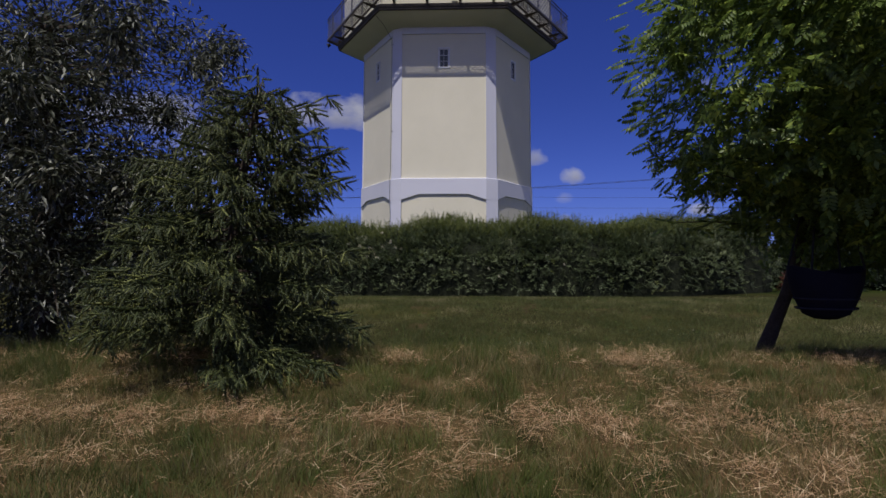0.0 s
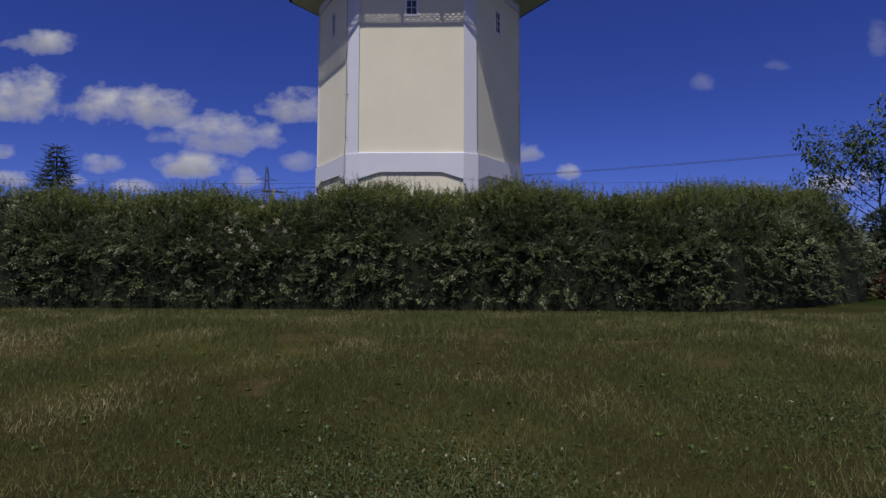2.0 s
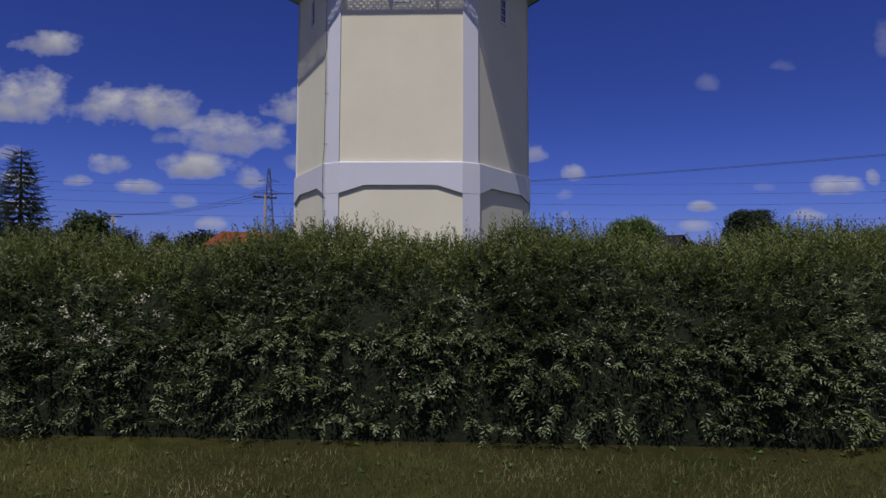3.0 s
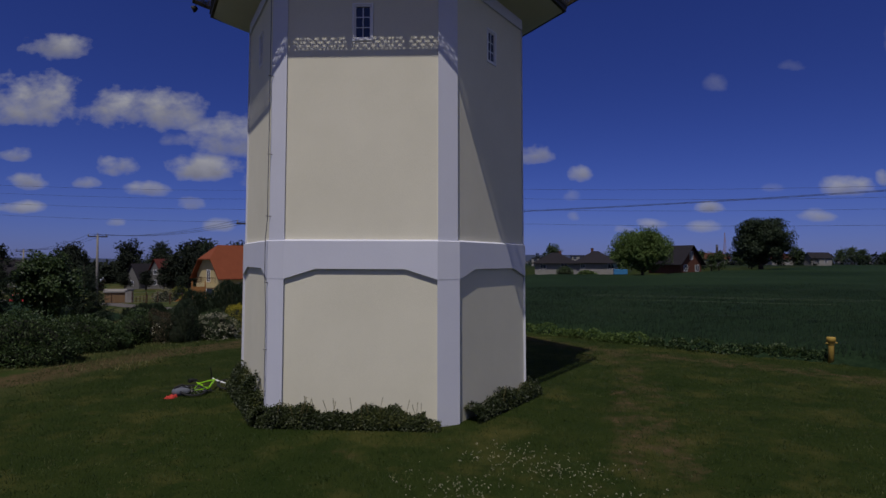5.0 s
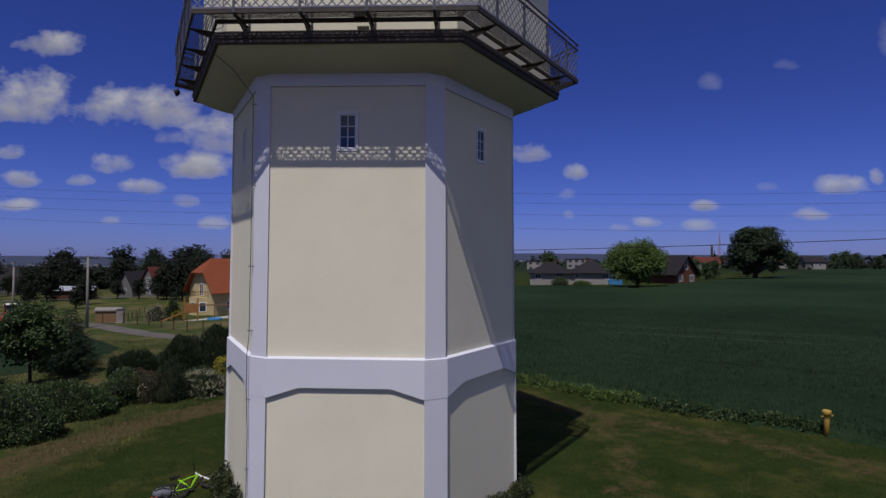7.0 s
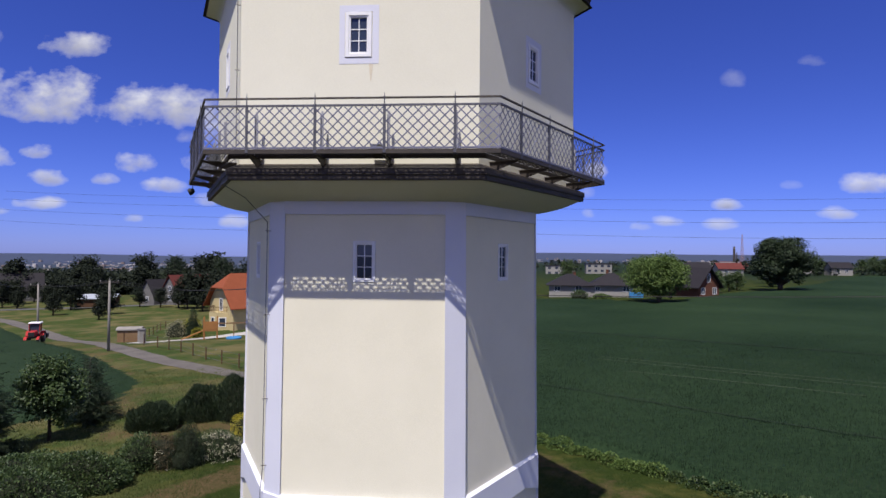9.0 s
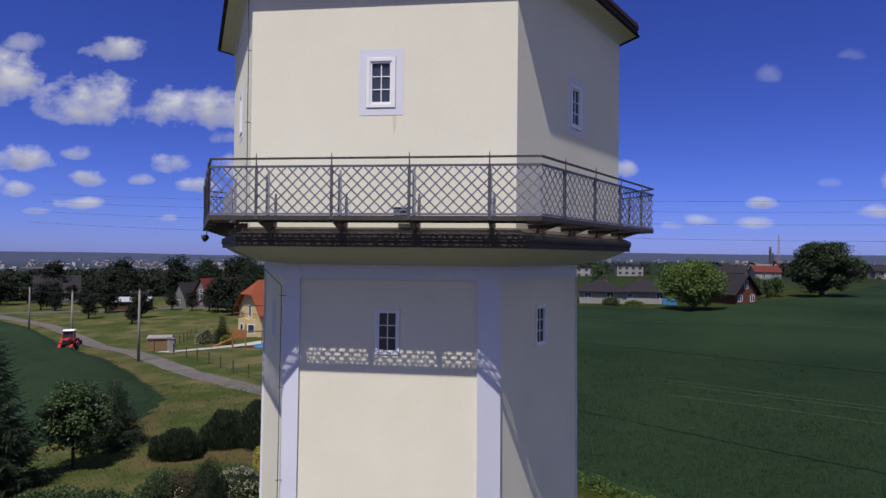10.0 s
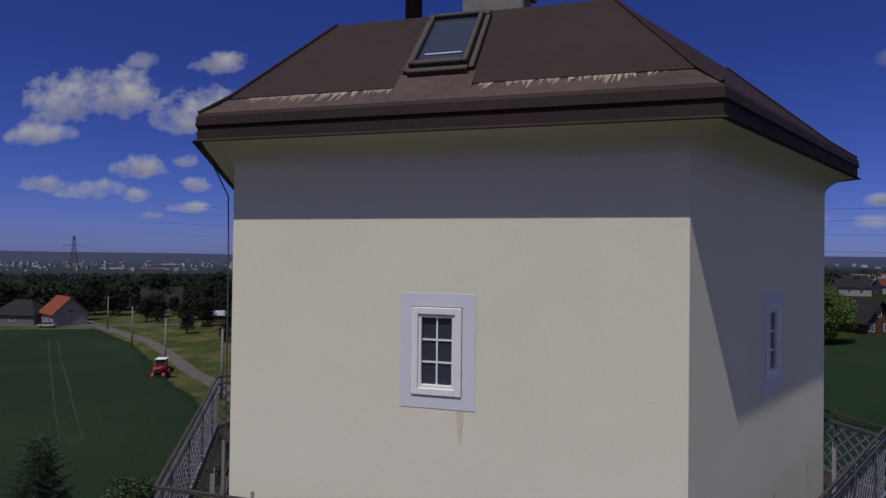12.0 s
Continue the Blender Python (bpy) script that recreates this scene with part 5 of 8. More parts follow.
MID_LEAF = foliage("broad_leaf", (0.030, 0.055, 0.018), (0.055, 0.090, 0.030), (0.10, 0.14, 0.045), 0.3, 0.5)
DARK_LEAF = foliage("dark_leaf", (0.016, 0.030, 0.014), (0.030, 0.050, 0.022), (0.055, 0.078, 0.035), 0.25, 0.65)
BRIGHT_LEAF = foliage("bright_leaf", (0.060, 0.105, 0.022), (0.095, 0.150, 0.035), (0.14, 0.19, 0.05), 0.3, 0.7)
YELLOW_LEAF = foliage("golden_leaf", (0.30, 0.27, 0.02), (0.42, 0.37, 0.03), (0.5, 0.45, 0.08), 0.3)
RED_LEAF = foliage("red_leaf", (0.055, 0.016, 0.012), (0.10, 0.03, 0.02), (0.15, 0.06, 0.03), 0.3)


def pinnate():
    """A feathered leaf: paired leaflets along a stalk."""
    v, f = [], []
    for i in range(6):
        t = 0.18 + 0.13 * i
        for sgn in (-1, 1):
            ln = 0.36 * (1 - 0.35 * abs(i - 2) / 4)
            b = len(v)
            dx, dy = 0.42, 0.90 * sgn
            v += [(t, 0.005 * sgn, 0.0), (t + dx * ln * 0.5 + 0.075, dy * ln * 0.5 - 0.02 * sgn, 0.02), (t + dx * ln, dy * ln, -0.05 - 0.04 * i / 6), (t + dx * ln * 0.5 - 0.075, dy * ln * 0.5 + 0.02 * sgn, 0.0)]
            f += [(b, b + 1, b + 2), (b, b + 2, b + 3)]
    b = len(v)
    v += [(0.92, 0, 0), (1.06, 0.085, -0.01), (1.26, 0, -0.06), (1.06, -0.085, -0.01)]
    f += [(b, b + 1, b + 2), (b, b + 2, b + 3)]
    b = len(v)
    v += [(0, 0.008, 0), (0.95, 0.004, 0), (0.95, -0.004, 0), (0, -0.008, 0)]
    f += [(b, b + 1, b + 2), (b, b + 2, b + 3)]
    return v, f


def build_rowan():
    """The leaning tree with feathered leaves beside the start of the flight."""
    x0, y0 = 3.42, -20.15
    z0 = ground_at(x0, y0)
    tr = thing("rowan_tree", (x0, y0, z0), 0, "leaning young tree with feathered green leaves and dark trunk", "tree")
    r = random.Random(11)
    trunk = [(-0.02, 0, -0.1), (0.0, 0, 0.0), (0.10, -0.02, 0.28), (0.22, 0.0, 0.55), (0.34, 0.03, 0.95), (0.55, 0.05, 1.45), (0.78, 0.0, 2.0), (0.9, 0.05, 2.6), (0.95, 0.0, 3.2)]
    bm = bmesh.new()
    tube(bm, trunk, [0.085, 0.068, 0.054, 0.048, 0.044, 0.040, 0.032, 0.020, 0.008], 10)
    part("trunk", bm, BARK, tr, "dark leaning trunk", True)
    P, D, U, S = [], [], [], []
    ends = []
    for k in range(58):
        t = 0.50 + 0.50 * (k + r.random()) / 58
        i = min(int(t * 8), 7)
        s = Vector(trunk[i]).lerp(Vector(trunk[i + 1]), t * 8 - i)
        ang = k * 2.4 + r.uniform(-0.5, 0.5)
        ln = (1.55 - 0.75 * max(0, t - 0.55) / 0.45) * r.uniform(0.65, 1.08)
        d = Vector((math.cos(ang), math.sin(ang), r.uniform(0.05, 0.75))).normalized()
        ends.append((s, d, ln))
    # the low outward bough that the camera passes under
    ends.append((Vector((0.50, 0.05, 1.35)), Vector((-0.66, 0.45, 0.30)).normalized(), 1.15))
    for s, d, ln in ends:
        pts = [s + d * ln * q + Vector((0, 0, -0.22 * ln * q * q)) for q in (0, 0.33, 0.66, 1.0)]
        bm = bmesh.new()
        tube(bm, pts, [0.018, 0.012, 0.008, 0.003], 5)
        part("limb", bm, BARK, tr, "", True)
        m = int(26 * ln)
        for j in range(m):
            q = 0.16 + 0.84 * (j + r.random()) / m
            i = min(int(q * 3), 2)
            c = pts[i].lerp(pts[i + 1], q * 3 - i)
            off = Vector((r.gauss(0, 1), r.gauss(0, 1), r.gauss(0, 0.8))) * 0.08
            dd = d * 0.5 + Vector((r.gauss(0, 0.7), r.gauss(0, 0.7), r.uniform(-0.9, 0.25)))
            P.append((c + off)[:]), D.append(dd[:]), U.append((r.gauss(0, 0.3), r.gauss(0, 0.3), 1)), S.append(r.uniform(0.12, 0.20))
    # the dense dome of the crown, in lumps
    lump = [Vector((r.gauss(0, 0.62), r.gauss(0, 0.58), r.gauss(0, 0.55))) for _ in range(46)]
    for j in range(7200):
        q = Vector((r.gauss(0, 1), r.gauss(0, 1), r.gauss(0, 1))).normalized()
        if r.random() < 0.55:
            c = q * (0.86 + 0.16 * r.random()) * (1 + 0.16 * math.sin(5 * q.x + 3 * q.z) * math.cos(4 * q.y + 2 * q.z))
        else:
            c = r.choice(lump) + q * 0.22
            if c.length > 1.02:
                c = c.normalized() * r.uniform(0.7, 1.05)
        c = Vector((c.x * 1.78, c.y * 1.6, c.z * 1.5)) + Vector((0.84, -0.5, 2.42))
        if c.z < 1.05 + 0.34 * abs(c.x - 0.6) * (c.x < 0.6):
            continue
        dd = q * 0.5 + Vector((r.gauss(0, 0.6), r.gauss(0, 0.6), r.uniform(-1.25, 0.1)))
        P.append(c[:]), D.append(dd[:]), U.append((q * 1.2 + Vector((r.gauss(0, 0.35), r.gauss(0, 0.35), 0.6)))[:]), S.append(r.uniform(0.12, 0.20))
    # leaves hanging low round the fork, in the crown's own shade
    for j in range(2100):
        a, e = r.uniform(0, 6.283), r.random() ** 0.5
        c = Vector((1.15 + 1.45 * e * math.cos(a), -0.25 + 1.15 * e * math.sin(a), r.uniform(0.74, 1.75)))
        if c.z < 0.78 + 0.42 * max(0.0, 0.75 - c.x) or (c.z < 1.0 and c.x < 0.25):
            continue
        dd = Vector((r.gauss(0, 0.6), r.gauss(0, 0.6), r.uniform(-1.0, 0.0)))
        P.append(c[:]), D.append(dd[:]), U.append((r.gauss(0, 0.4), r.gauss(0, 0.4) - 0.3, 0.8)), S.append(r.uniform(0.14, 0.22))
    v, f = pinnate()
    scatter("crown", v, f, np.array(P), (np.array(D), np.array(U)), np.array(S), ROWAN, tr)


def build_willow():
    """The broad silvery shrub-tree beyond the spruce."""
    x0, y0 = -3.1, -19.7
    tr = thing("silver_willow", (x0, y0, ground_at(x0, y0)), 0, "broad silvery willow-like tree with narrow drooping leaves", "tree")
    r = random.Random(21)
    bm = bmesh.new()
    tube(bm, [(0, 0, -0.1), (0.05, 0, 0.5), (0.0, 0.1, 1.2), (0.1, 0, 2.2), (0, 0, 3.3)], [0.12, 0.10, 0.08, 0.05, 0.015], 9)
    part("trunk", bm, BARK, tr, "", True)
    P, D, U, S = [], [], [], []
    for k in range(120):
        t = 0.10 + 0.9 * (k + r.random()) / 120
        s = Vector((0.05, 0.03, 0.35 + 2.9 * t))
        ang = k * 2.4 + r.uniform(-0.5, 0.5)
        ln = (2.15 - 0.95 * t) * r.uniform(0.6, 1.05)
        d = Vector((math.cos(ang), math.sin(ang), r.uniform(0.0, 0.6))).normalized()
        pts = [s + d * ln * q + Vector((0, 0, -0.25 * ln * q * q)) for q in (0, 0.33, 0.66, 1.0)]
        bm = bmesh.new()
        tube(bm, pts, [0.022, 0.013, 0.008, 0.003], 4)
        part("limb", bm, BARK, tr)
        m = int(110 * ln)
        for j in range(m):
            q = 0.12 + 0.88 * (j + r.random()) / m
            i = min(int(q * 3), 2)
            c = pts[i].lerp(pts[i + 1], q * 3 - i)
            off = Vector((r.gauss(0, 1), r.gauss(0, 1), r.gauss(0, 1))) * 0.085
            dd = d * 0.6 + Vector((r.gauss(0, 0.55), r.gauss(0, 0.55), r.uniform(-0.9, 0.3)))
            P.append((c + off)[:]), D.append(dd[:]), U.append((r.gauss(0, 0.5), r.gauss(0, 0.5), 1)), S.append(r.uniform(0.05, 0.085))
    lump = [Vector((r.gauss(0, 0.6), r.gauss(0, 0.6), r.gauss(0, 0.55))) for _ in range(120)]
    for j in range(60000):
        q = Vector((r.gauss(0, 1), r.gauss(0, 1), r.gauss(0, 1))).normalized()
        c = r.choice(lump) + q * abs(r.gauss(0, 0.16))
        if c.length > 1.0:
            c = c.normalized() * r.uniform(0.8, 1.04)
        c = Vector((c.x * 2.3 - 0.12, c.y * 1.8, c.z * 1.95 + 1.95))
        if c.z < 0.10:
            continue
        dd = q * 0.6 + Vector((r.gauss(0, 0.5), r.gauss(0, 0.5), r.uniform(-1.0, 0.2)))
        P.append(c[:]), D.append(dd[:]), U.append((r.gauss(0, 0.5), r.gauss(0, 0.5), 1)), S.append(r.uniform(0.055, 0.10))
    P, D, U, S = map(np.array, (P, D, U, S))
    scatter("crown", LEAF, LEAF_F, P, (D, U), S, SILVER, tr, "", S * 0.26)


def brush():
    """A bottle-brush twig: a close body of needles with loose ones standing out of it."""
    v, f = [], []
    rings_ = ((0.0, 0.02), (0.18, 0.055), (0.75, 0.045), (1.0, 0.0))
    for x, r in rings_[:3]:
        v += [(x, r * math.cos(1.2566 * a), r * math.sin(1.2566 * a)) for a in range(5)]
    v.append((1.0, 0.0, 0.0))
    for i in range(2):
        for a in range(5):
            p, q = 5 * i + a, 5 * i + (a + 1) % 5
            f += [(p, q, q + 5), (p, q + 5, p + 5)]
    f += [(10 + a, 10 + (a + 1) % 5, 15) for a in range(5)]
    for i in range(8):
        t = 0.08 + 0.86 * i / 7
        for a in range(4):
            g = 1.571 * a + 0.8 * i
            r = 0.15 * (1 - 0.4 * t ** 2)
            c, q = math.cos(g), math.sin(g)
            b = len(v)
            v += [(t - 0.035, 0.03 * c - 0.022 * q, 0.03 * q + 0.022 * c), (t + 0.035, 0.03 * c + 0.022 * q, 0.03 * q - 0.022 * c), (t + 0.10, r * c, r * q)]
            f.append((b, b + 1, b + 2))
    return v, f


def build_spruce():
    """The young bushy spruce: uneven boughs with drooping side shoots, broad at the top."""
    x0, y0 = -0.72, -21.2
    tr = thing("spruce", (x0, y0, ground_at(x0, y0)), 0, "young bushy spruce with drooping green twigs in dry grass", "tree")
    r = random.Random(15)
    top = 1.93
    stem = [Vector((0, 0, -0.1)), Vector((0.03, 0, 0.5)), Vector((0.10, 0.02, 1.1)), Vector((0.20, 0, 1.6)), Vector((0.27, 0, top))]
    bm = bmesh.new()
    tube(bm, stem, [0.05, 0.042, 0.03, 0.018, 0.005], 8)
    part("trunk", bm, BARK, tr, "", True)
    P, D, S = [], [], []
    boughs = []
    for k in range(104):
        t = 0.07 + 0.90 * (k + r.random()) / 104
        full = 0.82 * (1 - t ** 2.6) + 0.10
        ln = full * r.choice((0.62, 0.8, 0.9, 1.0, 1.0, 1.1))
        ang = k * 2.399 + r.uniform(-0.35, 0.35)
        boughs.append((t, ang, ln, r.uniform(-0.05, 0.25)))
    # long loose arms reaching past the outline
    boughs += [(0.66, 0.15, 0.66, 0.50), (0.58, -0.2, 0.76, 0.32), (0.74, 0.0, 0.50, 0.55), (0.22, -0.1, 1.0, -0.02), (0.80, 2.9, 0.55, 0.3), (0.84, 0.4, 0.5, 0.7), (0.70, 3.3, 0.75, 0.2), (0.88, -1.2, 0.36, 0.7), (0.90, 1.8, 0.34, 0.8)]
    for t, ang, ln, rise in boughs:
        z = top * t
        i = min(int(t * 4), 3)
        at = stem[i].lerp(stem[i + 1], t * 4 - i)
        at.z = max(z, 0.1)
        d = Vector((math.cos(ang), math.sin(ang), 0))
        pts = [at + d * ln * q + Vector((0, 0, ln * (rise * q - 0.42 * q * q + 0.26 * q ** 3.4))) for q in (0, 0.2, 0.4, 0.6, 0.8, 1)]
        pts = [p if p.z > 0.07 else Vector((p.x, p.y, 0.07)) for p in pts]
        bm = bmesh.new()
        tube(bm, pts, [0.011, 0.009, 0.007, 0.006, 0.004, 0.002], 4)
        part("bough", bm, BARK, tr)
        side = Vector((-d.y, d.x, 0))
        m = max(3, int(11 * ln))
        for j in range(m):
            q = 0.22 + 0.78 * (j + r.random()) / m
            a = min(int(q * 5), 4)
            c = pts[a].lerp(pts[a + 1], q * 5 - a)
            for sgn in (-1, 1):
                # a side shoot that droops, with small twigs of its own
                sl = (0.10 + 0.20 * ln * (1.1 - q)) * r.uniform(0.7, 1.2)
                sd = (d * 0.75 + side * sgn * r.uniform(0.5, 1.0) + Vector((0, 0, -r.uniform(0.0, 0.75)))).normalized()
                n = 1 + int(sl / 0.055)
                for b in range(n):
                    o = c + sd * sl * b / n + Vector((0, 0, -0.25 * sl * (b / n) ** 2))
                    P.append(o[:])
                    w = sd * 0.55 + Vector((r.gauss(0, 0.42), r.gauss(0, 0.42), -r.uniform(0.2, 1.2)))
                    D.append(w[:])
                    S.append(r.uniform(0.065, 0.115))
                    if b:
                        P.append(o[:])
                        w = sd * 0.4 + d * 0.6 + Vector((r.gauss(0, 0.4), r.gauss(0, 0.4), -r.uniform(-0.2, 0.9)))
                        D.append(w[:])
                        S.append(r.uniform(0.055, 0.10))
            if r.random() < 0.8:
                P.append(c[:]), D.append((d * 0.8 + Vector((0, 0, 0.15)))[:]), S.append(r.uniform(0.09, 0.14))
        for e in (3, 4, 5):
            P.append(pts[e - 1][:]), D.append((pts[e] - pts[e - 1])[:]), S.append(max(ln * 0.22, 0.10))
    P, D, S = np.array(P), np.array(D), np.array(S)
    P[:, 2] = np.maximum(P[:, 2], 0.06)
    v, f = brush()
    scatter("needles", v, f, P, (D, rng.normal(0, 0.3, D.shape) + np.array([0, 0, 1.0])), S, SPRUCE, tr)


def build_grass():
    stub, sf = [(0, -0.5, 0), (0, 0.5, 0), (1.0, 0.0, 0.0)], [(0, 1, 2)]

    def patchy(x, y):
        q = np.stack([x, y, np.zeros_like(x)], 1)
        return wob(q, 1.7, 2.0) * 0.6 + wob(q, 4.1, 5.0) * 0.4

    def sow(n, x0, x1, y0, y1, lo, hi, width, keep=None, tuft=0.0):
        x, y = rng.uniform(x0, x1, n), rng.uniform(y0, y1, n)
        if tuft:
            m = n // 12
            cx, cy = rng.uniform(x0, x1, m), rng.uniform(y0, y1, m)
            k = rng.integers(0, m, n)
            loose = rng.random(n) < 0.35
            x, y = np.where(loose, x, cx[k] + rng.normal(0, tuft, n)), np.where(loose, y, cy[k] + rng.normal(0, tuft, n))
        if keep is not None:
            ok = keep(x, y)
            x, y = x[ok], y[ok]
        h = rng.uniform(lo, hi, len(x)) * (1 + 0.35 * patchy(x, y))
        p = np.stack([x, y, height(x, y) - 0.005], 1)
        d = unit(rng.normal(0, 0.42, (len(x), 3)) * np.array([1, 1, 0]) + np.array([0, 0, 1.0]))
        up = rng.normal(0, 1, (len(x), 3)) * np.array([1, 1, 0.1])
        return p, d, up, h, np.full(len(x), width) * rng.uniform(0.7, 1.3, len(x))

    def lay(name, sets, material, label):
        p, d, u, h, w = (np.concatenate(c) for c in zip(*sets))
        ob = scatter(name, stub, sf, p, (d, u), h, material, None, "", w)
        return tagged(ob, label, "grass", "", "stuff")

    def off_gravel(x, y):
        return ~((np.abs(y + 19.0) < 0.28) & ((x < 0.6) | (x > 2.9))) | (rng.random(len(x)) < 0.06)

    def hay_at(x, y):
        q = np.stack([x, y, np.zeros_like(x)], 1)
        near = 0.35 * np.exp(-((x - 1.5) / 0.7) ** 2 - ((y + 22.3) / 0.9) ** 2) + 0.4 * np.exp(-((x - 2.6) / 0.6) ** 2 - ((y + 22.4) / 0.7) ** 2) + 0.6 * np.exp(-((x + 1.0) / 0.9) ** 2 - ((y + 22.4) / 0.8) ** 2)
        return (near + 0.7 * wob(q, 3.2, 8.0) + 0.8 * wob(q, 6.3, 1.0) + 0.7 * wob(q, 14.0, 2.0) + 0.3 * wob(q, 1.1, 4.0)) * smooth_step((-20.0 - y) / 0.5)

    def growing(x, y):
        return off_gravel(x, y) & (rng.random(len(x)) > 0.7 * smooth_step((hay_at(x, y) - 0.02) / 0.4)) & (rng.random(len(x)) > 0.8 * smooth_step((wear_at(x, y) - 0.7) / 0.5))

    bank = lambda x, y: rng.random(len(x)) < np.exp(-((y + 19.9) / 0.6) ** 2)
    drying = lambda x, y: growing(x, y) & (rng.random(len(x)) < smooth_step((-16.0 - y) / 3.2))
    lay("dry_meadow_grass", [sow(230000, -3.2, 5.6, -24.6, -19.3, 0.03, 0.10, 0.0034, growing, 0.06), sow(70000, -4.5, 7, -19.3, -16.0, 0.02, 0.07, 0.0045, drying, 0.08)], DRY_GRASS, "short drying meadow grass between hay")
    lay("meadow_grass", [sow(190000, -6, 8.5, -19.3, -12.7, 0.022, 0.080, 0.0062, growing, 0.09), sow(16000, -14, 17, -25, -12.7, 0.03, 0.08, 0.008, growing, 0.08)], GRASS, "short mown meadow grass in tufts")
    lay("tall_grass", [sow(9000, -4, 6, -21.0, -18.9, 0.07, 0.17, 0.0022, bank, 0.06)], STRAW_GREEN, "taller seeding grass along the track bank")
    rough = lambda x, y: ~in_west(x, y) & (rng.random(len(x)) > 0.5 * smooth_step((wear_at(x, y) - 0.6) / 0.6))
    lay("rough_grass", [sow(60000, -34, -9, 6, 40, 0.06, 0.20, 0.028, rough, 0.22)], ROUGH_BLADE, "rough uncut meadow grass west of the tower")
    lay("lawn_grass", [sow(230000, -12, 18, -9.5, 16, 0.02, 0.09, 0.012, lambda x, y: (np.hypot(x, y - 3.6) > 3.9) & ~in_east(x, y), 0.10)], LAWN_BLADE, "short lawn grass round the tower")
    # loose tussocks, blades fanning out of each crown
    for name, m, mat, label in (("dry_tussocks", 760, STRAW_GREEN, "ragged tussocks of long drying grass"), ("green_tussocks", 1900, TUSSOCK, "ragged tussocks of long green grass")):
        cx, cy = rng.uniform(-3.6, 6, 3 * m), rng.uniform(-24.6, -18.7, 3 * m)
        free = hay_at(cx, cy) < rng.uniform(-0.5, 0.45, 3 * m)
        cx, cy = cx[free][:m], cy[free][:m]
        m = len(cx)
        k = 56
        size = np.repeat(rng.uniform(0.06, 0.16, m) * (1 + 0.3 * patchy(cx, cy)), k)
        a, tilt = rng.uniform(0, 6.3, m * k), np.abs(rng.normal(0, 0.55, m * k))
        d = np.stack([np.cos(a) * tilt, np.sin(a) * tilt, np.ones(m * k)], 1) + np.repeat(rng.normal(0, 0.35, (m, 3)) * np.array([1, 1, 0]), k, 0)
        x, y = np.repeat(cx, k) + rng.normal(0, 0.035, m * k), np.repeat(cy, k) + rng.normal(0, 0.035, m * k)
        p = np.stack([x, y, height(x, y) - 0.005], 1)
        ob = scatter(name, stub, sf, p, (d, rng.normal(0, 1, d.shape) * np.array([1, 1, 0.1])), size * rng.uniform(0.5, 1.2, m * k), mat, None, "", rng.uniform(0.0022, 0.0042, m * k))
        tagged(ob, label, "grass", "", "stuff")
    # cut hay lying in drifts
    n = 240000
    x, y = rng.uniform(-3.8, 6.2, n), rng.uniform(-24.5, -20.1, n)
    ok = hay_at(x, y) > -0.12 + 0.85 * rng.random(n)
    x, y = x[ok], y[ok]
    p = np.stack([x, y, height(x, y) + rng.uniform(0.004, 0.065, len(x))], 1)
    lie = 2.4 * wob(np.stack([x, y, x * 0], 1), 2.2, 6.0) + rng.normal(0, 1.0, len(x))
    d = np.stack([np.cos(lie), np.sin(lie), rng.normal(0.05, 0.28, len(x))], 1)
    ob = scatter("cut_hay", [(0, -0.5, 0), (0, 0.5, 0), (1, 0.4, 0), (1, -0.4, 0)], [(0, 1, 2, 3)], p, (d, rng.normal(0, 0.4, (len(x), 3)) + np.array([0, 0, 1.0])), rng.uniform(0.03, 0.11, len(x)), STRAW, None, "", rng.uniform(0.0009, 0.0021, len(x)))
    tagged(ob, "drifts of dry cut hay lying on grass", "hay", "", "stuff")
    # wheat standing along the near field edges
    n = 230000
    x, y = 1 + 46 * rng.random(n) ** 1.2, 2 + 56 * rng.random(n) ** 1.15
    ok = in_east(x, y) & (rng.random(n) < np.clip(1.5 - np.hypot(x - 8, y - 10) / 40, 0.25, 1))
    x2, y2 = rng.uniform(-60, -22, 30000), rng.uniform(8, 66, 30000)
    ok2 = in_west(x2, y2)
    x, y = np.concatenate([x[ok], x2[ok2]]), np.concatenate([y[ok], y2[ok2]])
    p = np.stack([x, y, height(x, y) + 0.27], 1)
    d = unit(rng.normal(0, 0.16, (len(x), 3)) * np.array([1, 1, 0]) + np.array([0, 0, 1.0]))
    ob = scatter("standing_wheat", stub, sf, p, (d, rng.normal(0, 1, p.shape) * np.array([1, 1, 0.1])), rng.uniform(0.2, 0.42, len(x)), WHEAT_BLADE, None, "", rng.uniform(0.014, 0.034, len(x)))
    tagged(ob, "standing green wheat blades of the fields", "wheat", "", "stuff")
    # pebbles on the gravel
    n = 5200
    x = np.where(rng.random(n) < 0.5, rng.uniform(-5, 0.7, n), rng.uniform(2.8, 8, n))
    y = -18.97 + rng.normal(0, 0.30, n)
    p = np.stack([x, y, height(x, y) + 0.022], 1)
    stone = [(-0.5, -0.4, 0), (0.5, -0.45, 0), (0.55, 0.4, 0), (-0.45, 0.5, 0), (-0.25, -0.2, 0.45), (0.3, -0.2, 0.5), (0.25, 0.25, 0.42), (-0.2, 0.2, 0.5)]
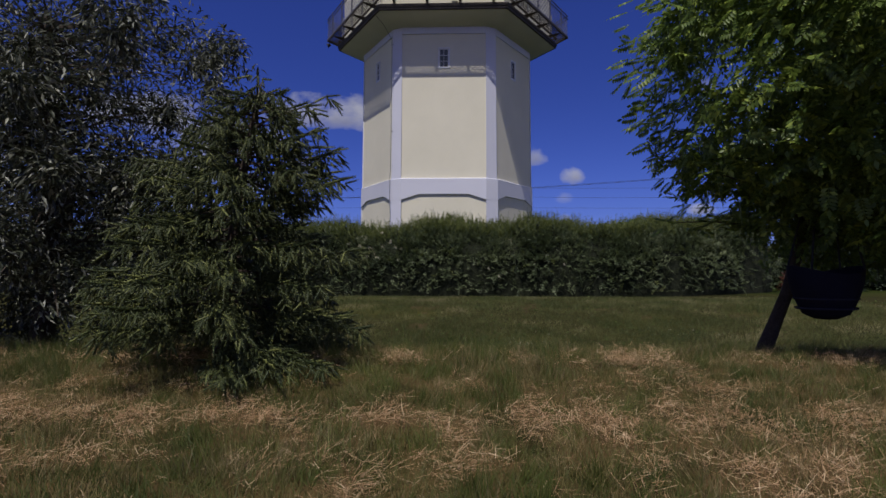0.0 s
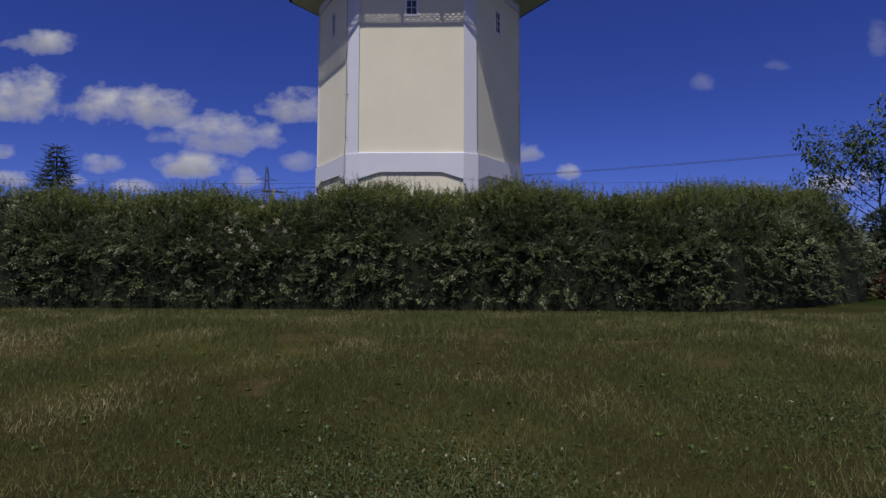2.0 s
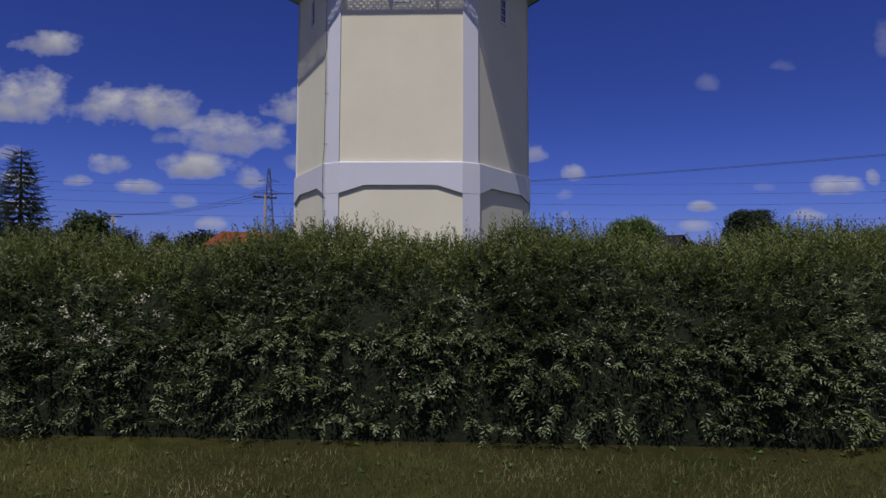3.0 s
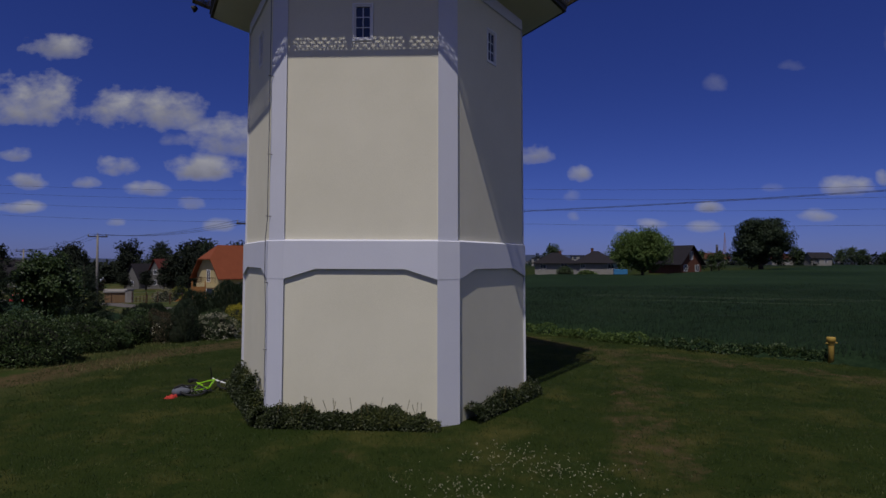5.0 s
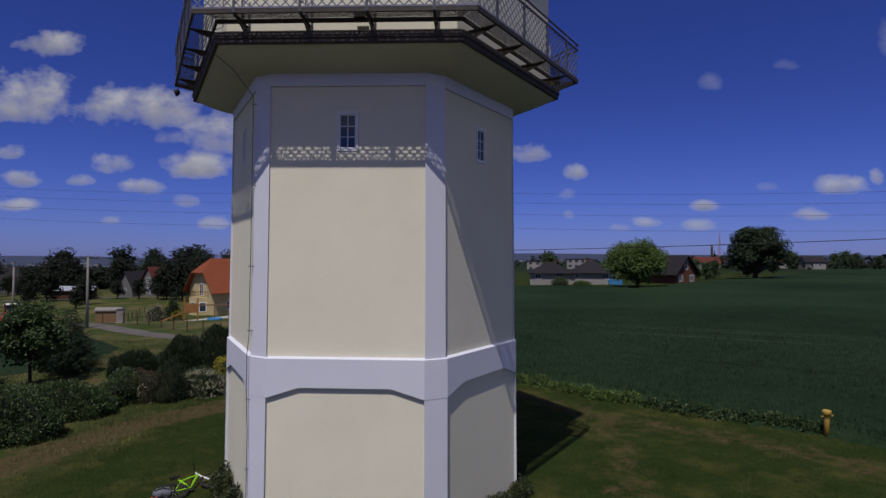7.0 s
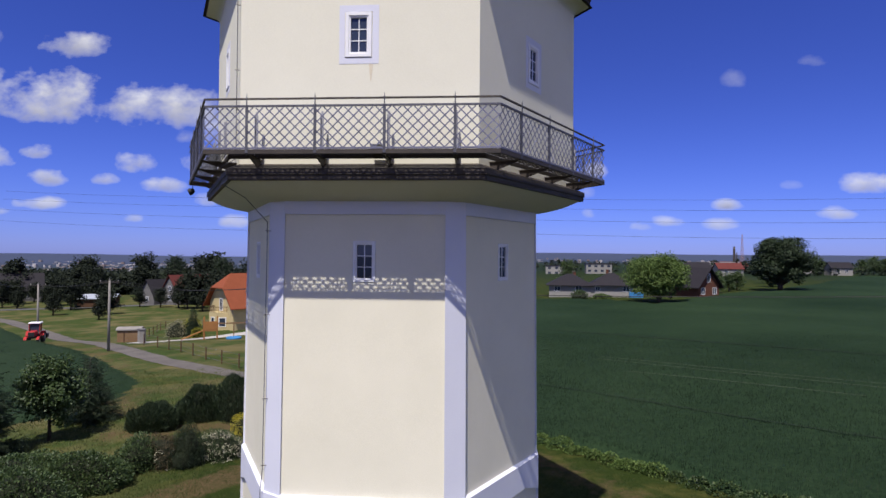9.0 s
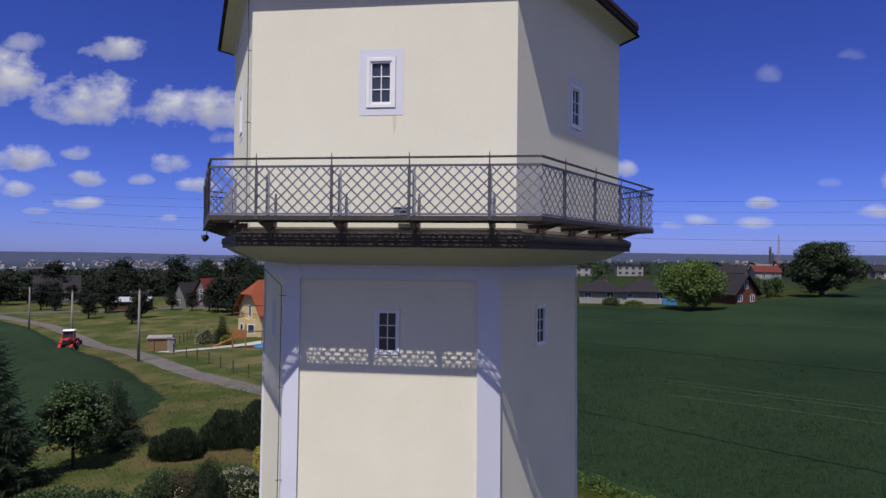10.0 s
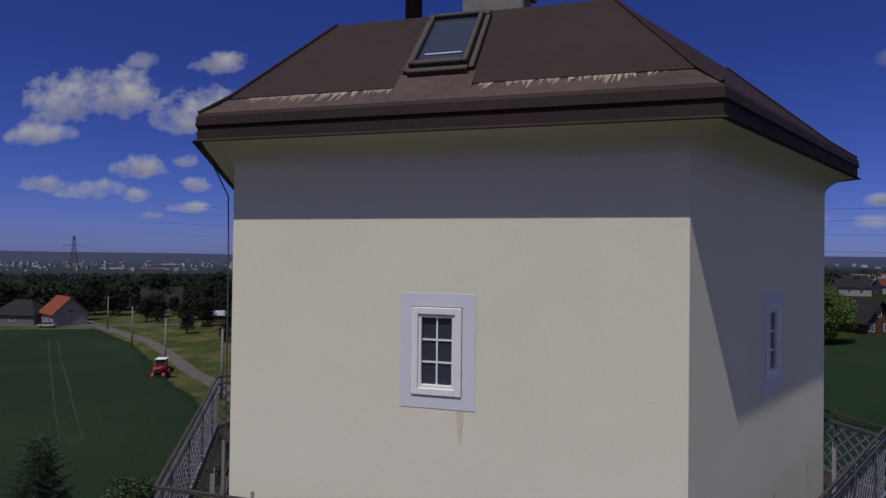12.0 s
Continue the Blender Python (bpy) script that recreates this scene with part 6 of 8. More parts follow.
    ob = scatter("pebbles", stone, [(4, 5, 6, 7), (0, 1, 5, 4), (1, 2, 6, 5), (2, 3, 7, 6), (3, 0, 4, 7)], p, (rng.normal(0, 1, p.shape) * np.array([1, 1, 0.1]), np.tile([0.0, 0, 1], (n, 1))), rng.uniform(0.008, 0.034, n), PEBBLE, None, "", rng.uniform(0.008, 0.028, n))
    tagged(ob, "loose grey and reddish pebbles of the track", "gravel", "", "stuff")
    # clover in bloom
    m = 9000
    k = rng.integers(0, 5, m)
    cx, cy = np.array([1.1, 1.5, 0.8, 1.8, 4.0])[k] + rng.normal(0, 0.42, m), np.array([-18.0, -17.2, -18.3, -17.6, -16.2])[k] + rng.normal(0, 0.42, m)
    p = np.stack([cx, cy, height(cx, cy) + rng.uniform(0.02, 0.055, m)], 1)
    s = rng.uniform(0.012, 0.022, m)
    ob = scatter("clover", LEAF, LEAF_F, p, (rng.normal(0, 1, p.shape) * np.array([1, 1, 0.25]), np.tile([0.0, 0, 1], (m, 1)) + rng.normal(0, 0.3, p.shape)), s, MID_LEAF, None, "", s * 0.9)
    tagged(ob, "low dark green clover in the turf", "clover", "", "stuff")
    w = 48
    c = p[:w] + np.array([0, 0, 0.025])
    pp = np.repeat(c, 10, 0) + rng.normal(0, 0.004, (w * 10, 3))
    ob = scatter("clover_flowers", LEAF, LEAF_F, pp, (rng.normal(0, 1, pp.shape), rng.normal(0, 1, pp.shape)), rng.uniform(0.006, 0.011, w * 10), BLOSSOM, None, "")
    tagged(ob, "small white clover flower heads", "flowers", "", "stuff")
    k = rng.integers(0, 4, 420)
    cx, cy = np.array([3.4, 4.3, 2.5, 4.9])[k] + rng.normal(0, 0.55, 420), np.array([-2.2, -2.9, -3.8, -4.4])[k] + rng.normal(0, 0.4, 420)
    c = np.stack([cx, cy, height(cx, cy) + 0.07], 1)
    pp = np.repeat(c, 6, 0) + rng.normal(0, 0.006, (420 * 6, 3))
    ob = scatter("clover_flowers", LEAF, LEAF_F, pp, (rng.normal(0, 1, pp.shape), rng.normal(0, 1, pp.shape)), rng.uniform(0.010, 0.018, 420 * 6), BLOSSOM, None, "")
    tagged(ob, "scattered white clover heads on the lawn", "flowers", "", "stuff")
    # broad-leaved weeds in the turf
    m = 420
    c = np.stack([rng.uniform(-6, 9, m), rng.uniform(-17.5, -12.3, m), np.zeros(m)], 1)
    c[:, 2] = height(c[:, 0], c[:, 1])
    k = 9
    a = rng.uniform(0, 6.3, m * k)
    d = np.stack([np.cos(a), np.sin(a), rng.uniform(0.25, 1.1, m * k)], 1)
    s = rng.uniform(0.02, 0.045, m * k)
    ob = scatter("weeds", LEAF, LEAF_F, np.repeat(c, k, 0), (d, np.tile([0.0, 0, 1], (m * k, 1))), s, BRIGHT_LEAF, None, "", s * 0.5)
    tagged(ob, "small broad-leaved weeds in the turf", "weeds", "", "stuff")


STRAW_GREEN = foliage("seeding_grass", (0.14, 0.125, 0.045), (0.24, 0.195, 0.09), (0.38, 0.30, 0.16), 0.3, 0.6)
PEBBLE = foliage("pebble", (0.075, 0.050, 0.038), (0.14, 0.10, 0.078), (0.27, 0.20, 0.165), 0.0, 0.9)
build_hedge()
build_rowan()
build_willow()
build_spruce()
build_grass()


# ---- shrubs and trees round the lawn ----
def build_shrubs():
    # low creeper at the tower's foot
    ivy = thing("creeper_border", (0, 0, 0), 0, "low leafy creeper growing along the foot of tower", "creeper")
    P, N = [], []
    r = random.Random(4)
    for k, lo, hi, h, n in ((0, -2.3, 1.55, 0.44, 9000), (0, 1.55, 1.9, 0.2, 500), (1, -1.6, 2.1, 0.42, 5200), (5, -2.1, 2.3, 0.95, 9500)):
        for _ in range(n):
            u = r.uniform(lo, hi)
            hh = h * (0.78 + 0.22 * math.sin(u * 3.1 + k) + 0.12 * math.sin(u * 9))
            if k == 5:
                hh *= 0.55 + 0.45 * max(0, math.sin((u + 2.1) * 0.8))
            a = r.random() * math.pi * 0.5
            deep = 0.45
            out = deep * math.cos(a) ** 0.6
            z = hh * math.sin(a) ** 0.7
            p = wall_point(k, lean(0) - 0.04 + out * r.uniform(0.85, 1.06), u, z * r.uniform(0.85, 1.08))
            P.append((p.x, p.y, p.z + 0.02))
            n_ = FACE[k] * math.cos(a) + Vector((0, 0, math.sin(a)))
            N.append(n_[:])
    P, N = np.array(P), np.array(N)
    n = len(P)
    s = rng.uniform(0.04, 0.075, n)
    scatter("foliage", LEAF, LEAF_F, P, (unit(N * 0.5 + rng.normal(0, 0.5, (n, 3)) + np.array([0, 0, -0.2])), unit(N + rng.normal(0, 0.3, (n, 3)) + np.array([0, 0, 0.4]))), s, CREEPER, ivy, "", s * 0.7)
    for _ in range(24):
        a = wall_point(r.choice((0, 0, 1)), lean(0) + r.uniform(0.12, 0.4), r.uniform(-1.9, 1.5), 0.05)
        bm = bmesh.new()
        tube(bm, [a, a + Vector((r.gauss(0, 0.03), r.gauss(0, 0.03), 0.3)), a + Vector((r.gauss(0, 0.07), r.gauss(0, 0.07), r.uniform(0.5, 0.7)))], [0.005, 0.004, 0.009], 4)
        part("stalk", bm, STRAW_GREEN, ivy, "thin seeding stalk")
    # dark sheet behind the creeper leaves; its colour stands for the shade there
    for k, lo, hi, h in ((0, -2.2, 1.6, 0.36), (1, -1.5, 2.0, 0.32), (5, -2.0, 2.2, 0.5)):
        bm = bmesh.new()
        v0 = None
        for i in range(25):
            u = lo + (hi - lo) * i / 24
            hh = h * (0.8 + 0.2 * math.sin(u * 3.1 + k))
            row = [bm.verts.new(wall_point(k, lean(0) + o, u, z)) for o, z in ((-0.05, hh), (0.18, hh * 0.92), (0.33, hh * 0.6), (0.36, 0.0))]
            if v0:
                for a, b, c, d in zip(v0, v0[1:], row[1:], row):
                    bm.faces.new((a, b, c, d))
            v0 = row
        part("stems", bm, SHADE_CORE, ivy)
    # flower beds and shrubs on the far side of the lawn
    bush("laurel_bush", (-14.2, 7.4), (2.0, 1.5, 1.55), 9000, 0.11, MID_LEAF, "broad mid-green laurel shrub beside the lawn", "bush", group="shrub border")
    bush("laurel_bush", (-14.0, 10.6), (1.8, 1.4, 1.25), 9000, 0.11, MID_LEAF, "broad mid-green laurel shrub beside the lawn", "bush", group="shrub border")
    bush("laurel_bush", (-16.4, 10.8), (1.7, 1.4, 1.15), 7000, 0.11, MID_LEAF, "broad green laurel shrub beside the lawn", "bush", group="shrub border")
    bush("laurel_bush", (-15.6, 4.2), (1.9, 1.6, 1.5), 7000, 0.11, DARK_LEAF, "broad dark green laurel shrub beside the lawn", "bush", group="shrub border")
    bush("rose_bush", (-12.9, 12.7), (1.0, 0.9, 1.35), 4200, 0.09, MID_LEAF, "dense green rose shrub in dry soil", "bush", group="shrub border")
    bush("barberry_bush", (-11.9, 13.3), (0.95, 0.85, 1.3), 4200, 0.07, RUSSET, "brownish barberry shrub in dry soil", "bush", group="shrub border", extra=(26, BLOSSOM, 0.05, "faded pale flowers"))
    bush("juniper_bush", (-10.95, 13.3), (0.75, 0.7, 1.7), 5200, 0.10, DARK_NEEDLES, "upright dark juniper shrub", "bush", group="shrub border", narrow=0.2, upright=1.3)
    bush("spirea_bush", (-9.95, 14.6), (1.05, 0.9, 1.3), 4200, 0.07, MID_LEAF, "spirea shrub covered in white blossom", "bush", group="shrub border", extra=(220, BLOSSOM, 0.055, "white flower heads"))
    bush("forsythia_bush", (-9.6, 16.9), (0.75, 0.7, 1.55), 3600, 0.07, YELLOW_LEAF, "bright yellow-leaved garden shrub", "bush", group="shrub border")
    for x, y, rx, h, n in ((-15.9, 19.1, 1.3, 1.2, 7500), (-14.2, 21.4, 1.4, 1.6, 6500), (-11.9, 21.6, 1.5, 2.15, 8000)):
        bush("mountain_pine", (x, y), (rx, rx * 0.85, h), n, 0.25, DARK_NEEDLES, "rounded dark dwarf mountain pine", "bush", group="dwarf pines", narrow=0.12, upright=2.2)
    leafy_tree("young_maple", (-20.4, 17.0), 3.75, 0.10, 1.6, 26, 15000, 0.15, MID_LEAF, "young round-crowned maple on a short trunk", 8, "tree", 0.24, 0.75, 0.50)
    conifer("young_spruce", (-20.9, 20.9), 3.9, 1.6, 20, DARK_NEEDLES, "young dark green spruce in the meadow", 9, 0.36, 10, "tree", 0.45, 0.05)
    conifer("larch", (-21.9, 13.4), 7.6, 2.1, 26, DARK_NEEDLES, "tall slender spruce with loose branches", 12, 0.46, 15, "tree", 0.5, 0.12)
    # dark shrubs past the end of the hedge
    bush("dark_shrub", (10.3, -9.0), (1.2, 1.1, 1.75), 9000, 0.075, DARK_LEAF, "dark dense shrub past the end of the hedge", "bush", group="shrubs by the hedge")
    bush("dark_shrub", (12.4, -8.3), (1.5, 1.2, 2.1), 9000, 0.08, DARK_LEAF, "dark dense shrub past the end of the hedge", "bush", group="shrubs by the hedge")
    bush("dark_shrub", (14.8, -7.5), (1.7, 1.4, 2.5), 9000, 0.09, DARK_LEAF, "dark dense shrub past the end of the hedge", "bush", group="shrubs by the hedge")
    bush("red_shrub", (9.35, -9.7), (0.35, 0.3, 0.55), 700, 0.06, RED_LEAF, "small red-leaved shrub at the hedge foot", "bush")
    leafy_tree("small_sumac", (10.6, -7.6), 2.55, 0.05, 1.9, 13, 5200, 0.10, MID_LEAF, "small spreading tree behind the hedge", 14, "tree", 0.5, 0.45, 0.35)
    # weeds along the wheat
    n = 0
    for t in np.linspace(0, 1, 16):
        x, y = 5.6 + 10.5 * t, 18.2 - 8.4 * t ** 0.9
        bush("field_weed", (x + 0.25 * math.sin(9 * t), y + 0.2 * math.cos(13 * t)), (0.55 + 0.15 * math.sin(20 * t), 0.35, 0.38 + 0.1 * math.sin(31 * t)), 520, 0.10, BRIGHT_LEAF if t < 0.5 else MID_LEAF, "leafy weeds along the edge of wheat", "weeds", group="weeds by the field", core=False, narrow=0.7)


CREEPER = foliage("creeper_leaf", (0.020, 0.030, 0.010), (0.045, 0.060, 0.018), (0.12, 0.13, 0.035), 0.35, 0.5, 1.5)
RUSSET = foliage("russet_leaf", (0.05, 0.038, 0.02), (0.09, 0.065, 0.032), (0.13, 0.11, 0.06), 0.3)
build_shrubs()


# ---- houses, lane and garden things ----
def paint(name, c, rough=0.8, vary=0.1, metal=0.0, fine=8):
    return surface(name, tuple(v * 0.88 for v in c), tuple(min(1, v * 1.1) for v in c), rough, 0.8, fine, 0.15, 0.004, metal, vary, 0.12)


TILE_ORANGE = paint("orange_roof_tile", (0.21, 0.060, 0.028), 0.75, fine=5)
TILE_RED = paint("dull_red_roof_tile", (0.10, 0.028, 0.024), 0.8, fine=5)
TILE_DARK = paint("dark_grey_roof_tile", (0.022, 0.020, 0.024), 0.7, fine=5)
RENDER_YELLOW = paint("yellow_house_render", (0.48, 0.39, 0.21))
# house whites are darkened: cloud shade over the village put into the render
RENDER_WHITE = paint("white_house_render", (0.26, 0.25, 0.235))
RENDER_SHADED = paint("cloud_shaded_house_render", (0.15, 0.145, 0.14))
RENDER_GREY = paint("grey_house_render", (0.13, 0.125, 0.13))
BRICK = paint("red_brown_timber_wall", (0.11, 0.048, 0.032))
TIMBER = paint("honey_timber", (0.20, 0.125, 0.07))
SLIDE_WOOD = paint("orange_brown_wood", (0.30, 0.14, 0.05))
TIMBER_DARK = paint("dark_timber", (0.09, 0.05, 0.03))
CONCRETE = paint("weathered_concrete", (0.22, 0.205, 0.19))
BLUE = paint("blue_plastic", (0.05, 0.20, 0.42), 0.5)
RED = paint("red_machine_paint", (0.38, 0.025, 0.025), 0.4)
YELLOW = paint("yellow_post_paint", (0.36, 0.24, 0.055), 0.6)
NEON = paint("neon_green_frame", (0.26, 0.56, 0.02), 0.35)
CLOTH_GREY = paint("grey_backpack_cloth", (0.13, 0.14, 0.17), 0.95)
CLOTH_RED = paint("red_cloth", (0.45, 0.05, 0.04), 0.9)


def house(name, at, turn, size, wall_h, roof_h, kind, walls, roof, label, windows=(), chimney=None, over=0.5, category="house", group="", hip=0.5, sill=0.0):
    """A house: walls, roof (gable, hip or half hip) with eaves, windows (side, along, up, width, height) and a chimney."""
    x, y = at
    L, W = size[0] / 2, size[1] / 2
    h = thing(name, (x, y, ground_at(x, y) + sill), turn, label, category, group)
    bm = bmesh.new()
    box(bm, -L, L, -W, W, -1.5, wall_h)
    if kind != "hip":
        top = wall_h + roof_h * (1 - (hip if kind == "half" else 0))
        k = W * (1 - (top - wall_h) / roof_h)
        for sx in (-1, 1):
            a = [(sx * L, -W, wall_h), (sx * L, W, wall_h)] + ([(sx * L, k, top), (sx * L, -k, top)] if kind == "half" else [(sx * L, 0, top)])
            b = [(sx * (L - 0.2), p[1], p[2]) for p in a]
            va, vb = [bm.verts.new(p) for p in a], [bm.verts.new(p) for p in b]
            bm.faces.new(va), bm.faces.new(vb[::-1])
            for i in range(len(va)):
                j = (i + 1) % len(va)
                bm.faces.new((va[i], va[j], vb[j], vb[i]))
    part("wall", bm, walls, h)
    bm = bmesh.new()
    t = 0.16
    slope = roof_h / W
    eL, eW, ez = L + over, W + over, wall_h - over * slope
    ridge = wall_h + roof_h
    run = {"gable": 0.0, "hip": min(W + over, eL - 0.2), "half": (W + over) * hip * 0.9}[kind]
    for dz, flip in ((t, False), (0.0, True)):
        r0, r1 = bm.verts.new((-eL + run, 0, ridge + dz)), bm.verts.new((eL - run, 0, ridge + dz))
        if kind == "half":
            zc = ridge - hip * roof_h
            yc = W * hip
            c = [bm.verts.new((sx * eL, sy * yc, zc + dz)) for sx, sy in ((-1, -1), (1, -1), (1, 1), (-1, 1))]
            e = [bm.verts.new((sx * eL, sy * eW, ez + dz)) for sx, sy in ((-1, -1), (1, -1), (1, 1), (-1, 1))]
            fs = [(e[0], e[1], c[1], r1, r0, c[0]), (e[2], e[3], c[3], r0, r1, c[2]), (c[3], c[0], r0), (c[1], c[2], r1)]
        else:
            e = [bm.verts.new((sx * eL, sy * eW, ez + dz)) for sx, sy in ((-1, -1), (1, -1), (1, 1), (-1, 1))]
            fs = [(e[0], e[1], r1, r0), (e[2], e[3], r0, r1)]
            if kind == "hip":
                fs += [(e[3], e[0], r0), (e[1], e[2], r1)]
        for f in fs:
            bm.faces.new(f[::-1] if flip else f)
    bm.edges.ensure_lookup_table()
    rim = [ed for ed in bm.edges if ed.is_boundary]
    tops = [v for v in bm.verts]
    n = len(tops) // 2
    for ed in rim:
        a, b = ed.verts
        ia, ib = tops.index(a), tops.index(b)
        if ia < n and ib < n:
            bm.faces.new((a, b, tops[ib + n], tops[ia + n]))
    ro = part("roof", bm, roof, h)
    if chimney:
        cx, cy, ch = chimney
        bm = bmesh.new()
        box(bm, cx - 0.3, cx + 0.3, cy - 0.3, cy + 0.3, wall_h, ridge + ch)
        box(bm, cx - 0.36, cx + 0.36, cy - 0.36, cy + 0.36, ridge + ch, ridge + ch + 0.1)
        part("chimney", bm, BRICK, ro)
    for side, u, z, w, hh in windows:
        wn = new("window")
        wn.parent = h
        m = {"front": pose(u, -W, z), "back": pose(u, W, z, 0, 0, 180), "left": pose(-L, u, z, 0, 0, -90), "right": pose(L, u, z, 0, 0, 90)}[side]
        bm = bmesh.new()
        for a in ((-w / 2 - 0.08, -w / 2, 0, hh), (w / 2, w / 2 + 0.08, 0, hh), (-w / 2 - 0.08, w / 2 + 0.08, hh, hh + 0.08), (-w / 2 - 0.08, w / 2 + 0.08, -0.08, 0), (-0.035, 0.035, 0, hh)):
            box(bm, a[0], a[1], -0.06, 0.02, a[2], a[3], m)
        part("window_frame", bm, WHITE_PAINT, wn)
        bm = bmesh.new()
        box(bm, -w / 2, w / 2, -0.03, 0.01, 0, hh, m)
        part("pane", bm, GLASS, wn)
    return h


def build_village():
    # the yellow house with its bay and balcony
    yl = house("yellow_house", (-39.7, 93.2), 50, (13, 9), 4.6, 4.9, "half", RENDER_YELLOW, TILE_ORANGE, "yellow rendered house with orange tiled half-hipped roof", [("left", 0.0, 3.2, 1.1, 2.0), ("front", -3.5, 0.9, 1.2, 1.4), ("front", 0.5, 0.9, 1.2, 1.4), ("front", 4.0, 0.9, 1.2, 1.4)], (2.5, 1.0, 0.7), 0.9)
    bm = bmesh.new()
    pts = [(-6.5, -2.6), (-8.0, -1.5), (-8.0, 1.5), (-6.5, 2.6)]
    lo, hi = [bm.verts.new((*p, -1.5)) for p in pts], [bm.verts.new((*p, 2.9)) for p in pts]
    for i in range(3):
        bm.faces.new((lo[i], lo[i + 1], hi[i + 1], hi[i]))
    bm.faces.new(hi)
    part("bay", bm, RENDER_YELLOW, yl, "pale yellow bay")
    for a, b in zip(pts, pts[1:]):
        m = Matrix.Translation(((a[0] + b[0]) / 2, (a[1] + b[1]) / 2, 0)) @ Matrix.Rotation(math.atan2(b[1] - a[1], b[0] - a[0]) + math.pi, 4, "Z")
        wn = new("window")
        wn.parent = yl
        bm = bmesh.new()
        for q in ((-0.62, -0.5, 0.6, 2.0), (0.5, 0.62, 0.6, 2.0), (-0.62, 0.62, 2.0, 2.12), (-0.62, 0.62, 0.5, 0.6)):
            box(bm, q[0], q[1], -0.05, 0.04, q[2], q[3], m)
        part("window_frame", bm, WHITE_PAINT, wn)
        bm = bmesh.new()
        box(bm, -0.5, 0.5, -0.03, 0.02, 0.6, 2.0, m)
        part("pane", bm, GLASS, wn)
    bm = bmesh.new()
    for i in range(3):
        a, b = Vector((*pts[i], 3.9)), Vector((*pts[i + 1], 3.9))
        tube(bm, [a, b], 0.05, 5)
        for q in range(7):
            c = a.lerp(b, q / 7)
            tube(bm, [c - Vector((0, 0, 1.0)), c], 0.025, 4)
    part("balcony_rail", bm, TIMBER_DARK, yl, "dark balcony railing")
    # far houses behind the lane
    house("gabled_house", (-83.5, 153), 62, (12, 8), 3.2, 5.0, "gable", RENDER_SHADED, TILE_RED, "white gabled house with dull red tiled roof", [("left", 0, 1.0, 1.4, 1.4), ("left", 0, 4.0, 1.3, 1.2)], (1, 1, 0.6))
    house("gabled_house", (-92.0, 152), 62, (7, 6.5), 3.0, 4.0, "gable", RENDER_SHADED, TILE_DARK, "white gabled house with dark roof among trees", [("left", 0, 1.0, 1.2, 1.2)])
    house("gabled_house", (-104, 143), 20, (9, 6), 2.4, 0.9, "gable", TIMBER_DARK, paint("pale_sheet_roof", (0.42, 0.45, 0.52), 0.4, 0.1, 0.3), "low dark shed with pale sheet metal roof", [], None, 0.5, "shed")
    house("gabled_house", (-144, 163), 40, (12, 9), 3.6, 5.0, "gable", RENDER_GREY, TILE_DARK, "grey house with steep dark gabled roof", [("left", 0, 4.2, 1.5, 1.2), ("front", -2, 1.0, 1.4, 1.3), ("front", 2, 1.0, 1.4, 1.3)], (0, 0.5, 0.6))
    house("gabled_house", (-145.5, 126.3), -25, (11, 8.5), 3.6, 4.2, "gable", RENDER_WHITE, TILE_ORANGE, "white house with bright orange gabled roof", [("right", 0, 3.6, 1.3, 1.1), ("front", -2, 1.0, 1.4, 1.3), ("front", 2, 1.0, 1.4, 1.3)], (1, 0.5, 0.5))
    house("gabled_house", (-158.5, 125), 10, (13, 8), 3.0, 3.6, "hip", RENDER_GREY, TILE_DARK, "grey house with dark hipped roof", [("front", 0, 1.0, 1.4, 1.3)])
    # across the field
    house("bungalow", (22.6, 131.5), -6, (9.6, 8.2), 2.4, 2.2, "hip", RENDER_WHITE, TILE_DARK, "low white bungalow with dark hipped roof", [("front", -2.9, 0.8, 1.3, 1.1), ("front", 2.0, 0.2, 1.4, 1.9)], (1.2, 0.4, 0.5), 0.7, group="bungalows", sill=0.6)
    house("bungalow", (32.2, 130.5), -8, (9.4, 8.2), 2.4, 2.4, "hip", RENDER_WHITE, TILE_DARK, "low white bungalow with dark hipped roof", [("front", 3.2, 0.8, 1.3, 1.1), ("front", -3.2, 0.9, 0.9, 0.9)], (-0.8, 0.3, 0.8), 0.7, group="bungalows", sill=0.6)
    house("timber_house", (51.2, 131.5), 122, (9.5, 7.0), 2.8, 3.7, "gable", BRICK, TILE_DARK, "brown timber house with steep dark roof and gable balcony", [("left", 0, 3.4, 1.0, 1.8), ("left", -2.0, 0.6, 1.2, 1.4), ("left", 1.9, 0.6, 1.2, 1.4)], None, 0.8)
    for x, y, w, d, hh in ((43.5, 322, 15.5, 11, 4.2), (64.2, 320, 13.5, 11, 5.2)):
        fl = thing("flat_block", (x, y, ground_at(x, y)), -5, "white flat-roofed block of flats behind bungalows", "building", "white blocks")
        bm = bmesh.new()
        box(bm, -w / 2, w / 2, -d / 2, d / 2, -1, hh)
        part("wall", bm, RENDER_WHITE, fl)
        bm = bmesh.new()
        box(bm, -w / 2 - 0.2, w / 2 + 0.2, -d / 2 - 0.2, d / 2 + 0.2, hh, hh + 0.4)
        part("roof", bm, TILE_DARK, fl)
        for i in range(4):
            for j in range(2):
                bm = bmesh.new()
                u = -w / 2 + w * (i + 0.5) / 4
                box(bm, u - 0.8, u + 0.8, -d / 2 - 0.04, -d / 2 + 0.02, hh - 4.2 + 2.6 * j, hh - 3.0 + 2.6 * j)
                part("window", bm, GLASS, fl)
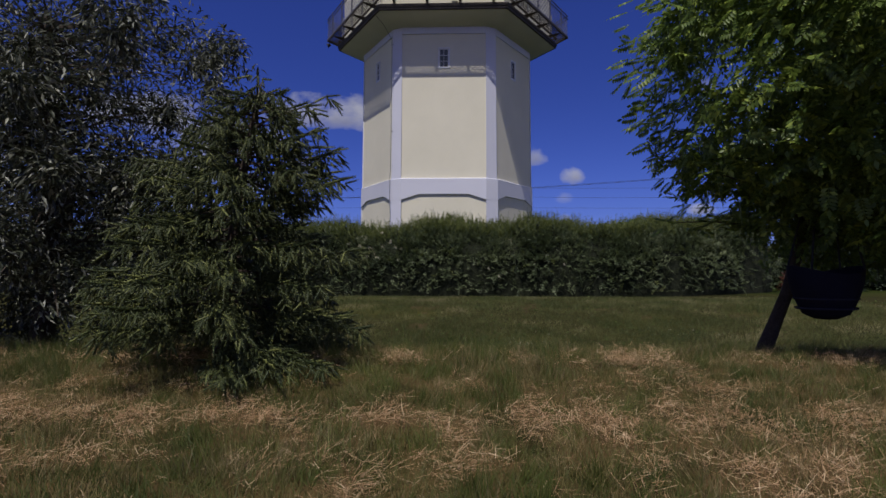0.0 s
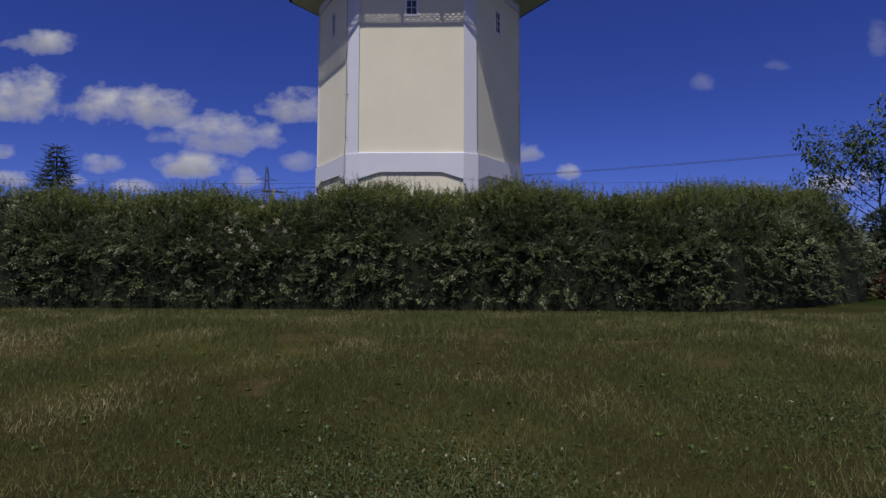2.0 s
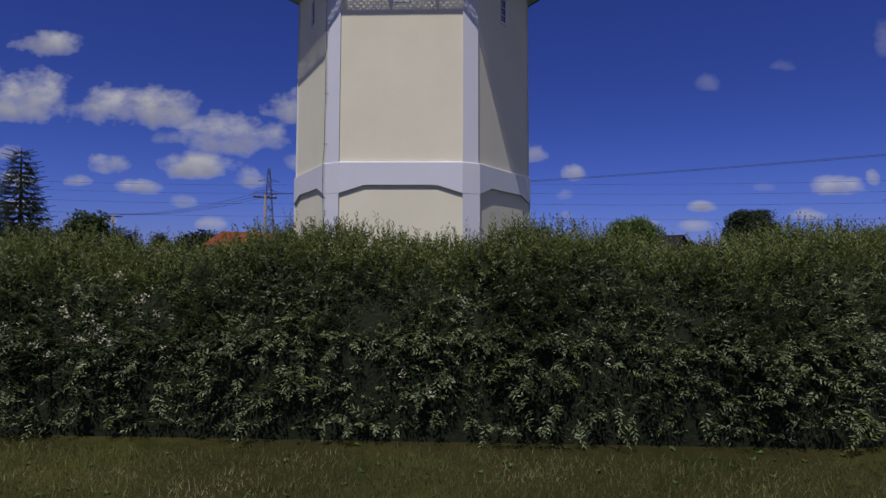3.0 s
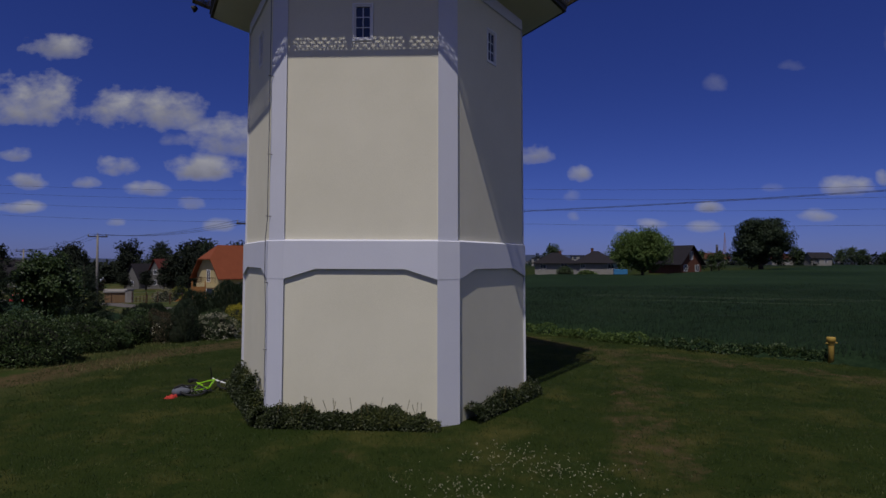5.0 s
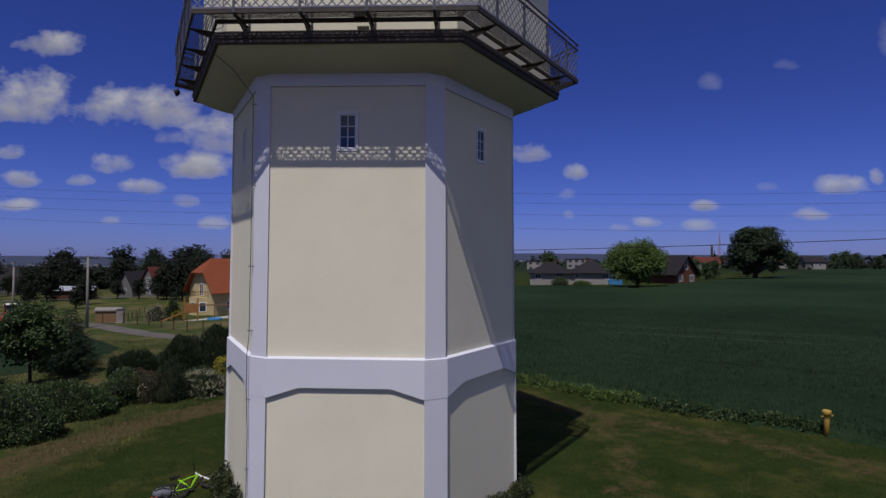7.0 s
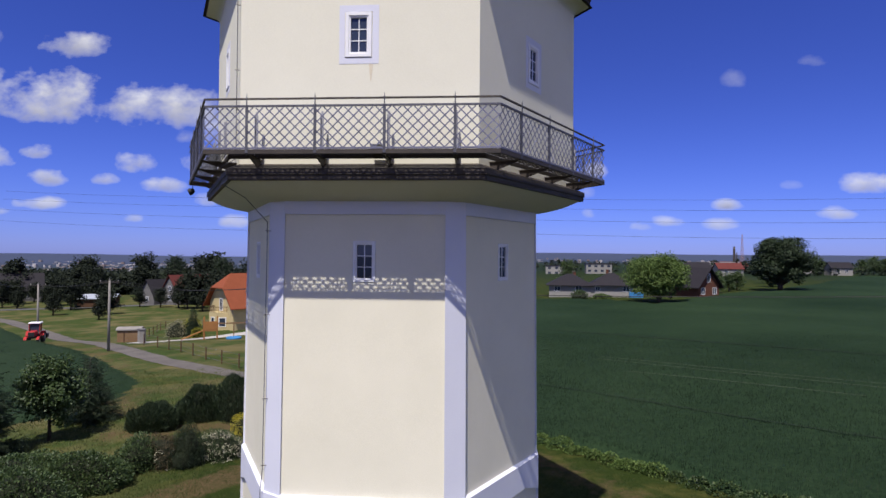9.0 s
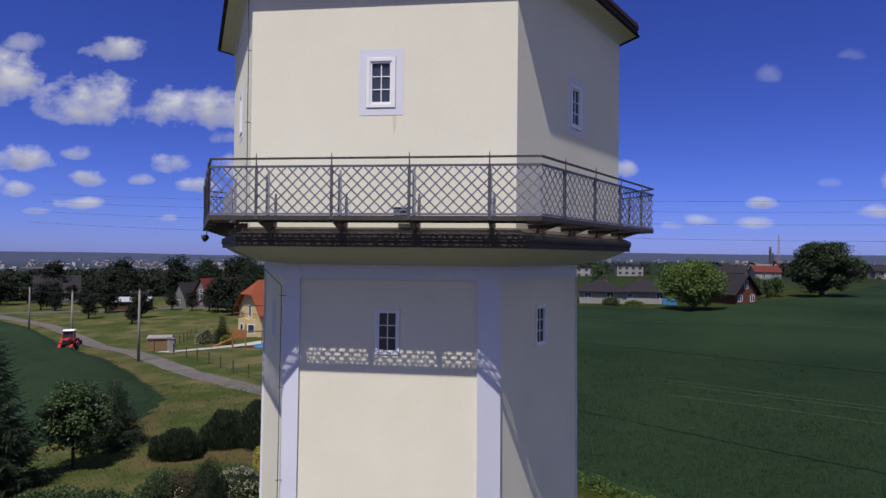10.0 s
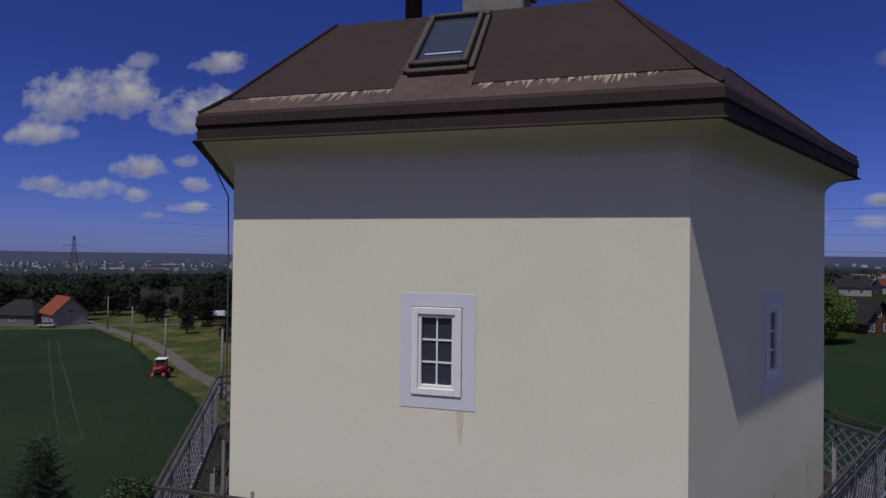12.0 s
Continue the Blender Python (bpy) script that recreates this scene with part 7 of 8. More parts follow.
    house("gabled_house", (180, 300), 0, (10, 7), 4.0, 2.6, "gable", RENDER_WHITE, TILE_DARK, "pale far house beyond the wheat field", [("front", -2, 1.5, 1.4, 1.4), ("front", 2, 1.5, 1.4, 1.4)])
    for x, y, w, hh, roof in ((142, 356, 27, 3.5, RENDER_GREY), (124, 338, 12, 3.5, TILE_DARK), (118, 280, 11, 3.5, TILE_RED), (162, 390, 20, 3.5, TILE_RED), (96, 262, 11, 3.5, TILE_DARK), (176, 330, 12, 3.5, TILE_RED)):
        house("gabled_house", (x, y), random.uniform(-15, 15), (w, 9), hh, 2.6, "gable", RENDER_WHITE, roof, "pale far house between trees", [("front", -2, 1.2, 1.4, 1.4), ("front", 2, 1.2, 1.4, 1.4)], None, 0.5, "house", "far houses")
    bx = thing("blue_container", (36.6, 124.5, ground_at(36.6, 124.5)), -8, "blue garden container beside the bungalow", "container")
    bm = bmesh.new()
    box(bm, -1.5, 1.5, -0.9, 0.9, 0, 1.2, None, 0.05)
    part("body", bm, BLUE, bx)
    bm = bmesh.new()
    for i in range(6):
        box(bm, -1.35 + i * 0.52, -1.25 + i * 0.52, -0.94, -0.9, 0.1, 1.1)
    part("rib", bm, BLUE, bx)


def build_lane_things():
    # wooden meter hut, gate posts, fence
    hut = house("gate_hut", (-46.0, 65.0), 18, (2.9, 1.6), 1.7, 0.25, "gable", TIMBER, CONCRETE, "small timber bin hut beside garden gate", [], None, 0.15, "hut")
    for x, y in ((-43.6, 63.4), (-41.6, 60.6)):
        gp = thing("gate_pillar", (x, y, ground_at(x, y)), 20, "square masonry gate pillar with flat cap", "pillar", "gate pillars")
        bm = bmesh.new()
        box(bm, -0.3, 0.3, -0.3, 0.3, -0.3, 1.7, None, 0.02)
        part("shaft", bm, CONCRETE, gp)
        bm = bmesh.new()
        box(bm, -0.38, 0.38, -0.38, 0.38, 1.7, 1.82, None, 0.02)
        part("cap", bm, RENDER_GREY, gp)
    line = [(-39.6, 57.6), (-36, 54.4), (-31, 50.4), (-25.5, 45.0), (-20, 40.2), (-14, 34.8)]
    fence = thing("garden_fence", (0, 0, 0), 0, "wire garden fence on thin dark posts along lane", "fence")
    posts = []
    for (ax, ay), (bx, by) in zip(line, line[1:]):
        n = max(1, int(math.hypot(bx - ax, by - ay) / 2.6))
        posts += [(ax + (bx - ax) * i / n, ay + (by - ay) * i / n) for i in range(n)]
    for x, y in posts:
        bm = bmesh.new()
        z = ground_at(x, y)
        box(bm, x - 0.045, x + 0.045, y - 0.045, y + 0.045, z - 0.2, z + 1.35)
        part("post", bm, TIMBER_DARK, fence)
    for hgt in (0.25, 0.75, 1.25):
        bm = bmesh.new()
        tube(bm, [(x, y, ground_at(x, y) + hgt) for x, y in posts], 0.012, 4)
        part("wire", bm, STEEL, fence)
    back = thing("garden_fence", (0, 0, 0), 0, "dark wire fence round the house garden", "fence")
    posts = [(-45 - 1.2 * i, 62 + 3.2 * i) for i in range(9)] + [(-55 + 3.2 * i, 90 + 0.6 * i) for i in range(6)]
    for x, y in posts:
        bm = bmesh.new()
        z = ground_at(x, y)
        box(bm, x - 0.05, x + 0.05, y - 0.05, y + 0.05, z - 0.2, z + 1.4)
        part("post", bm, TIMBER_DARK, back)
    for hgt in (0.3, 0.8, 1.3):
        bm = bmesh.new()
        tube(bm, [(x, y, ground_at(x, y) + hgt) for x, y in posts], 0.014, 4)
        part("wire", bm, STEEL, back)
    # play tower with slide and ladder
    x, y = -37.6, 71.2
    z = ground_at(x, y)
    pt = thing("play_tower", (x, y, z), 24, "wooden play tower with slide and blue ladder", "playground")
    for px, py in ((-0.9, -0.9), (0.9, -0.9), (0.9, 0.9), (-0.9, 0.9)):
        bm = bmesh.new()
        box(bm, px - 0.08, px + 0.08, py - 0.08, py + 0.08, -0.1, 3.3)
        part("post", bm, SLIDE_WOOD, pt)
    bm = bmesh.new()
    box(bm, -1.0, 1.0, -1.0, 1.0, 1.3, 1.42)
    part("deck", bm, SLIDE_WOOD, pt)
    for a in ((-1.0, 1.0, -1.0, -0.92), (-1.0, 1.0, 0.92, 1.0), (0.92, 1.0, -0.92, 0.92)):
        bm = bmesh.new()
        box(bm, a[0], a[1], a[2], a[3], 1.5, 2.5)
        part("panel", bm, SLIDE_WOOD, pt)
    bm = bmesh.new()
    vs = [bm.verts.new(p) for p in ((-1.0, -0.3, 1.4), (-1.0, 0.3, 1.4), (-4.0, 0.3, 0.15), (-4.0, -0.3, 0.15), (-1.0, -0.3, 1.28), (-1.0, 0.3, 1.28), (-4.0, 0.3, 0.0), (-4.0, -0.3, 0.0))]
    for f in ((0, 1, 2, 3), (7, 6, 5, 4), (0, 3, 7, 4), (1, 5, 6, 2), (0, 4, 5, 1), (3, 2, 6, 7)):
        bm.faces.new([vs[i] for i in f])
    part("slide", bm, SLIDE_WOOD, pt)
    bm = bmesh.new()
    box(bm, 1.0, 5.4, -0.08, 0.08, 2.2, 2.38)
    part("beam", bm, TIMBER, pt)
    for sx in (5.2, 3.2):
        bm = bmesh.new()
        box(bm, sx - 0.07, sx + 0.07, -0.07, 0.07, -0.1, 2.3)
        part("post", bm, TIMBER, pt)
    lad = new("ladder")
    lad.parent = pt
    for sx in (5.6, 6.3):
        bm = bmesh.new()
        box(bm, sx - 0.05, sx + 0.05, -0.05, 0.05, 0, 3.0)
        part("rail", bm, BLUE, lad)
    for i in range(7):
        bm = bmesh.new()
        box(bm, 5.6, 6.3, -0.03, 0.03, 0.35 + 0.38 * i, 0.42 + 0.38 * i)
        part("rung", bm, BLUE, lad)
    pool = thing("paddling_pool", (x + 4.2, y - 1.6, ground_at(x + 4.2, y - 1.6)), 0, "small round blue paddling pool on the grass", "pool")
    bm = bmesh.new()
    lathe(bm, [(0.95, 0.0), (1.05, 0.1), (1.05, 0.32), (0.95, 0.36), (0.9, 0.25), (0.88, 0.05)], sides=18)
    part("rim", bm, BLUE, pool, "", True)
    # poles along the lane, with crossarms and wires
    tops = []
    for x, y, hgt in ((-15.5, 33.2, 7.4), (-40.6, 52.2, 8.1), (-63.4, 69.9, 8.5), (-92.5, 94.5, 8.6), (-124, 120, 8.6)):
        z = ground_at(x, y)
        up = thing("utility_pole", (x, y, z), 35, "grey concrete utility pole with crossarm beside lane", "pole", "utility poles")
        bm = bmesh.new()
        tube(bm, [(0, 0, -0.4), (0, 0, hgt)], [0.17, 0.11], 10)
        part("shaft", bm, CONCRETE, up, "", True)
        bm = bmesh.new()
        box(bm, -1.0, 1.0, -0.06, 0.06, hgt - 0.25, hgt - 0.12)
        part("crossarm", bm, DARK_METAL, up)
        for u in (-0.9, 0.0, 0.9):
            bm = bmesh.new()
            lathe(bm, [(0.05, 0), (0.07, 0.06), (0.04, 0.12), (0.06, 0.18), (0.02, 0.22)], (u, 0, hgt - 0.12 + (0.12 if u == 0 else 0)), 8)
            part("insulator", bm, RENDER_WHITE, up)
        tops.append(Vector((x, y, z + hgt + 0.1)))

    def wire(name, a, b, sag, r, label, group="overhead wires"):
        w = thing(name, (0, 0, 0), 0, label, "wire", group)
        bm = bmesh.new()
        tube(bm, [a.lerp(b, i / 24) - Vector((0, 0, sag * 4 * (i / 24) * (1 - i / 24))) for i in range(25)], r, 5)
        part("strand", bm, BLACK, w)

    for a, b in zip(tops, tops[1:]):
        for u in (-0.8, 0.0, 0.8):
            o = Vector((0.8, 0.55, 0)) * u
            wire("overhead_wire", a + o, b + o, 0.6, 0.014, "thin dark overhead wire between lane poles")
    near = tops[0]
    # wires from the lane past the tower, and the line over the east field
    for u in (0.0, 0.5):
        wire("overhead_wire", near + Vector((0.6 * u, 0.7 * u, 0)), Vector((62 + u, 7 + u, 10.2)), 0.9, 0.013, "thin dark overhead wire crossing the wheat field")
    for z0, z1, y0, y1 in ((27, 26, 250, 200), (33, 31, 260, 210), (37.5, 36, 262, 215), (21, 20, 250, 205)):
        wire("power_line", Vector((-260, y0 + 30, z0 + 6)), Vector((-10, y0, z0)), 2.0, 0.05, "distant high-voltage wire above the village", "power lines")
        wire("power_line", Vector((-10, y0, z0)), Vector((260, y1, z1)), 2.5, 0.05, "distant high-voltage wire above the village", "power lines")


def build_tractor():
    x, y = -59.4, 64.4
    tr = thing("tractor", (x, y, ground_at(x, y) + 0.35), -62, "red tractor with white cab roof at the field edge", "tractor")
    bm = bmesh.new()
    box(bm, 0.3, 2.1, -0.42, 0.42, 0.75, 1.45, None, 0.08)
    part("hood", bm, RED, tr, "red bonnet")
    bm = bmesh.new()
    box(bm, -1.0, 2.0, -0.3, 0.3, 0.5, 0.8, None, 0.04)
    part("chassis", bm, BLACK, tr)
    bm = bmesh.new()
    box(bm, 2.02, 2.14, -0.36, 0.36, 0.8, 1.38, None, 0.02)
    part("grille", bm, BLACK, tr)
    bm = bmesh.new()
    for px, py in ((0.25, -0.62), (0.25, 0.62), (-0.95, -0.62), (-0.95, 0.62)):
        box(bm, px - 0.04, px + 0.04, py - 0.04, py + 0.04, 0.9, 2.35)
    part("cab_frame", bm, RED, tr)
    bm = bmesh.new()
    box(bm, -0.92, 0.22, -0.6, 0.6, 1.25, 2.3)
    part("cab_glass", bm, GLASS, tr)
    bm = bmesh.new()
    box(bm, -1.1, 0.42, -0.74, 0.74, 2.34, 2.5, None, 0.06)
    part("roof", bm, WHITE_PAINT, tr, "white cab roof")
    bm = bmesh.new()
    tube(bm, [(1.2, -0.3, 1.4), (1.2, -0.3, 2.3)], 0.04, 8)
    part("exhaust", bm, BLACK, tr)
    for px, py, r, w in ((-0.75, 0.85, 0.78, 0.42), (-0.75, -0.85, 0.78, 0.42), (1.55, 0.72, 0.52, 0.3), (1.55, -0.72, 0.52, 0.3)):
        wh = new("wheel")
        wh.parent = tr
        zc = r - 0.35
        bm = bmesh.new()
        tube(bm, [(px, py - w / 2, zc), (px, py - w * 0.35, zc), (px, py + w * 0.35, zc), (px, py + w / 2, zc)], [r * 0.86, r, r, r * 0.86], 22)
        part("tyre", bm, BLACK, wh)
        bm = bmesh.new()
        sgn = 1 if py > 0 else -1
        tube(bm, [(px, py + sgn * w * 0.44, zc), (px, py + sgn * w * 0.53, zc)], [r * 0.55, r * 0.5], 18)
        part("rim", bm, RENDER_WHITE, wh, "pale rim")
        bm = bmesh.new()
        for q in range(7):
            a0, a1 = math.pi * (0.1 + 0.8 * q / 7), math.pi * (0.1 + 0.8 * (q + 1) / 7)
            c = [(px + (r + 0.06) * math.cos(a), zc + (r + 0.06) * math.sin(a)) for a in (a0, a1)]
            vs = [bm.verts.new((cx, py + s * w * 0.55, cz)) for cx, cz in c for s in (-1, 1)]
            bm.faces.new((vs[0], vs[1], vs[3], vs[2]))
        part("mudguard", bm, RED, tr)
    mow = new("mower")
    mow.parent = tr
    bm = bmesh.new()
    box(bm, -2.6, -1.5, -1.2, 1.2, 0.15, 0.75, None, 0.05)
    part("deck", bm, BLACK, mow)
    bm = bmesh.new()
    for s in (-0.35, 0.35):
        tube(bm, [(-1.0, s, 0.6), (-1.7, s, 0.9)], 0.05, 6)
    part("link", bm, BLACK, mow)


def build_bicycle():
    z = ground_at(-5.1, 3.1)
    bk = thing("bicycle", (-4.80, 2.95, z + 0.06), 0, "neon green mountain bike lying on the lawn", "bicycle")
    bk.matrix_world = Matrix.Translation((-4.68, 2.86, z + 0.05)) @ Matrix.Rotation(radians(50), 4, "Z") @ Matrix.Rotation(radians(-76), 4, "X")
    R = 0.34
    for cx in (-0.55, 0.55):
        wh = new("wheel")
        wh.parent = bk
        ring_ = [(cx + R * math.cos(a), 0, R + R * math.sin(a)) for a in (2 * math.pi * i / 28 for i in range(29))]
        bm = bmesh.new()
        tube(bm, ring_, 0.026, 6, False)
        part("tyre", bm, BLACK, wh)
        bm = bmesh.new()
        tube(bm, [(cx + 0.305 * math.cos(a), 0, R + 0.305 * math.sin(a)) for a in (2 * math.pi * i / 24 for i in range(25))], 0.011, 5, False)
        part("rim", bm, BLACK, wh)
        bm = bmesh.new()
        for i in range(14):
            a = 2 * math.pi * i / 14
            tube(bm, [(cx, 0.02 * (-1) ** i, R), (cx + 0.30 * math.cos(a), 0, R + 0.30 * math.sin(a))], 0.0025, 3)
        part("spoke_set", bm, PALE_STEEL, wh)
        bm = bmesh.new()
        tube(bm, [(cx, -0.05, R), (cx, 0.05, R)], 0.025, 8)
        part("hub", bm, BLACK, wh)
    bb, seat, head, rear, front = (-0.12, 0, 0.30), (-0.24, 0, 0.80), (0.32, 0, 0.82), (-0.55, 0, R), (0.55, 0, R)
    for nm, a, b, r in (("down_tube", bb, head, 0.028), ("seat_tube", bb, seat, 0.022), ("top_tube", (-0.22, 0, 0.72), head, 0.022), ("chain_stay", bb, rear, 0.014), ("seat_stay", (-0.22, 0, 0.72), rear, 0.012)):
        bm = bmesh.new()
        tube(bm, [a, b], r, 8)
        part(nm, bm, NEON, bk)
    bm = bmesh.new()
    tube(bm, [(0.30, 0, 0.92), (0.36, 0, 0.70), front], [0.018, 0.024, 0.016], 8)
    part("fork", bm, WHITE_PAINT, bk, "white suspension fork")
    bm = bmesh.new()
    tube(bm, [(0.22, -0.34, 0.98), (0.27, -0.1, 0.96), (0.27, 0.1, 0.96), (0.22, 0.34, 0.98)], 0.014, 6)
    part("handlebar", bm, BLACK, bk)
    bm = bmesh.new()
    tube(bm, [(-0.24, 0, 0.80), (-0.27, 0, 0.95)], 0.014, 6)
    part("seat_post", bm, BLACK, bk)
    bm = bmesh.new()
    tube(bm, [(-0.40, 0, 0.96), (-0.30, 0, 0.985), (-0.14, 0, 0.97)], [0.06, 0.06, 0.022], 8)
    part("saddle", bm, BLACK, bk)
    bm = bmesh.new()
    tube(bm, [(bb[0], 0.03, bb[2]), (bb[0], 0.045, bb[2])], [0.09, 0.09], 16)
    tube(bm, [(bb[0], 0.05, bb[2]), (bb[0] + 0.12, 0.06, bb[2] - 0.11)], 0.012, 5)
    tube(bm, [(bb[0], -0.05, bb[2]), (bb[0] - 0.12, -0.06, bb[2] + 0.11)], 0.012, 5)
    part("crankset", bm, BLACK, bk)
    # backpack beside it
    bx, by = -5.58, 2.58
    bp = thing("backpack", (bx, by, ground_at(bx, by)), 25, "grey and black backpack lying in the grass", "backpack")
    bm = bmesh.new()
    bmesh.ops.create_icosphere(bm, subdivisions=3, radius=1.0)
    for v in bm.verts:
        q = v.co.copy()
        w = 1 + 0.08 * math.sin(q.x * 5) * math.cos(q.y * 4)
        v.co = Vector((math.copysign(abs(q.x) ** 0.7, q.x) * 0.24 * w, math.copysign(abs(q.y) ** 0.7, q.y) * 0.18 * w, max(0.0, 0.12 + q.z * 0.13)))
    part("body", bm, CLOTH_GREY, bp, "", True)
    bm = bmesh.new()
    for s in (-1, 1):
        tube(bm, [(-0.2, 0.07 * s, 0.22), (0.0, 0.10 * s, 0.29), (0.22, 0.08 * s, 0.2)], 0.018, 5)
    part("strap", bm, BLACK, bp)
    bm = bmesh.new()
    box(bm, 0.05, 0.25, -0.12, 0.12, 0.05, 0.16, None, 0.03)
    part("pocket", bm, BLACK, bp)
    cx, cy = -5.74, 2.27
    jk = thing("red_cloth", (cx, cy, ground_at(cx, cy)), 0, "small crumpled red cloth beside backpack", "cloth")
    bm = bmesh.new()
    bmesh.ops.create_grid(bm, x_segments=8, y_segments=8, size=0.14)
    for v in bm.verts:
        v.co.z = 0.05 + 0.04 * math.sin(v.co.x * 40) * math.cos(v.co.y * 33) + 0.02 * math.sin(v.co.x * 13)
        if max(abs(v.co.x), abs(v.co.y)) > 0.12:
            v.co.z = 0.005
    part("fabric", bm, CLOTH_RED, jk, "", True)


def build_post():
    x, y = 16.2, 9.35
    hy = thing("marker_post", (x, y, ground_at(x, y)), 15, "yellow gas marker post with a wider cap", "post")
    bm = bmesh.new()
    lathe(bm, [(0.10, -0.2), (0.10, 0.66), (0.095, 0.70)], sides=16)
    part("shaft", bm, YELLOW, hy, "", True)
    bm = bmesh.new()
    lathe(bm, [(0.11, 0.70), (0.12, 0.72), (0.12, 0.80), (0.155, 0.82), (0.155, 0.96), (0.13, 0.99)], sides=16)
    part("cap", bm, YELLOW, hy, "", True)
    bm = bmesh.new()
    tube(bm, [(0.15, 0, 0.76), (0.27, 0, 0.76)], 0.035, 8)
    tube(bm, [(-0.15, 0, 0.76), (-0.24, 0, 0.76)], 0.03, 8)
    part("stub", bm, YELLOW, hy)


def build_hanging_seat():
    """A dark blue sling seat hung under the leaning tree."""
    x, y, z = 3.60, -20.75, 0.29
    hs = thing("sling_seat", (x, y, z), 10, "dark blue woven sling seat hanging under the tree", "swing")
    bm = bmesh.new()
    n, m = 16, 10
    rows = []
    for i in range(m + 1):
        t = i / m
        r = (0.13 + 0.13 * math.sin(t * math.pi / 2) ** 0.8) * (1 if t > 0 else 0.6)
        rows.append([bm.verts.new((r * 1.05 * math.cos(a), r * 0.8 * math.sin(a), 0.02 + 0.36 * t + 0.03 * math.cos(2 * a) * t)) for a in (2 * math.pi * k / n for k in range(n))])
    for a, b in zip(rows, rows[1:]):
        for k in range(n):
            bm.faces.new((a[k], a[(k + 1) % n], b[(k + 1) % n], b[k]))
    bm.faces.new(rows[0][::-1])
    part("sling", bm, paint("navy_webbing", (0.010, 0.010, 0.020), 0.9), hs, "navy blue webbing", True)
    for zz in (0.10, 0.17, 0.24, 0.31):
        bm = bmesh.new()
        r = 0.262
        tube(bm, [(r * 1.02 * math.cos(a) * (0.75 + 0.62 * (zz - 0.02)), r * 0.79 * math.sin(a) * (0.75 + 0.62 * (zz - 0.02)), zz) for a in (2 * math.pi * k / 20 for k in range(21))], 0.009, 5, False)
        part("band", bm, paint("pale_blue_webbing", (0.022, 0.023, 0.036), 0.9), hs)
    for a in (0.6, 2.5, 3.8, 5.6):
        bm = bmesh.new()
        tube(bm, [(0.27 * math.cos(a), 0.2 * math.sin(a), 0.38), (0.05 * math.cos(a) + 0.25, 0.3, 1.35)], 0.008, 5)
        part("rope", bm, BLACK, hs)


build_village()
build_lane_things()
build_tractor()
build_bicycle()
build_post()
build_hanging_seat()


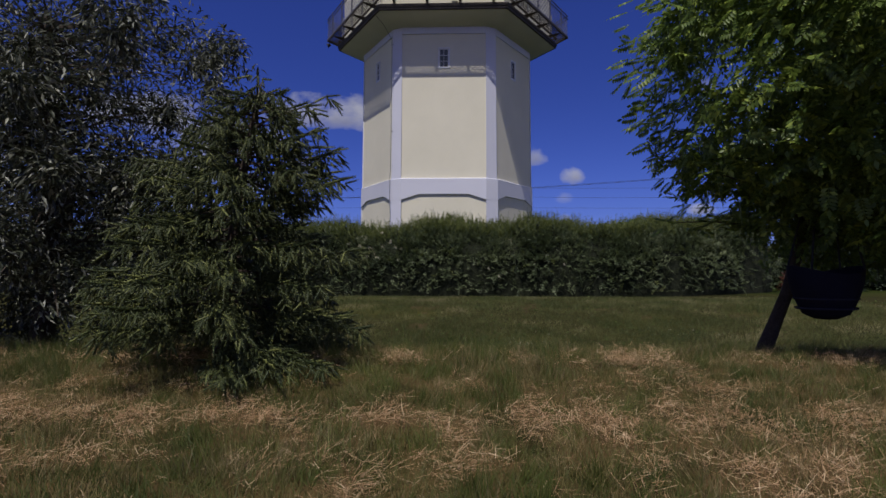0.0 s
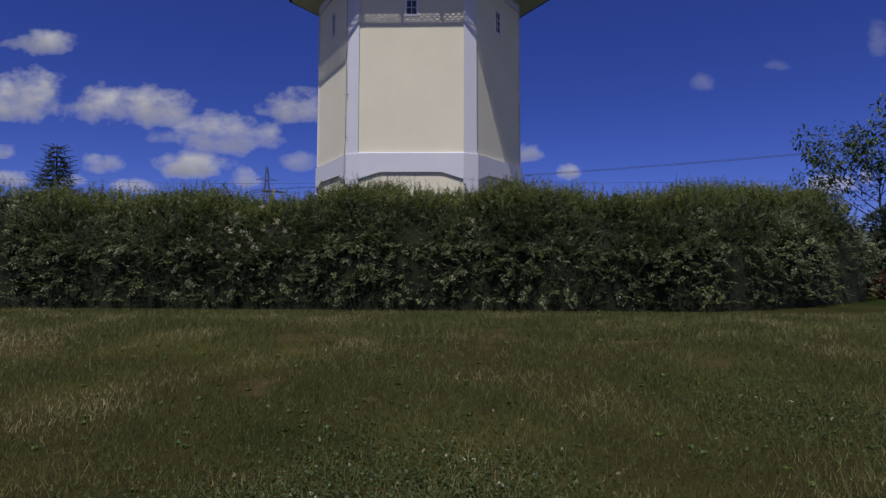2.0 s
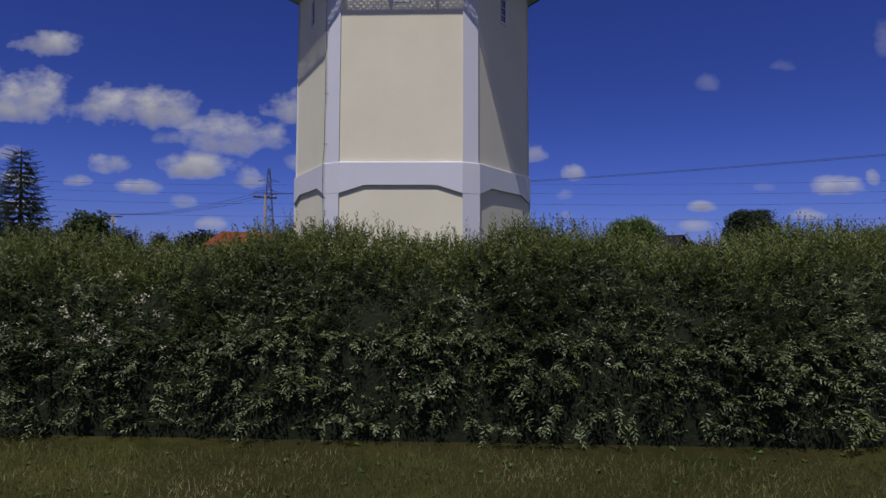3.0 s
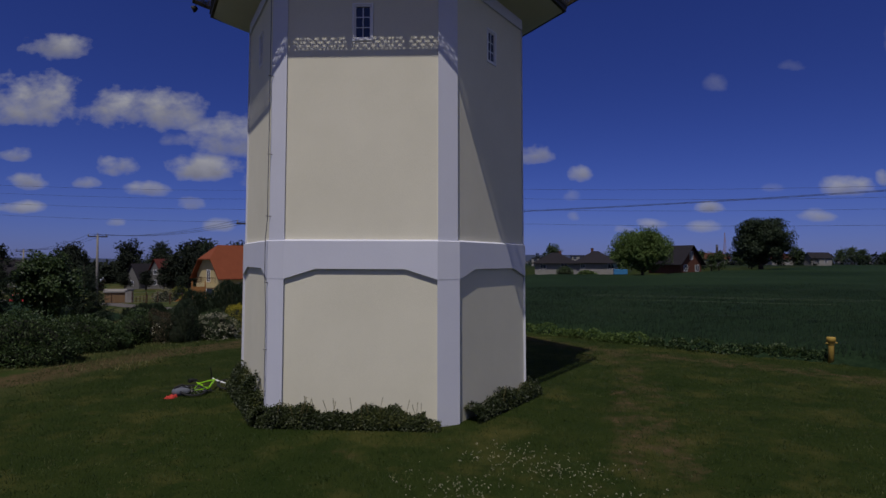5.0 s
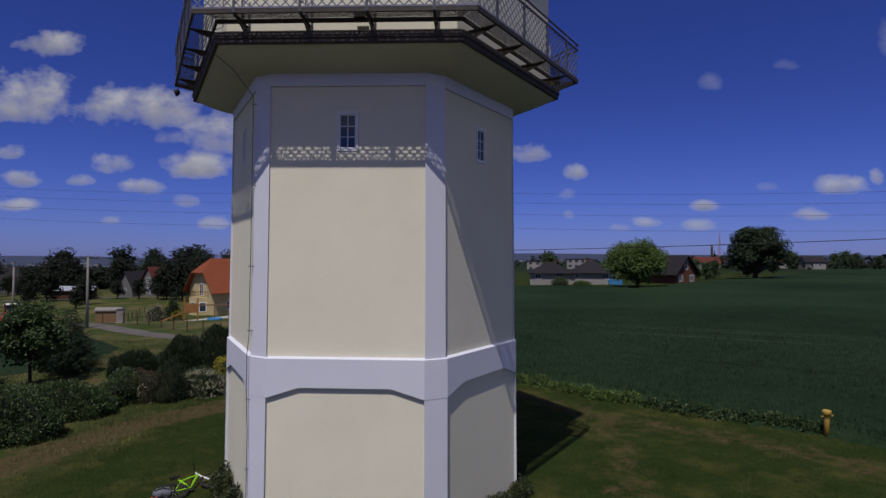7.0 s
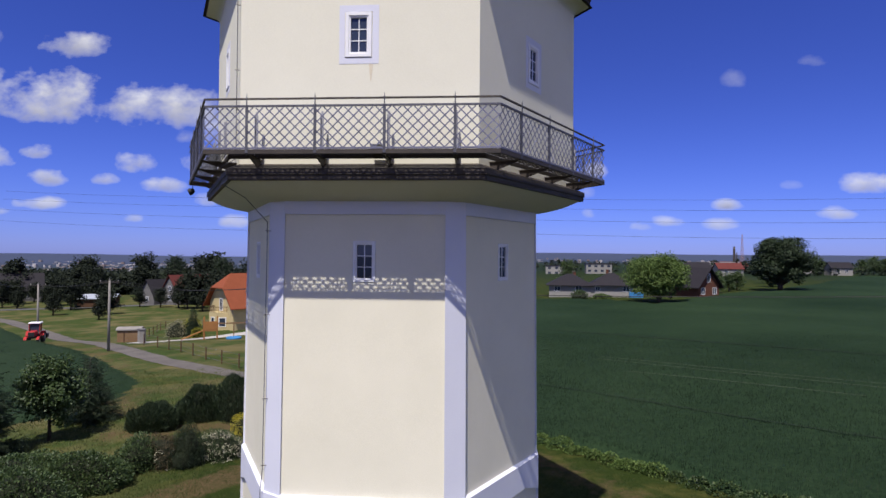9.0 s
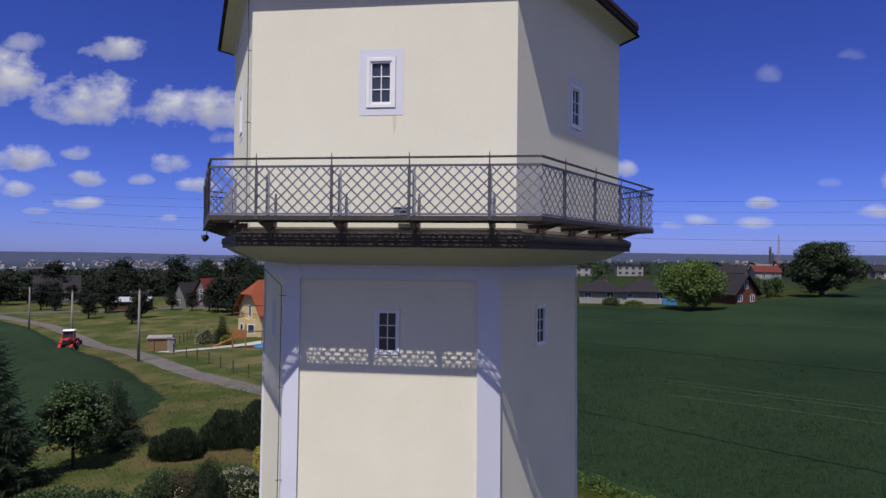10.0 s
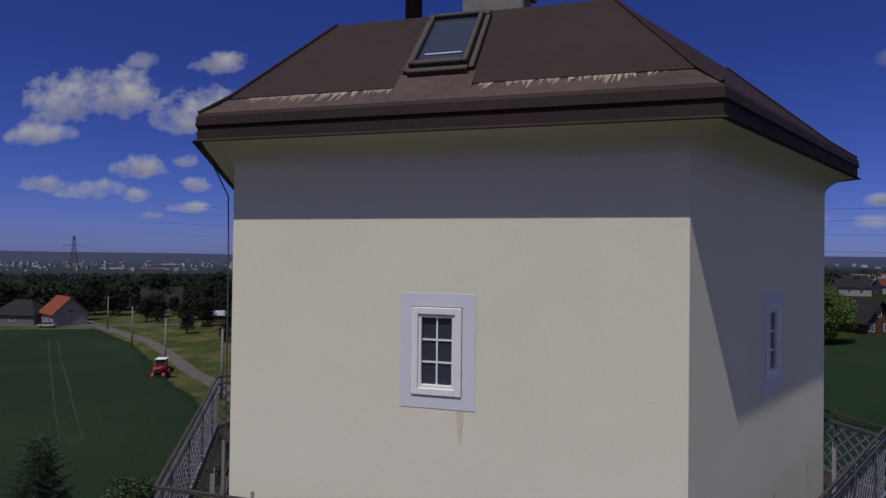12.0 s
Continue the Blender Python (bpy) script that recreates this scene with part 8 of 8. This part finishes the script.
# ---- trees and town in the distance ----
def build_distance():
    leafy_tree("walnut_tree", (38.0, 111.5), 6.2, 0.35, 6.3, 38, 34000, 0.34, BRIGHT_LEAF, "broad round light green tree at field edge", 31, "tree", 0.10, 0.8, 1.7)
    leafy_tree("oak_tree", (80.3, 150), 10.2, 0.7, 8.0, 44, 42000, 0.42, DARK_LEAF, "large dark spreading tree in the field corner", 33, "tree", 0.12, 0.8, 2.2)
    conifer("column_conifer", (-43.5, 77.5), 4.4, 0.75, 16, DARK_NEEDLES, "slim dark column conifer in garden", 41, 0.5, 6, "tree", 0.2, 0.0)
    for x, y, s, mat, lab in ((-46.5, 78.5, (1.9, 1.7, 2.3), BLOSSOM_BUSH, "pale flowering garden bush"), (-44.6, 79.5, (1.7, 1.6, 2.6), YELLOW_GREEN, "yellow-green garden bush"), (-42.2, 76.2, (0.9, 0.8, 1.3), YELLOW_GREEN, "yellow-green garden bush"),
                            (23.5, 121.5, (1.9, 1.5, 1.9), MID_LEAF, "green bush before bungalow"), (28.5, 122, (2.0, 1.6, 0.9), BRIGHT_LEAF, "low garden bush before bungalow")):
        bush("garden_bush", (x, y), s, 1500, 0.22, mat, lab + " with small leaves", "bush", group="garden bushes")
    tree_rows = (
        (MID_LEAF, [(-58, 118, 7), (-66, 126, 8), (-74, 134, 8), (-52, 112, 6), (-104, 132, 7), (-110, 150, 9), (-120, 158, 10), (-78, 165, 10), (-63, 150, 10), (-48, 140, 10), (-86, 120, 5), (-98, 118, 4.5), (-80, 108, 3.5), (-92, 160, 8), (-106, 166, 9), (-126, 160, 8), (-118, 146, 7), (-134, 150, 6), (-70, 142, 8), (-80, 148, 7), (-56, 132, 8), (-152, 150, 8), (-128, 138, 6), (-84, 139, 4.5), (-91, 141, 4), (-99, 138, 5), (-78, 137, 5), (-108, 139, 4.5), (-115, 138, 5), (-71, 133, 5), (-64, 128, 5), (-122, 136, 4), (-135, 158, 5), (-140, 154, 5), (-150, 158, 5), (-62, 140, 9), (-86, 172, 12), (-100, 176, 11)]),
        (DARK_LEAF, [(-146, 164, 11), (-130, 175, 12), (-112, 178, 12), (-94, 182, 12), (-74, 186, 12), (-54, 180, 12), (-36, 172, 11), (-160, 150, 10), (-150, 135, 8), (-171, 130, 9)]),
        (MID_LEAF, [(61, 142, 4.5), (66, 147, 4), (70, 152, 4.5), (57, 140, 4), (88, 172, 7), (47, 168, 7), (10, 150, 5), (28, 175, 7), (98, 196, 7), (110, 214, 7), (168, 300, 8), (174, 306, 7), (190, 298, 7), (197, 300, 8), (205, 304, 7), (148, 290, 6), (158, 296, 6), (132, 280, 7), (214, 300, 6)]),
    )
    for mat, places in tree_rows:
        for i, (x, y, h) in enumerate(places):
            leafy_tree("garden_tree", (x, y), h, 0.2, h * 0.42, 14, 2600, 0.068 * h, FAR_LEAF if x < 0 else mat, "dark green leafy tree between the houses", 50 + i + int(x), "tree", 0.12, 0.8, h * 0.17, "village trees")
    conifer("tall_conifer", (-96, 168), 14, 4, 18, DARK_NEEDLES, "tall dark conifer behind the houses", 61, 2.0, 6, "tree", 0.4, 0.05)
    conifer("tall_conifer", (-72, 150), 13, 4, 18, DARK_NEEDLES, "tall dark conifer behind the houses", 62, 2.0, 6, "tree", 0.4, 0.05)
    # woods: crowns beyond counting
    P = []
    n = 2600
    ang = np.concatenate([rng.uniform(radians(-62), radians(-8), n), rng.uniform(radians(-8), radians(52), 900)])
    dist = np.concatenate([232 + 860 * rng.random(n) ** 2.0, 300 + 900 * rng.random(900) ** 1.5])
    x, y = dist * np.sin(ang), dist * np.cos(ang)
    ok = ~(in_east(x, y)) & (wob(np.stack([x, y, x * 0], 1), 0.02, 1.0) > -0.35)
    x, y = x[ok], y[ok]
    m = len(x)
    hgt = rng.uniform(3.5, 7.5, m) * (1 - 0.35 * smooth_step((np.hypot(x, y) - 300) / 500))
    k = 58
    u = unit(rng.normal(0, 1, (m * k, 3)))
    c = np.repeat(np.stack([x, y, height(x, y) + hgt * 0.5], 1), k, 0)
    hh = np.repeat(hgt, k)
    p = c + u * (hh * 0.5)[:, None] * np.array([0.95, 0.95, 1.0]) * (0.75 + 0.35 * rng.random(m * k))[:, None]
    s = hh * rng.uniform(0.17, 0.30, m * k)
    ob = scatter("far_woods", LEAF, LEAF_F, p, (unit(u + rng.normal(0, 0.6, u.shape)), unit(u * 0.6 + np.array([0, 0, 0.8]))), s, FAR_LEAF, None, "", s * 0.9)
    tagged(ob, "dark woods filling the plain behind the village", "woods", "", "stuff")
    # the town: pale blocks on the plain
    bm_v, bm_f = [], []
    r = random.Random(77)

    def block(x, y, w, d, h):
        z = ground_at(x, y) - 2
        b = len(bm_v)
        bm_v.extend([(x - w, y - d, z), (x + w, y - d, z), (x + w, y + d, z), (x - w, y + d, z), (x - w, y - d, z + h), (x + w, y - d, z + h), (x + w, y + d, z + h), (x - w, y + d, z + h)])
        bm_f.extend([tuple(b + i for i in f) for f in ((4, 5, 6, 7), (0, 1, 5, 4), (1, 2, 6, 5), (2, 3, 7, 6), (3, 0, 4, 7))])

    for _ in range(520):
        a, dd = radians(r.uniform(-60, -14) if r.random() < 0.75 else r.uniform(-14, 40)), r.uniform(1900, 3700)
        tall = r.random() < 0.4
        block(dd * math.sin(a), dd * math.cos(a), r.uniform(2.5, 8), r.uniform(3, 6), (r.uniform(7, 13) if tall else r.uniform(4, 6)))
    for _ in range(14):
        a, dd = radians(r.uniform(-58, -20)), r.uniform(1900, 3000)
        block(dd * math.sin(a), dd * math.cos(a), r.uniform(30, 70), 12, 5)
    ob = link_mesh("town_blocks", bm_v, bm_f, TOWN)
    tagged(ob, "pale blocks of flats of a distant town", "town", "", "stuff")
    # chimneys, mast, pylon
    for x, y, h, r0 in ((347, 840, 27, 1.9), (353, 846, 19, 1.0), (237.9, 840, 11.2, 1.3), (240.9, 840, 12.0, 1.3), (249.8, 840, 11.3, 1.1), (271, 840, 7, 1.2)):
        ch = thing("factory_chimney", (x, y, ground_at(x, y)), 0, "tall dark factory chimney on the horizon", "chimney", "factory chimneys")
        bm = bmesh.new()
        tube(bm, [(0, 0, -2), (0, 0, h)], [r0, r0 * 0.75], 12)
        part("shaft", bm, DARK_METAL, ch)
        bm = bmesh.new()
        tube(bm, [(0, 0, h * 0.9), (0, 0, h * 0.94)], [r0 * 0.82, r0 * 0.82], 12)
        part("band", bm, RENDER_WHITE, ch)

    def lattice_tower(name, x, y, h, w, label, category, arms, material):
        t = thing(name, (x, y, ground_at(x, y)), 25, label, category)
        legs = [(-1, -1), (1, -1), (1, 1), (-1, 1)]

        def at(i, s):
            k = w * (1 - 0.88 * s)
            return Vector((legs[i % 4][0] * k, legs[i % 4][1] * k, h * s))
        for i in range(4):
            bm = bmesh.new()
            tube(bm, [at(i, 0), at(i, 0.5), at(i, 1)], 0.006 * h * 0.6, 4)
            part("leg", bm, material, t)
        n = 9
        for i in range(4):
            bm = bmesh.new()
            for j in range(n):
                tube(bm, [at(i, j / n), at(i + 1, (j + 1) / n)], 0.003 * h * 0.7, 3)
                tube(bm, [at(i + 1, j / n), at(i, (j + 1) / n)], 0.003 * h * 0.7, 3)
            part("brace", bm, material, t)
        for s, ln in arms:
            bm = bmesh.new()
            tube(bm, [(-ln, 0, h * s), (0, 0, h * (s + 0.03)), (ln, 0, h * s)], [0.05, 0.004 * h, 0.05], 4)
            tube(bm, [(-ln, 0, h * s), (ln, 0, h * s)], 0.003 * h, 4)
            part("crossarm", bm, material, t)

    lattice_tower("pylon", -300, 272, 31, 2.6, "tall steel lattice power pylon among far woods", "pylon", ((0.80, 6.5),), STEEL)
    lattice_tower("pylon", -82.6, 232, 44.5, 3.2, "tall steel lattice power pylon beyond the village", "pylon", ((0.76, 6.5), (0.87, 4.5)), STEEL)
    lattice_tower("radio_mast", 357.7, 840, 44, 2.2, "red and white lattice radio mast on horizon", "mast", (), paint("faded_red_mast", (0.32, 0.20, 0.19)))
    # parked car on the far road
    x, y = -142.5, 118.6
    car = thing("car", (x, y, ground_at(x, y) + 0.05), 15, "silver parked car beside the orange-roofed house", "car")
    bm = bmesh.new()
    box(bm, -2.1, 2.1, -0.85, 0.85, 0.3, 0.85, None, 0.12)
    part("body", bm, PALE_STEEL, car)
    bm = bmesh.new()
    vs = [bm.verts.new(p) for p in ((-1.5, -0.75, 0.85), (1.2, -0.75, 0.85), (1.2, 0.75, 0.85), (-1.5, 0.75, 0.85), (-1.0, -0.62, 1.4), (0.6, -0.62, 1.4), (0.6, 0.62, 1.4), (-1.0, 0.62, 1.4))]
    for f in ((4, 5, 6, 7), (0, 1, 5, 4), (1, 2, 6, 5), (2, 3, 7, 6), (3, 0, 4, 7)):
        bm.faces.new([vs[i] for i in f])
    part("cabin", bm, GLASS, car)
    for px in (-1.3, 1.3):
        for py in (-0.85, 0.85):
            bm = bmesh.new()
            tube(bm, [(px, py - 0.1, 0.3), (px, py + 0.1, 0.3)], 0.32, 14)
            part("wheel", bm, BLACK, car)


# leaf tones lowered to carry the cloud shade over village trees and woods
FAR_LEAF = foliage("far_wood_leaf", (0.010, 0.016, 0.010), (0.016, 0.023, 0.013), (0.026, 0.033, 0.017), 0.2, 0.95)
TOWN = foliage("town_render", (0.17, 0.125, 0.115), (0.31, 0.29, 0.29), (0.47, 0.44, 0.44), 0.0, 0.9)
BLOSSOM_BUSH = foliage("pale_blossom_bush", (0.16, 0.16, 0.09), (0.30, 0.28, 0.18), (0.42, 0.38, 0.28), 0.3)
YELLOW_GREEN = foliage("yellow_green_leaf", (0.10, 0.12, 0.02), (0.22, 0.22, 0.03), (0.34, 0.32, 0.05), 0.3)
build_distance()
